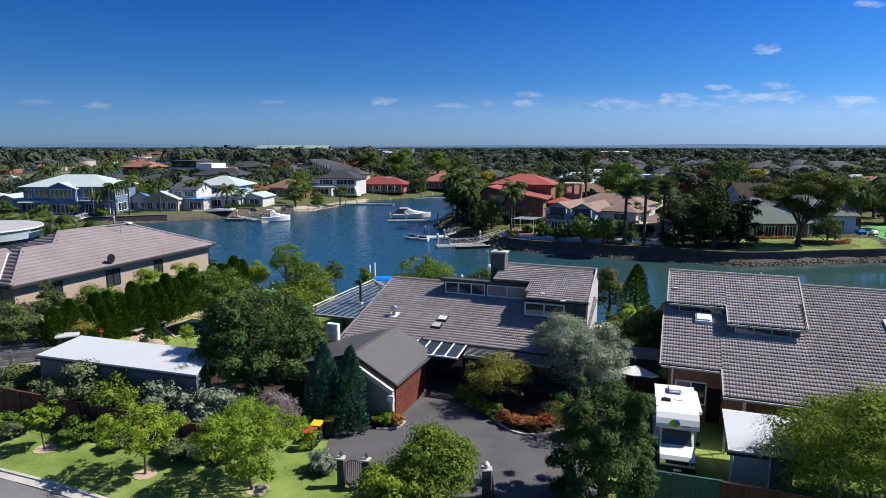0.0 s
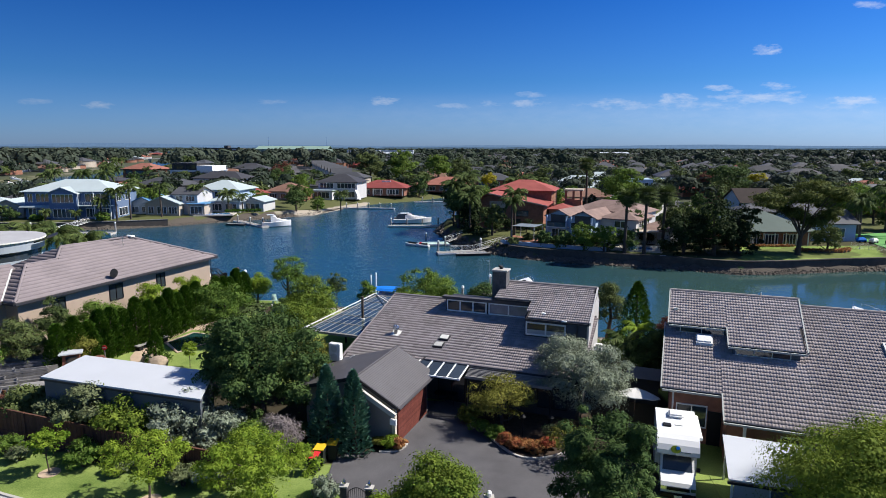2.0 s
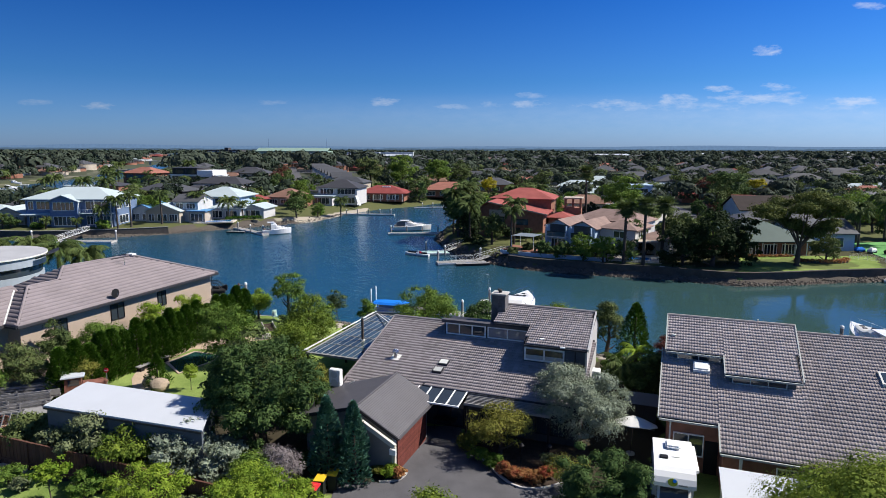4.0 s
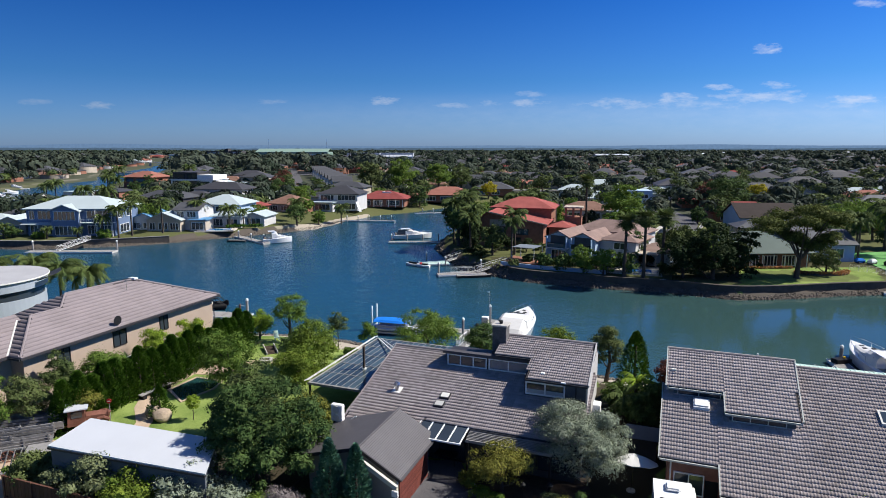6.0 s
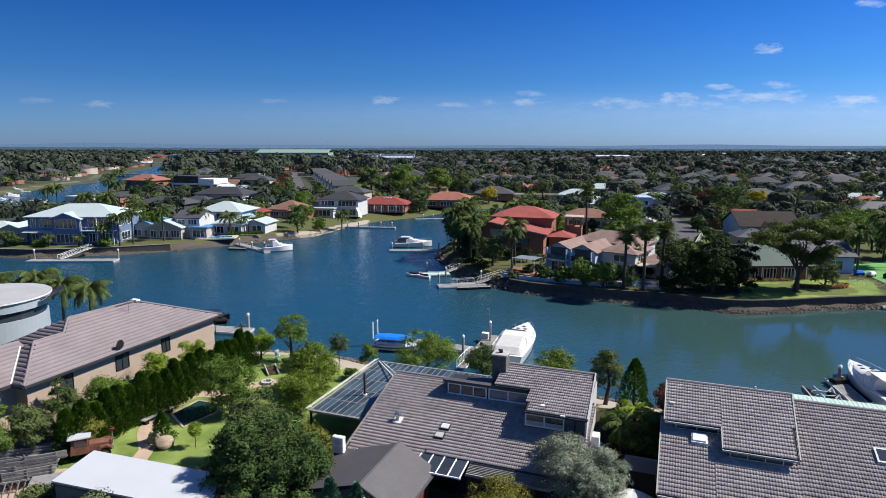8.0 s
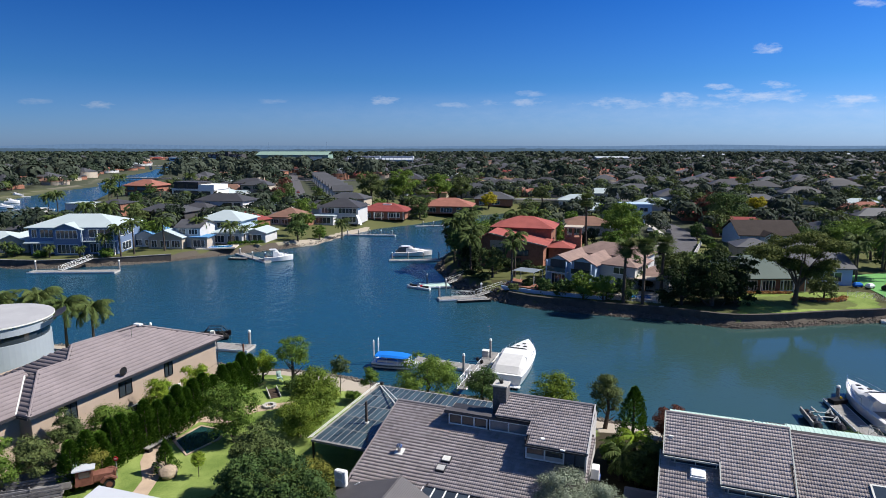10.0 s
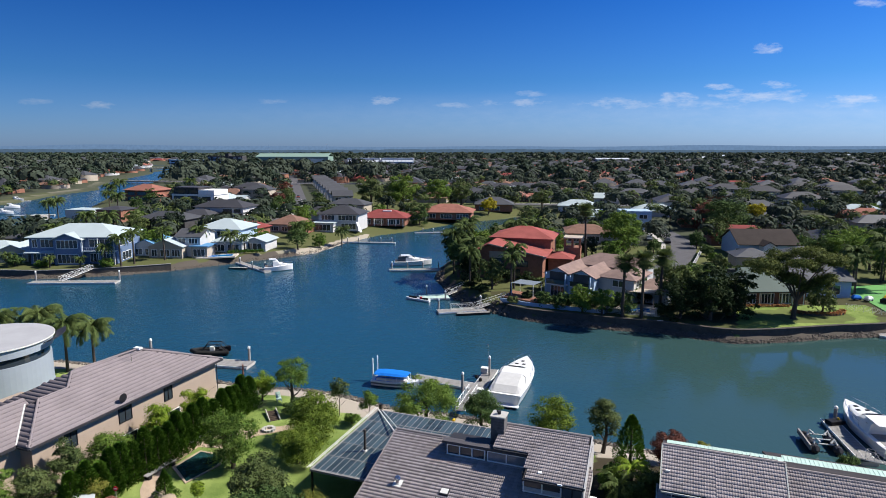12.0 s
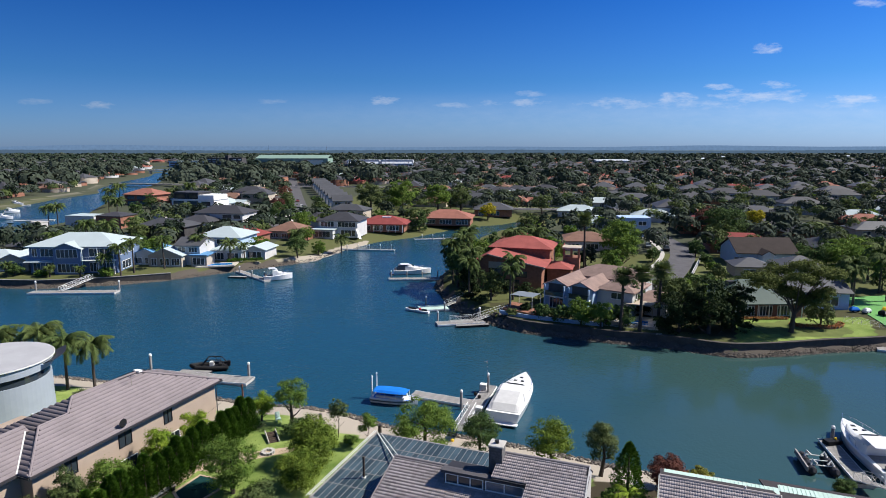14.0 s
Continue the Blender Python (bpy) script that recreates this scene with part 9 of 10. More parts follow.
# ---- trees and palms across the water ----
rng = np.random.default_rng(200)
BIG = thing("tree", "broad spreading tree with layered pads of foliage on the lawn", "tree", (63.5, 108.7, ground_z(63.5, 108.7)))
PADS = ((-5.0, 0.5, 9.9, 3.6, 1.5), (-6.8, -1.5, 9.2, 2.2, 1.1), (-3.0, 2.0, 8.3, 2.6, 1.4), (1.8, 0.0, 12.0, 3.2, 1.4), (4.2, -2.4, 11.2, 2.6, 1.2), (6.7, 0.6, 10.5, 2.6, 1.4), (8.4, 2.0, 9.6, 1.8, 1.0), (3.2, 2.6, 9.0, 3.0, 1.7), (-0.8, -2.8, 10.4, 2.6, 1.3), (1.1, 1.0, 6.4, 2.4, 2.0), (4.6, -1.0, 7.6, 2.2, 1.4), (-1.6, 3.2, 11.0, 2.6, 1.3), (2.5, 0.0, 5.4, 2.4, 1.6), (5.0, 1.0, 6.0, 2.2, 1.5), (-1.5, 0.5, 7.4, 2.2, 1.3))
bm = tube([(0, 0, -0.4), (0.15, 0, 0.3), (0.3, 0.1, 2.4), (0.5, 0.1, 4.0)], [0.65, 0.46, 0.38, 0.34], 10)
for px_, py_, pz_, pr_, _ in PADS:
    tube([(0.45, 0.1, 3.2), (0.45 + px_ * 0.35, py_ * 0.35, 4.2 + (pz_ - 4.2) * 0.45), (px_ * 0.85, py_ * 0.85, pz_ - 0.4)], [0.19, 0.12, 0.05], 6, bm)
part("trunk", bm, "bark", BIG)
blobs = []
for px_, py_, pz_, pr_, ph_ in PADS:
    for j in range(7):
        a = j * 2.4 + px_
        blobs.append((px_ + math.cos(a) * pr_ * 0.55, py_ + math.sin(a) * pr_ * 0.55, pz_ + rng.uniform(-0.3, 0.4) * ph_, pr_ * 0.52, pr_ * 0.52, ph_ * 0.64))
v, f = foliage(rng, np.array(blobs), 30000, 0.28, 0.6, 0.6, gap=0.6)
part("crown", raw_mesh("crown", v, f), "leaf_lawn", BIG)
for i, (x, y, h, w, leaf, what) in enumerate((
        (43.0, 108.6, 8.8, 8.5, "leaf_deep", "dense dark evergreen tree at the sea wall"), (48.2, 108.0, 10.6, 9, "leaf_deep", "dense dark evergreen tree at the sea wall"), (53.2, 109.6, 9.8, 8, "leaf_deep", "dense dark evergreen tree at the sea wall"), (45.5, 115.0, 9.5, 9, "leaf_gum", "grey-green tree beside the lawn"), (38.0, 122.0, 7.0, 7, "leaf_dark", "dark tree beside the pool terrace"), (60.0, 131.0, 5.5, 8, "leaf_mid", "bushy tree behind the green roof"), (68.0, 136.0, 5.0, 7, "leaf_gum", "bushy tree behind the green roof"),
        (49.0, 118.0, 7.5, 9, "leaf_mid", "mid-green tree behind the lawn"), (55.5, 117.0, 6.0, 7, "leaf_gum", "grey-green tree beside the verandah"), (70.5, 111.5, 5.0, 6.0, "leaf_gum", "low grey-green tree beside the flower border"),
        (26.2, 113.5, 5.4, 5.0, "leaf_mid", "clipped green tree before the gabled house"), (29.6, 111.8, 5.2, 4.8, "leaf_mid", "clipped green tree before the gabled house"), (33.8, 112.4, 5.0, 5.6, "leaf_dark", "dark bushy tree beside the terrace"), (19.5, 117.4, 3.4, 3.6, "leaf_dark", "dark shrub tree before the house"), (22.8, 115.6, 3.6, 3.8, "leaf_dark", "dark shrub tree before the house"),
        (3.6, 145.0, 9.5, 7.5, "leaf_dark", "tall bushy tree on the point"), (3.5, 155.0, 11.0, 8.5, "leaf_deep", "tall dark tree on the point"), (10.6, 132.0, 7.0, 6.5, "leaf_gum", "round grey-green tree on the point"), (6.5, 139.0, 8.0, 6.5, "leaf_deep", "dark tree on the point"), (7.5, 164.0, 10.0, 9.0, "leaf_mid", "tall bushy tree on the point"), (14.0, 171.0, 9.0, 9.0, "leaf_dark", "tall dark tree on the point"), (18.5, 175.0, 9.0, 9.0, "leaf_gum", "grey-green tree behind the red house"),
        (48.0, 166.0, 13.0, 12.0, "leaf_mid", "large leafy tree behind the gabled house"), (31.0, 172.0, 8.0, 8.0, "leaf_mid", "leafy tree behind the red house"), (44.0, 158.0, 7.0, 7.0, "leaf_mid", "leafy tree behind the gabled house"), (56.0, 186.0, 9.0, 10.0, "leaf_dark", "dark tree beside the street"), (60.0, 205.0, 10.5, 12.0, "leaf_dark", "large dark tree beside the street"), (96.0, 208.0, 15.0, 17.0, "leaf_dark", "large dark tree beside the street"), (120.0, 236.0, 10.0, 9.0, "leaf_yellow", "yellow flowering wattle tree"), (77.0, 185.0, 5.6, 5.2, "leaf_dark", "round clipped street tree"), (104.0, 158.0, 9.0, 12.0, "leaf_mid", "bright green bushy tree behind the houses"), (112.0, 166.0, 9.5, 12.0, "leaf_mid", "bright green bushy tree behind the houses"), (98.5, 230.0, 12.0, 11.0, "leaf_red", "dark red-leaved street tree"),
        (-57.5, 190.0, 6.0, 6.5, "leaf_mid", "leafy tree behind the white house"), (-45.0, 187.5, 6.5, 7.5, "leaf_dark", "round grey-green tree on the lawn"), (-40.0, 195.5, 5.0, 5.0, "leaf_mid", "green tree beside the cove"), (-50.0, 209.0, 6.0, 6.0, "leaf_dark", "dark tree beside the grey house"), (-48.0, 215.0, 6.0, 6.0, "leaf_mid", "bushy tree beside the grey house"),
        (-10.0, 252.0, 8.5, 9.0, "leaf_dark", "dark tree beside the maroon roof"), (-3.0, 300.0, 16.0, 14.0, "leaf_mid", "tall leafy tree behind the cove"), (-20.0, 298.0, 17.0, 15.0, "leaf_mid", "tall leafy tree behind the cove"), (-35.0, 296.0, 17.0, 15.0, "leaf_gum", "tall gum tree behind the cove"), (9.0, 316.0, 15.0, 13.0, "leaf_gum", "tall gum tree behind the cove"), (21.0, 288.0, 8.5, 9.0, "leaf_yellow", "yellow flowering wattle tree"), (-78.0, 288.0, 11.0, 9.0, "leaf_red", "dark reddish street tree"), (-72.0, 268.0, 10.0, 9.0, "leaf_dark", "dark tree beside the side street"), (-54.0, 236.0, 9.0, 9.0, "leaf_mid", "green tree beside the side street"),
        (99.0, 160.0, 9.0, 10.0, "leaf_dark", "dark tree beside the palms"), (107.0, 152.0, 8.0, 9.0, "leaf_mid", "bright tree beside the palms"), (120.0, 170.0, 9.0, 11.0, "leaf_dark", "dark tree beyond the palms"), (122.0, 190.0, 9.0, 10.0, "leaf_gum", "grey-green tree beyond the palms"), (112.0, 134.0, 7.0, 8.0, "leaf_dark", "dark tree beside the court"), (-120.0, 285.0, 8.0, 9.0, "leaf_gum", "grey-green tree on the river bank"), (-150.0, 300.0, 7.0, 8.0, "leaf_dark", "dark tree on the river bank"), (-158.0, 332.0, 9.0, 9.0, "leaf_dark", "dark tree on the river bank"), (-128.0, 262.0, 6.0, 7.0, "leaf_dark", "dark tree behind the brown house"), (-118.0, 236.0, 7.0, 8.0, "leaf_mid", "bright tree behind the blue house"), (-106.0, 212.0, 7.0, 8.0, "leaf_gum", "grey-green tree behind the blue house"), (-124.0, 208.0, 5.0, 6.0, "leaf_dark", "dark tree behind the blue house"), (-140.0, 340.0, 9.0, 10.0, "leaf_gum", "grey-green tree on the river bank"), (-75.0, 302.0, 8.0, 7.0, "leaf_dark", "dark street tree beside the townhouses"), (-82.0, 326.0, 9.0, 8.0, "leaf_gum", "grey-green street tree beside the townhouses"), (-90.0, 352.0, 9.0, 8.0, "leaf_dark", "dark street tree beside the townhouses"), (-60.0, 300.0, 7.0, 7.0, "leaf_gum", "grey-green street tree beside the townhouses"), (-67.0, 326.0, 8.0, 7.0, "leaf_dark", "dark street tree beside the townhouses"), (-98.0, 380.0, 10.0, 9.0, "leaf_red", "reddish street tree beside the townhouses"), (-112.0, 158.0, 3.4, 5.0, "leaf_dark", "dark shrub before the blue house"), (-104.5, 157.4, 1.8, 3.6, "leaf_mid", "low shrub before the blue house"), (-87.5, 157.0, 2.6, 3.6, "leaf_mid", "low shrub before the blue house"), (-83.0, 176.0, 8.0, 8.0, "leaf_mid", "leafy tree behind the beach house"), (-91.0, 182.0, 8.0, 9.0, "leaf_dark", "dark tree behind the blue house"))):
    sunk = 0.16 * h if "evergreen" in what or "dark" in what or h < 6 else 0.0
    tree(what, x, y, h + sunk, w, leaf, z=ground_z(x, y) - sunk, clear=0.0 if "evergreen" in what or "dark" in what else 0.12, n=int(1000 + 34 * w * h), size=0.27 + 0.01 * h, seed=210 + i, k=20, small=0.3, gap=0.35, fine=0.97, more=1.2)
for i, (x, y, h, s, fan) in enumerate(((33.0, 110.4, 10.2, 4.4, 1), (36.3, 109.6, 11.0, 4.6, 1), (41.0, 113.6, 10.4, 4.6, 1), (37.5, 161.0, 14.5, 5.0, 1), (14.2, 126.6, 8.0, 5.5, 0), (15.4, 132.0, 9.0, 6.0, 0), (6.0, 136.0, 8.0, 6.5, 0), (2.5, 149.0, 10.0, 7.0, 0), (5.0, 151.0, 11.0, 7.0, 0), (7.0, 142.5, 9.0, 6.5, 0), (20.0, 170.0, 9.5, 7.5, 0), (27.0, 176.0, 9.0, 7.5, 0), (22.0, 168.0, 8.0, 7.0, 0), (6.5, 158.5, 11.5, 7.0, 0), (-158, 290, 9, 8, 0), (-152, 286, 8, 8, 0), (-184, 350, 11, 9, 0), (-186, 344, 9, 9, 0), (-140, 340, 12, 9, 0), (-165, 262, 8, 8, 0), (-178, 276, 8, 8, 0), (96.0, 130.0, 9.0, 9.0, 0), (100.0, 138.0, 10.0, 9.0, 0), (86.8, 127.0, 7.5, 6.0, 0), (91.0, 134.0, 8.0, 7.5, 0), (108.0, 140.0, 10.0, 9.0, 0),
                               (-84.6, 158.6, 7.6, 6.0, 0), (-82.6, 161.6, 8.4, 6.0, 0), (-88.2, 157.6, 5.2, 5.0, 0), (-76.8, 166.8, 8.2, 5.4, 0), (-71.0, 176.0, 7.0, 6.5, 0), (-62.0, 176.8, 5.6, 6.5, 0), (-58.6, 179.0, 4.8, 4.0, 0), (-97.0, 176.0, 11.0, 7.0, 0), (-104.0, 178.0, 11.0, 7.0, 0), (-116.0, 182.0, 7.0, 7.0, 0), (-113.5, 157.0, 3.2, 4.0, 0), (-102.0, 156.6, 2.4, 3.6, 0), (-94.5, 157.2, 2.2, 3.4, 0), (-47.0, 196.0, 6.5, 6.0, 0), (-34.0, 203.0, 6.0, 6.0, 0), (-8.0, 258.0, 7.0, 7.0, 0), (-14.0, 262.0, 6.0, 7.0, 0))):
    palm("fan palm with a shaggy head" if fan else "feather palm with drooping fronds", x, y, h, s, fronds=46 if fan else 26, fan=bool(fan), seed=300 + i, group="waterside palms", r=0.26 if fan else 0.2, leaf_n=15)

# low planting before the houses on the point
for i, (x, y, h, w) in enumerate(((14.0, 119.8, 1.6, 2.6), (17.0, 122.5, 1.8, 2.8), (19.8, 120.0, 2.2, 3.0), (22.0, 118.2, 1.9, 2.8), (24.4, 117.0, 2.4, 3.0), (27.2, 115.8, 2.2, 3.0), (29.6, 117.2, 2.8, 3.2), (32.2, 115.0, 2.0, 2.6), (8.0, 129.0, 2.0, 3.4), (11.5, 136.0, 3.4, 4.0), (15.0, 138.5, 3.0, 3.6), (18.5, 136.0, 3.2, 4.0), (21.0, 132.0, 3.0, 3.6), (6.0, 132.5, 1.8, 3.2), (40.0, 119.5, 3.2, 4.0), (57.5, 127.0, 3.0, 4.0))):
    shrub("dense dark garden shrub before the house", x, y, h, w, "leaf_deep" if i % 3 else "leaf_gum", n=420, size=0.34, seed=600 + i, group="garden shrubs on the point")

# planting round the houses behind the point
for i, (x, y, h, w, leaf) in enumerate(((44.5, 136.0, 4.5, 5.0, "leaf_dark"), (49.0, 133.5, 5.0, 5.5, "leaf_gum"), (54.5, 138.5, 3.6, 4.6, "leaf_mid"), (59.0, 142.0, 4.0, 4.6, "leaf_dark"), (64.0, 146.0, 3.2, 4.0, "leaf_dark"), (68.5, 150.0, 4.4, 4.6, "leaf_gum"), (70.0, 139.5, 5.0, 5.6, "leaf_gum"), (76.5, 143.5, 3.4, 4.6, "leaf_dark"), (84.0, 146.0, 3.6, 4.4, "leaf_mid"), (93.0, 146.5, 5.0, 5.6, "leaf_dark"), (72.0, 161.5, 3.0, 3.6, "leaf_mid"), (74.5, 172.0, 3.4, 4.0, "leaf_dark"), (61.0, 176.5, 4.2, 4.6, "leaf_dark"), (52.0, 176.0, 5.0, 5.6, "leaf_gum"), (86.0, 186.0, 6.0, 6.4, "leaf_dark"), (97.0, 190.0, 6.5, 7.0, "leaf_gum"), (104.0, 176.0, 6.0, 6.6, "leaf_dark"), (46.5, 146.0, 5.4, 5.6, "leaf_dark"), (40.5, 150.5, 4.6, 5.0, "leaf_mid"), (102.0, 140.0, 5.6, 6.0, "leaf_gum"))):
    tree("leafy garden tree between the houses behind the point", x, y, h, w, leaf, clear=0.06, n=900, size=0.42, fine=0.86, more=1.5, seed=660 + i, k=18, small=0.3, gap=0.35, group="garden trees behind the point")
fence_run("paling_fence", "white-painted paling fence beside the street", (62.0, 151.0), (75.5, 178.0), 1.7, 3.0, "wall_pale", "wall_pale", 0.45, z=GZ)

# ---- streets ----
STREETS = [[(50, 138), (56, 152), (66, 170), (75, 188), (79, 210), (81, 240), (78, 320)], [(-62, 275), (-92, 390), (-125, 520), (-162, 660)], [(-160, 232), (-118, 226), (-80, 246), (-62, 275)], [(30, 330), (90, 322), (160, 326), (280, 330), (420, 322)], [(-300, 560), (-160, 520), (-20, 500), (140, 480), (330, 470)], [(140, 180), (150, 240), (160, 326)]]
for i, line in enumerate(STREETS):
    pts = smooth_line(line, 5.0)
    lone("road", strip(pts, -3.6, 3.6, -1.6, -1.10 + 0.004 * i), "asphalt", "grey suburban street between houses", "road", "structure")
    lone("footpath", strip(pts, 5.2, 6.6, -1.6, -1.08 + 0.004 * i), "concrete", "pale concrete footpath beside the street", "footpath", "structure")


def car(label, x, y, turn, mat):
    c = thing("car", label, "car", (x, y, -1.1), turn, "parked cars")
    body = loft([[(-0.85, yy, 0.3), (-0.88, yy, z), (0.88, yy, z), (0.85, yy, 0.3)] for yy, z in ((-2.2, 0.75), (-1.3, 0.95), (1.4, 0.95), (2.15, 0.85))])
    part("body", body, mat, c)
    part("cabin", loft([[(-w, yy, 0.9), (-w * 0.85, yy, z), (w * 0.85, yy, z), (w, yy, 0.9)] for yy, w, z in ((-1.2, 0.82, 0.98), (-0.5, 0.8, 1.45), (0.9, 0.8, 1.45), (1.7, 0.82, 1.0))]), "glass", c)
    part("roof", box(-0.66, 0.66, -0.5, 0.9, 1.455, 1.49), mat, c)
    for sx in (-0.8, 0.8):
        for yy in (-1.35, 1.35):
            part("wheel", tube([(sx - 0.1, yy, 0.32), (sx + 0.1, yy, 0.32)], 0.32, 12), "rubber", c)


for x, y, a, mat, what in ((57.5, 160.5, -30, "dark", "dark parked car on the street"), (72.0, 196.0, -15, "dark", "dark parked car under trees"), (-66.5, 288, 15, "white", "white parked car on the side street"), (-71.8, 312, 15, "white", "white parked van on the side street"), (-78, 338, 15, "gutter", "pale parked car on the side street"), (-88, 372, 15, "roof_maroon", "red parked car on the side street"), (68.0, 202.0, -12, "slate_wall", "grey parked car on the street")):
    car(what, x, y, a, mat)

# ---- suburb ----
rng = np.random.default_rng(77)
TAKEN = [(-190, -155, 340, 370), (-145, -110, 298, 325), (-112, -78, 240, 272), (-160, -126, 244, 266), (-158, -146, 222, 234), (-106, -40, 312, 505), (-55, 12, 292, 322), (-130, -80, 155, 180), (-92, -64, 164, 186), (-78, -50, 176, 204), (-68, -46, 216, 236), (-52, -26, 218, 242), (-36, -8, 234, 258), (-18, 16, 256, 280), (10, 40, 290, 312), (4, 52, 100, 168), (50, 100, 95, 142), (74, 112, 142, 186), (62, 80, 222, 240), (34, 64, 190, 212)]
NAMED = list(TAKEN)
street_pts = np.concatenate([np.array(smooth_line(s, 3.0)) for s in STREETS])


FREE_X, FREE_Y = np.arange(-420, 421, 3.0), np.arange(90, 620, 3.0)
_, DCG, DRG = land(*np.meshgrid(FREE_X, FREE_Y))
DCG[nearside(*np.meshgrid(FREE_X, FREE_Y))] = -1


def open_ground(x, y, margin, road):
    if any(a - margin < x < b + margin and c - margin < y < d + margin for a, b, c, d in TAKEN):
        return False
    if abs(x) < 420 and y < 618:
        i, j = int(round((y - 90) / 3)), int(round((x + 420) / 3))
        dc, dr = DCG[i, j], DRG[i, j]
    else:
        dc, dr = 99, float(signed(RIVER, np.array([x]), np.array([y]))[0])
    if dc < 12 + margin or dr < (40 if x > -236 - (y - 345) * 0.27 else 14) + margin:
        return False
    return np.min(np.hypot(street_pts[:, 0] - x, street_pts[:, 1] - y)) > road


ROOFS = ["roof_dark", "roof_grey", "roof_dark", "roof_brown", "roof_grey", "roof_orange", "roof_dark", "roof_maroon", "roof_grey", "roof_white", "roof_brown", "roof_dark"]
WALLS = ["brick", "wall_cream", "wall_pale", "brick", "wall_cream", "brick", "wall_pale", "brick", "dark_wall", "wall_pale", "wall_cream", "brick"]
SAY = ["charcoal tiled", "grey tiled", "charcoal tiled", "brown tiled", "grey tiled", "terracotta tiled", "charcoal tiled", "maroon tiled", "grey tiled", "pale steel", "brown tiled", "charcoal tiled"]
KINDS = []
for k in range(12):
    two = k in (2, 4, 8)
    h = thing("house", f"{'two-storey' if two else 'low'} suburban house with a {SAY[k]} roof", "house", (0, 0, -60), group="suburban houses")
    L, D = 15 + (k * 5) % 6, 10 + k % 4
    z1 = 5.7 if two else 2.8
    wing(h, -L / 2, L / 2, -D / 2, D / 2, -0.3, z1, WALLS[k], ROOFS[k], pitch=22 + k % 4, over=0.6)
    s = 1 if k % 2 else -1
    wing(h, s * L / 2 - (6 if s > 0 else 0), s * L / 2 + (0 if s > 0 else 6), -D / 2 - 5, -D / 2 + 3, -0.3, 2.8, WALLS[k], ROOFS[k], "hip" if k % 3 else "y", 23, 0.5)
    glazing(h, [(-s * L * 0.32 - 1.4, -s * L * 0.32 + 1.4, 0.6, 2.2, 2), (-1.2, 1.2, 0.4, 2.2, 2)] + ([(-L * 0.3, -L * 0.3 + 3, 3.6, 5.0, 2), (L * 0.1, L * 0.1 + 3, 3.6, 5.0, 2)] if two else []), "S", -D / 2, "white")
    KINDS.append(h)
A = radians(-12)
count = 0
spots = []
for r in range(0, 60):
    for c in range(-60, 61):
        yy, xx = 175 + r * 23.5 + (4 if r % 2 else -3), c * 21.0 + (r % 3) * 6
        x, y = xx * math.cos(A) - (yy - 300) * math.sin(A) + rng.uniform(-2.5, 2.5), xx * math.sin(A) + (yy - 300) * math.cos(A) + 300 + rng.uniform(-2, 2)
        if abs(x) < 0.76 * y + 25 and y > 168 and rng.random() < 0.86 and open_ground(x, y, 4, 13):
            spots.append((x, y, r))
FAR_HOUSES = []
for x, y, r in sorted(spots, key=lambda s: s[1]):
    k = int(rng.integers(0, 12))
    turn = -12 + 180 * (r % 2) + rng.uniform(-4, 4) + (90 if rng.random() < 0.15 else 0)
    if y < 400 and count < 190:
        copy_thing(KINDS[k], pose(x, y, GZ, 0, 0, turn))
        TAKEN.append((x - 8, x + 8, y - 6, y + 6))
        count += 1
    else:
        FAR_HOUSES.append((x, y, turn, k))
for h in KINDS:
    for o in list(h.children_recursive) + [h]:
        bpy.data.objects.remove(o)


def far_roofs(name, picks, mat, wall, label):
    """Roofs and walls of houses too far to be told apart singly."""
    v, f, wv, wf = [], [], [], []
    for x, y, turn, k in picks:
        a = radians(turn)
        L, D, z = 7.5 + (k * 5) % 4, 5.5 + k % 3, 5.6 if k in (2, 4, 8) else 2.9
        loc = lambda px, py, pz: (x + px * math.cos(a) - py * math.sin(a), y + px * math.sin(a) + py * math.cos(a), GZ + pz)
        n = len(v)
        v += [loc(-L - .5, -D - .5, z), loc(L + .5, -D - .5, z), loc(L + .5, D + .5, z), loc(-L - .5, D + .5, z), loc(-L + D, 0, z + D * 0.45), loc(L - D, 0, z + D * 0.45)]
        f += [(n, n + 1, n + 5, n + 4), (n + 2, n + 3, n + 4, n + 5), (n + 1, n + 2, n + 5, n + 5), (n + 3, n, n + 4, n + 4)]
        n = len(wv)
        wv += [loc(sx * L, sy * D, zz) for zz in (-0.3, z) for sx, sy in ((-1, -1), (1, -1), (1, 1), (-1, 1))]
        wf += [(n + i, n + (i + 1) % 4, n + 4 + (i + 1) % 4, n + 4 + i) for i in range(4)]
    bm = bmesh.new()
    vs = [bm.verts.new(p) for p in v]
    for q in f:
        q = list(dict.fromkeys(q))
        bm.faces.new([vs[i] for i in q])
    t = thing(name, label, "houses", kind="stuff")
    part("roofs", bm, mat, t)
    part("walls", raw_mesh("walls", wv, wf), wall, t)


for j, (roof, wall, say) in enumerate((("roof_dark", "brick", "charcoal"), ("roof_grey", "wall_cream", "grey"), ("roof_brown", "wall_cream", "brown"), ("roof_orange", "wall_pale", "terracotta"), ("roof_maroon", "brick", "maroon"), ("roof_white", "wall_pale", "pale"))):
    picks = [p for p in FAR_HOUSES if ROOFS[p[3]] == roof]
    if picks:
        far_roofs("distant_houses", picks, roof, wall, f"distant suburb of houses with {say} roofs")

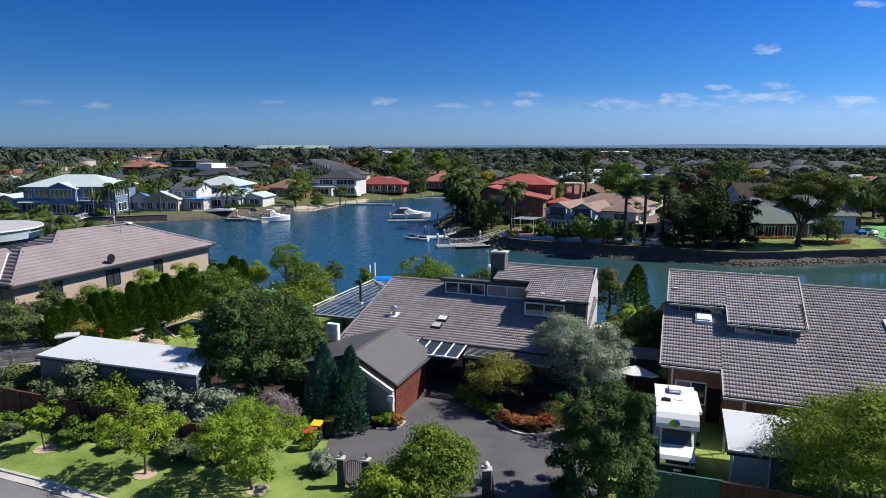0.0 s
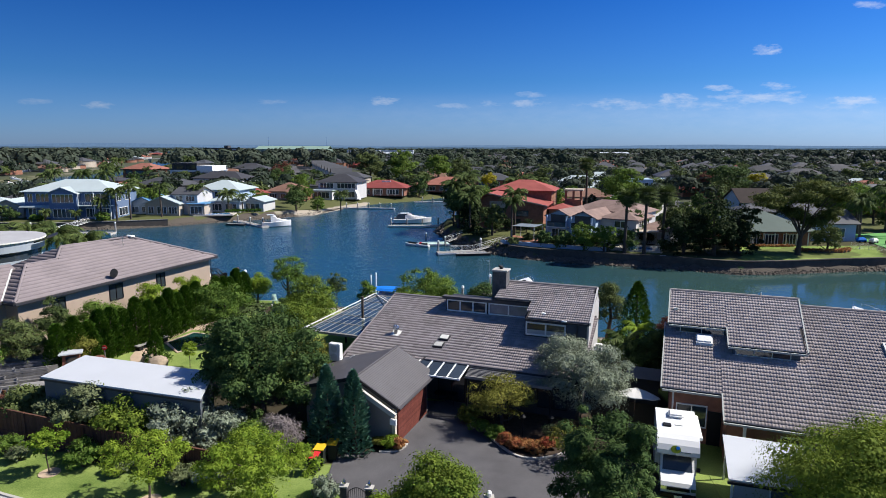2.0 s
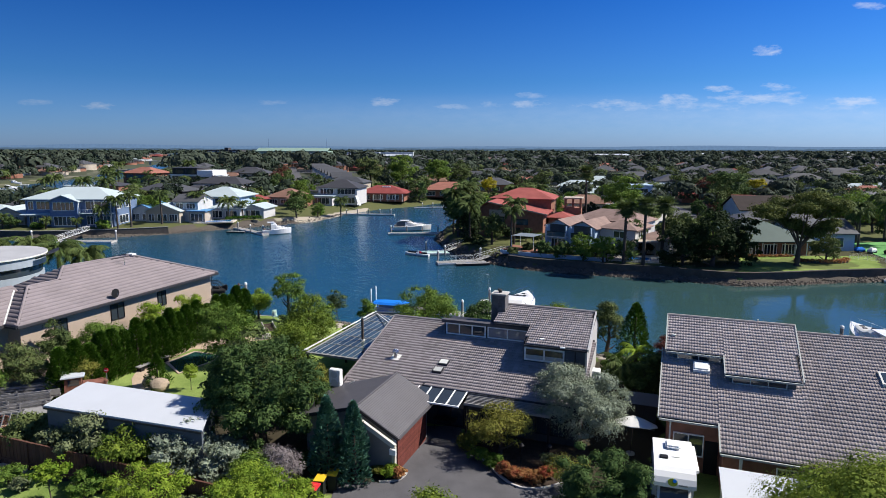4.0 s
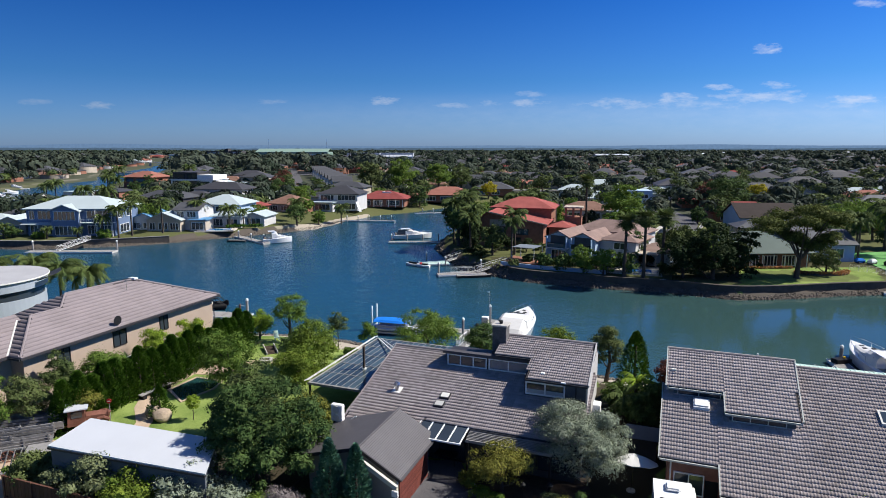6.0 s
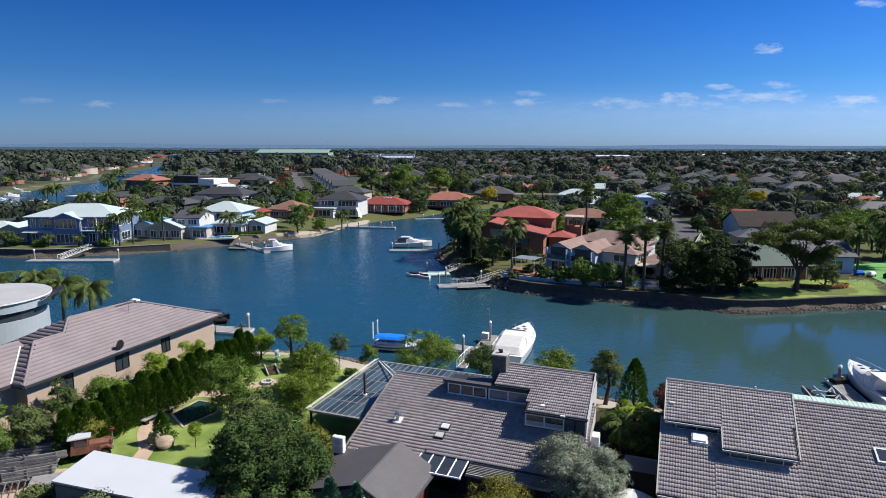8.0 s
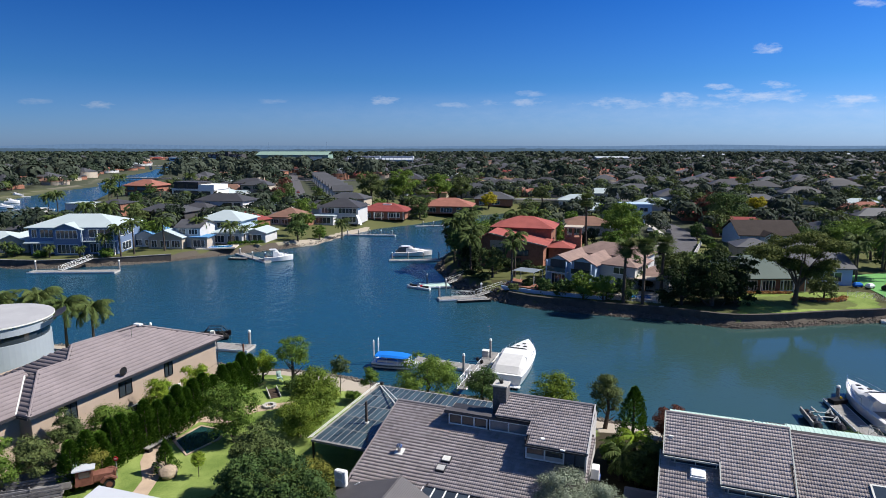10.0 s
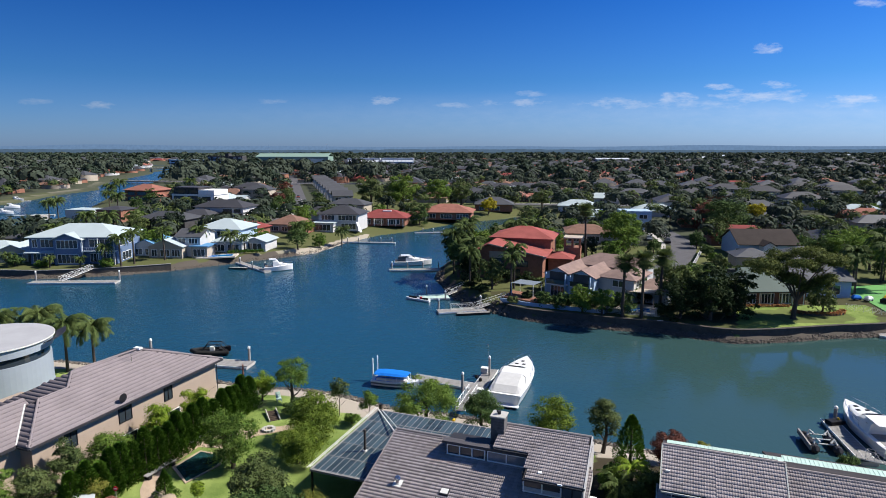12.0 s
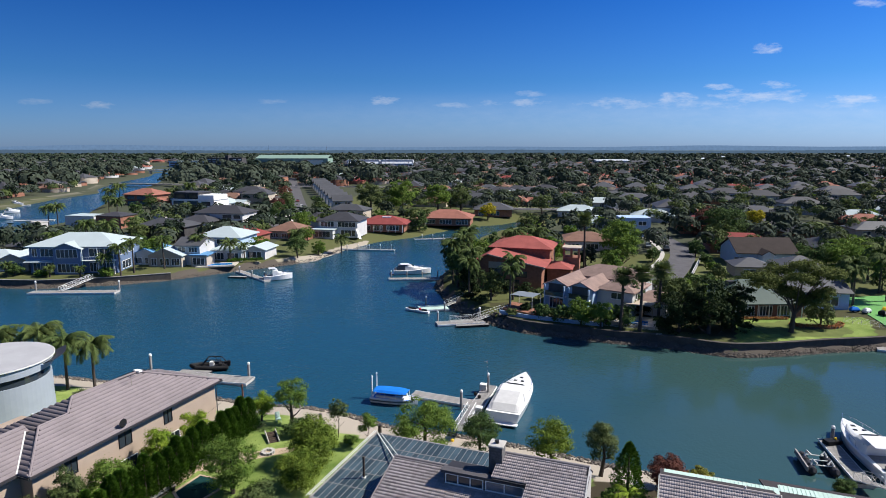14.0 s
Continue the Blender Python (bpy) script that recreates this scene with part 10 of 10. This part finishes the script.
# suburban trees: single ones near, woods beyond
TREES = []
for k, (leaf, h, w, what) in enumerate((("leaf_far", 7.5, 7.5, "dark green suburban tree"), ("leaf_mid", 7.0, 8.0, "mid-green suburban tree"), ("leaf_gum", 10.5, 9.0, "tall grey-green gum tree"), ("leaf_far", 9.5, 7.0, "tall dark suburban tree"), ("leaf_gum", 8.0, 9.5, "spreading grey-green gum tree"), ("leaf_red", 6.0, 6.0, "dull reddish suburban tree"), ("leaf_mid", 5.0, 5.5, "small green garden tree"))):
    TREES.append(tree(what + " between houses", 0, 0, h, w, leaf, z=-60, clear=0.1, n=620, size=0.7, fine=0.85, more=1.6, seed=400 + k, k=16, small=0.32, gap=0.3, group="suburban trees"))
single = 0
for _ in range(9000):
    y = 160 + 250 * rng.random() ** 0.8
    x = rng.uniform(-0.76, 0.76) * (y + 25)
    if single < 130 and open_ground(x, y, -1.5, 5.5):
        copy_thing(TREES[int(rng.choice(7, p=[.24, .2, .18, .14, .1, .06, .08]))], pose(x, y, GZ, 0, 0, rng.uniform(0, 360)) @ Matrix.Scale(rng.uniform(0.65, 1.15), 4))
        single += 1
for t in TREES:
    for o in list(t.children_recursive) + [t]:
        bpy.data.objects.remove(o)


def woods(name, n_trees, y0, y1, quads, size, leaf, label, seed, hmin, hmax, power=1.0, span=(-0.78, 0.78)):
    """A belt of many crowns in one mesh."""
    rng = np.random.default_rng(seed)
    y = y0 + (y1 - y0) * rng.random(n_trees * 2) ** power
    x = rng.uniform(*span, n_trees * 2) * (y + 20)
    _, dc, dr = land(x, y)
    ok = (dc > 14) & ((dr > 42) | (dr > 14) & ((y > 520) | (x < -236 - (y - 345) * 0.27)))
    near_road = np.array([np.min(np.hypot(street_pts[:, 0] - a, street_pts[:, 1] - b)) if b < 700 else 99 for a, b in zip(x, y)])
    ok &= near_road > 6
    for a, b, c, d in NAMED:
        ok &= ~((x > a) & (x < b) & (y > c - 9) & (y < d))
    ok &= (dc > 24) | (y > 300)
    for a, b, c, d in ((-290, -175, 915, 1000), (-400, -290, 870, 925), (-140, -40, 850, 905)):
        ok &= ~((x > a) & (x < b) & (y > c) & (y < d))
    x, y = x[ok][:n_trees], y[ok][:n_trees]
    n = len(x)
    h = rng.uniform(hmin, hmax, n)
    w = h * rng.uniform(0.75, 1.25, n)
    d = unit(rng.normal(size=(n, quads, 3)))
    d[..., 2] = np.abs(d[..., 2]) * 1.0 - 0.25
    bump = 1 + 0.25 * np.sin(4 * d[..., 0] + x[:, None]) * np.sin(5 * d[..., 1] + y[:, None])
    p = d * bump[..., None] * np.stack([w * 0.5, w * 0.5, h * 0.42], -1)[:, None] + np.stack([x, y, GZ + h * 0.58], -1)[:, None]
    nor = unit(d + rng.normal(size=d.shape) * 0.18 + np.array([0, 0, 0.2]))
    t = unit(np.cross(nor, rng.normal(size=d.shape)))
    b = np.cross(nor, t)
    s = size * rng.uniform(0.6, 1.3, (n, quads, 1)) * (w / 8)[:, None, None]
    v = np.stack([p - t * s * 0.5, p + b * s * 0.35, p + t * s * 0.5, p - b * s * 0.35], 2).reshape(-1, 3)
    return lone(name, raw_mesh(name, v, np.arange(len(v)).reshape(-1, 4)), leaf, label, "trees", "stuff")


woods("garden_trees", 420, 180, 520, 170, 1.3, "leaf_far", "dark green garden trees between the houses", 501, 5, 9)
woods("garden_trees", 330, 180, 520, 170, 1.3, "leaf_far_gum", "grey-green garden trees between the houses", 502, 5, 10)
woods("garden_trees", 260, 180, 520, 170, 1.3, "leaf_gum", "bright green garden trees between the houses", 503, 4, 8)
woods("far_woods", 1400, 480, 1200, 46, 2.3, "leaf_far", "dark treetops over the far suburb", 504, 6, 11)
woods("far_woods", 1200, 480, 1200, 46, 2.3, "leaf_far_gum", "grey-green treetops over the far suburb", 505, 6, 12)
woods("tall_gums", 110, 430, 900, 130, 1.7, "leaf_far_gum", "tall grey-green gum trees over the suburb", 508, 13, 19, span=(-0.76, -0.1))
woods("tall_gums", 60, 460, 950, 130, 1.7, "leaf_far", "tall dark gum trees over the suburb", 509, 12, 17)
woods("horizon_woods", 1800, 1100, 1930, 24, 5.2, "leaf_far", "continuous dark treetops to the horizon", 506, 8, 14, 0.75)
woods("horizon_woods", 1500, 1100, 1930, 24, 5.2, "leaf_far_gum", "continuous grey-green treetops to the horizon", 507, 8, 14, 0.75)

# the plain's distance: treelines and low hills, one behind the other, as self-lit strips with haze painted into their
# colour
for k_, (far_, wide, low, tint_, say) in enumerate(((1950, 2000, 8.0, (0.040, 0.064, 0.088), "glowing blue-green strip standing for a hazy treeline"), (2900, 2700, 12.0, (0.056, 0.092, 0.140), "paler glowing strip standing for a farther hazy treeline"), (4760, 4200, 26.0, (0.098, 0.165, 0.275), "hills on the horizon as a glowing pale blue strip"))):
    hz = bpy.data.materials.new("glowing haze colour")
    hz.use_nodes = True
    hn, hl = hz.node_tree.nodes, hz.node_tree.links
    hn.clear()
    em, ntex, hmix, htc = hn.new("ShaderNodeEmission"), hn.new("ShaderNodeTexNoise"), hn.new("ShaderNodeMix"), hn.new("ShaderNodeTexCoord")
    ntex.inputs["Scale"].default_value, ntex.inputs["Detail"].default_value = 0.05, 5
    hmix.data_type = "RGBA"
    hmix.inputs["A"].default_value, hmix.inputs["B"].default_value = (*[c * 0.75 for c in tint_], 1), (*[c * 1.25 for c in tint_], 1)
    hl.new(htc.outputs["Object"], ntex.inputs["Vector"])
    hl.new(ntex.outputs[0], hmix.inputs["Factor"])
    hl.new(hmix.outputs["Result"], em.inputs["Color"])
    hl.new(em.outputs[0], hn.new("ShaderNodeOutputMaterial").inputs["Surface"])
    rg = np.random.default_rng(900 + k_)
    xs = np.linspace(-wide, wide, 520)
    rough_ = np.convolve(rg.random(540), np.ones(4) / 4, "valid")[:520]
    top = low + 5 * rough_ + 2 * np.sin(xs * 0.003 + k_)
    if k_ == 2:
        top = low + 2 * rough_ + 14 * np.exp(-((xs + 2500) / 800) ** 2) + 9 * np.exp(-((xs - 2200) / 900) ** 2) + 3 * np.sin(xs * 0.004)
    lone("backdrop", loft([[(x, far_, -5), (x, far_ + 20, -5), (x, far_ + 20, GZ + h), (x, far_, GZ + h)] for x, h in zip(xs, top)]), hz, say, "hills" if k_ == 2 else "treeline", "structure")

# ---- roof tiles ----


def tile_shape(w, g, wave, lip):
    """One tile: a waved top and its front lip, lying on the slope with the eave at y = 0."""
    n = 9 if wave else 2
    xs = [w * i / (n - 1) for i in range(n)]
    prof = [wave * (0.5 + 0.5 * math.cos(2 * math.tau * i / (n - 1))) if wave else 0.0 for i in range(n)]
    front = [(x, 0.0, z + lip) for x, z in zip(xs, prof)]
    rear = [(x, g * (1.04 if wave else 0.92), z + (0.006 if wave else 0.03)) for x, z in zip(xs, prof)]
    foot = [(x, 0.0, -0.004) for x in xs]
    v = front + rear + foot
    f = [(i, i + 1, n + i + 1, n + i) for i in range(n - 1)] + [(2 * n + i, 2 * n + i + 1, i + 1, i) for i in range(n - 1)]
    return np.array(v), np.array(f)


def inside(poly, x, y):
    hit = np.zeros(x.shape, bool)
    for (ax, ay), (bx, by) in zip(poly, poly[1:] + poly[:1]):
        if ay != by:
            hit ^= ((ay > y) != (by > y)) & (x < (bx - ax) * (y - ay) / (by - ay) + ax)
    return hit


for host, corners, mat, w, g, wave, lip, pieces in TILED:
    root = host
    while root.parent:
        root = root.parent
    o = corners[0]
    e1 = (corners[1] - corners[0]).normalized()
    nrm = e1.cross(corners[2] - corners[0]).normalized()
    if nrm.z < 0:
        nrm = -nrm
    e2 = nrm.cross(e1)
    if e2.z < 0:
        e2, e1 = -e2, -e1
    flat = [((c - o).dot(e1), (c - o).dot(e2)) for c in corners]
    x0, x1 = min(p[0] for p in flat), max(p[0] for p in flat)
    y0, y1 = min(p[1] for p in flat), max(p[1] for p in flat)
    nx_, ny_ = max(1, round((x1 - x0) / w)), max(1, round((y1 - y0) / g))
    w_, g_ = (x1 - x0) / nx_, (y1 - y0) / ny_
    X_, Y_ = np.meshgrid(x0 + w_ * np.arange(nx_), y0 + g_ * np.arange(ny_))
    keep = inside(flat, X_ + w_ / 2, Y_ + g_ / 2)
    X_, Y_ = X_[keep], Y_[keep]
    tv, tf = tile_shape(w_, g_, wave, lip)
    off = ORIGIN.get(root.name, Vector((0, 0, 0)))
    frame_m = Matrix.Translation(o - off) @ Matrix((e1, e2, nrm)).transposed().to_4x4()
    order = np.argsort(Y_, kind="stable")
    single, rest = order[:pieces], order[pieces:]
    if len(single):
        shared = raw_mesh("roof_tile", tv, tf)
        shared.materials.append(M[mat])
        for i in single:
            t = new("roof_tile", shared)
            t.parent = host
            t.matrix_basis = frame_m @ Matrix.Translation((X_[i], Y_[i], 0.002))
    if len(rest):
        rg = np.random.default_rng(len(rest))
        n = len(rest)
        v = tv[None] + np.stack([X_[rest], Y_[rest], rg.uniform(0, 0.006, n)], -1)[:, None]
        R = np.array(frame_m)
        v = v.reshape(-1, 3) @ R[:3, :3].T + R[:3, 3]
        f = (tf[None] + len(tv) * np.arange(n)[:, None, None]).reshape(-1, tf.shape[1])
        ob = new("roof_tiles", raw_mesh("roof_tiles", v, f))
        ob.data.materials.append(M[mat])
        ob.parent = host
        tagged(ob, kind="stuff")
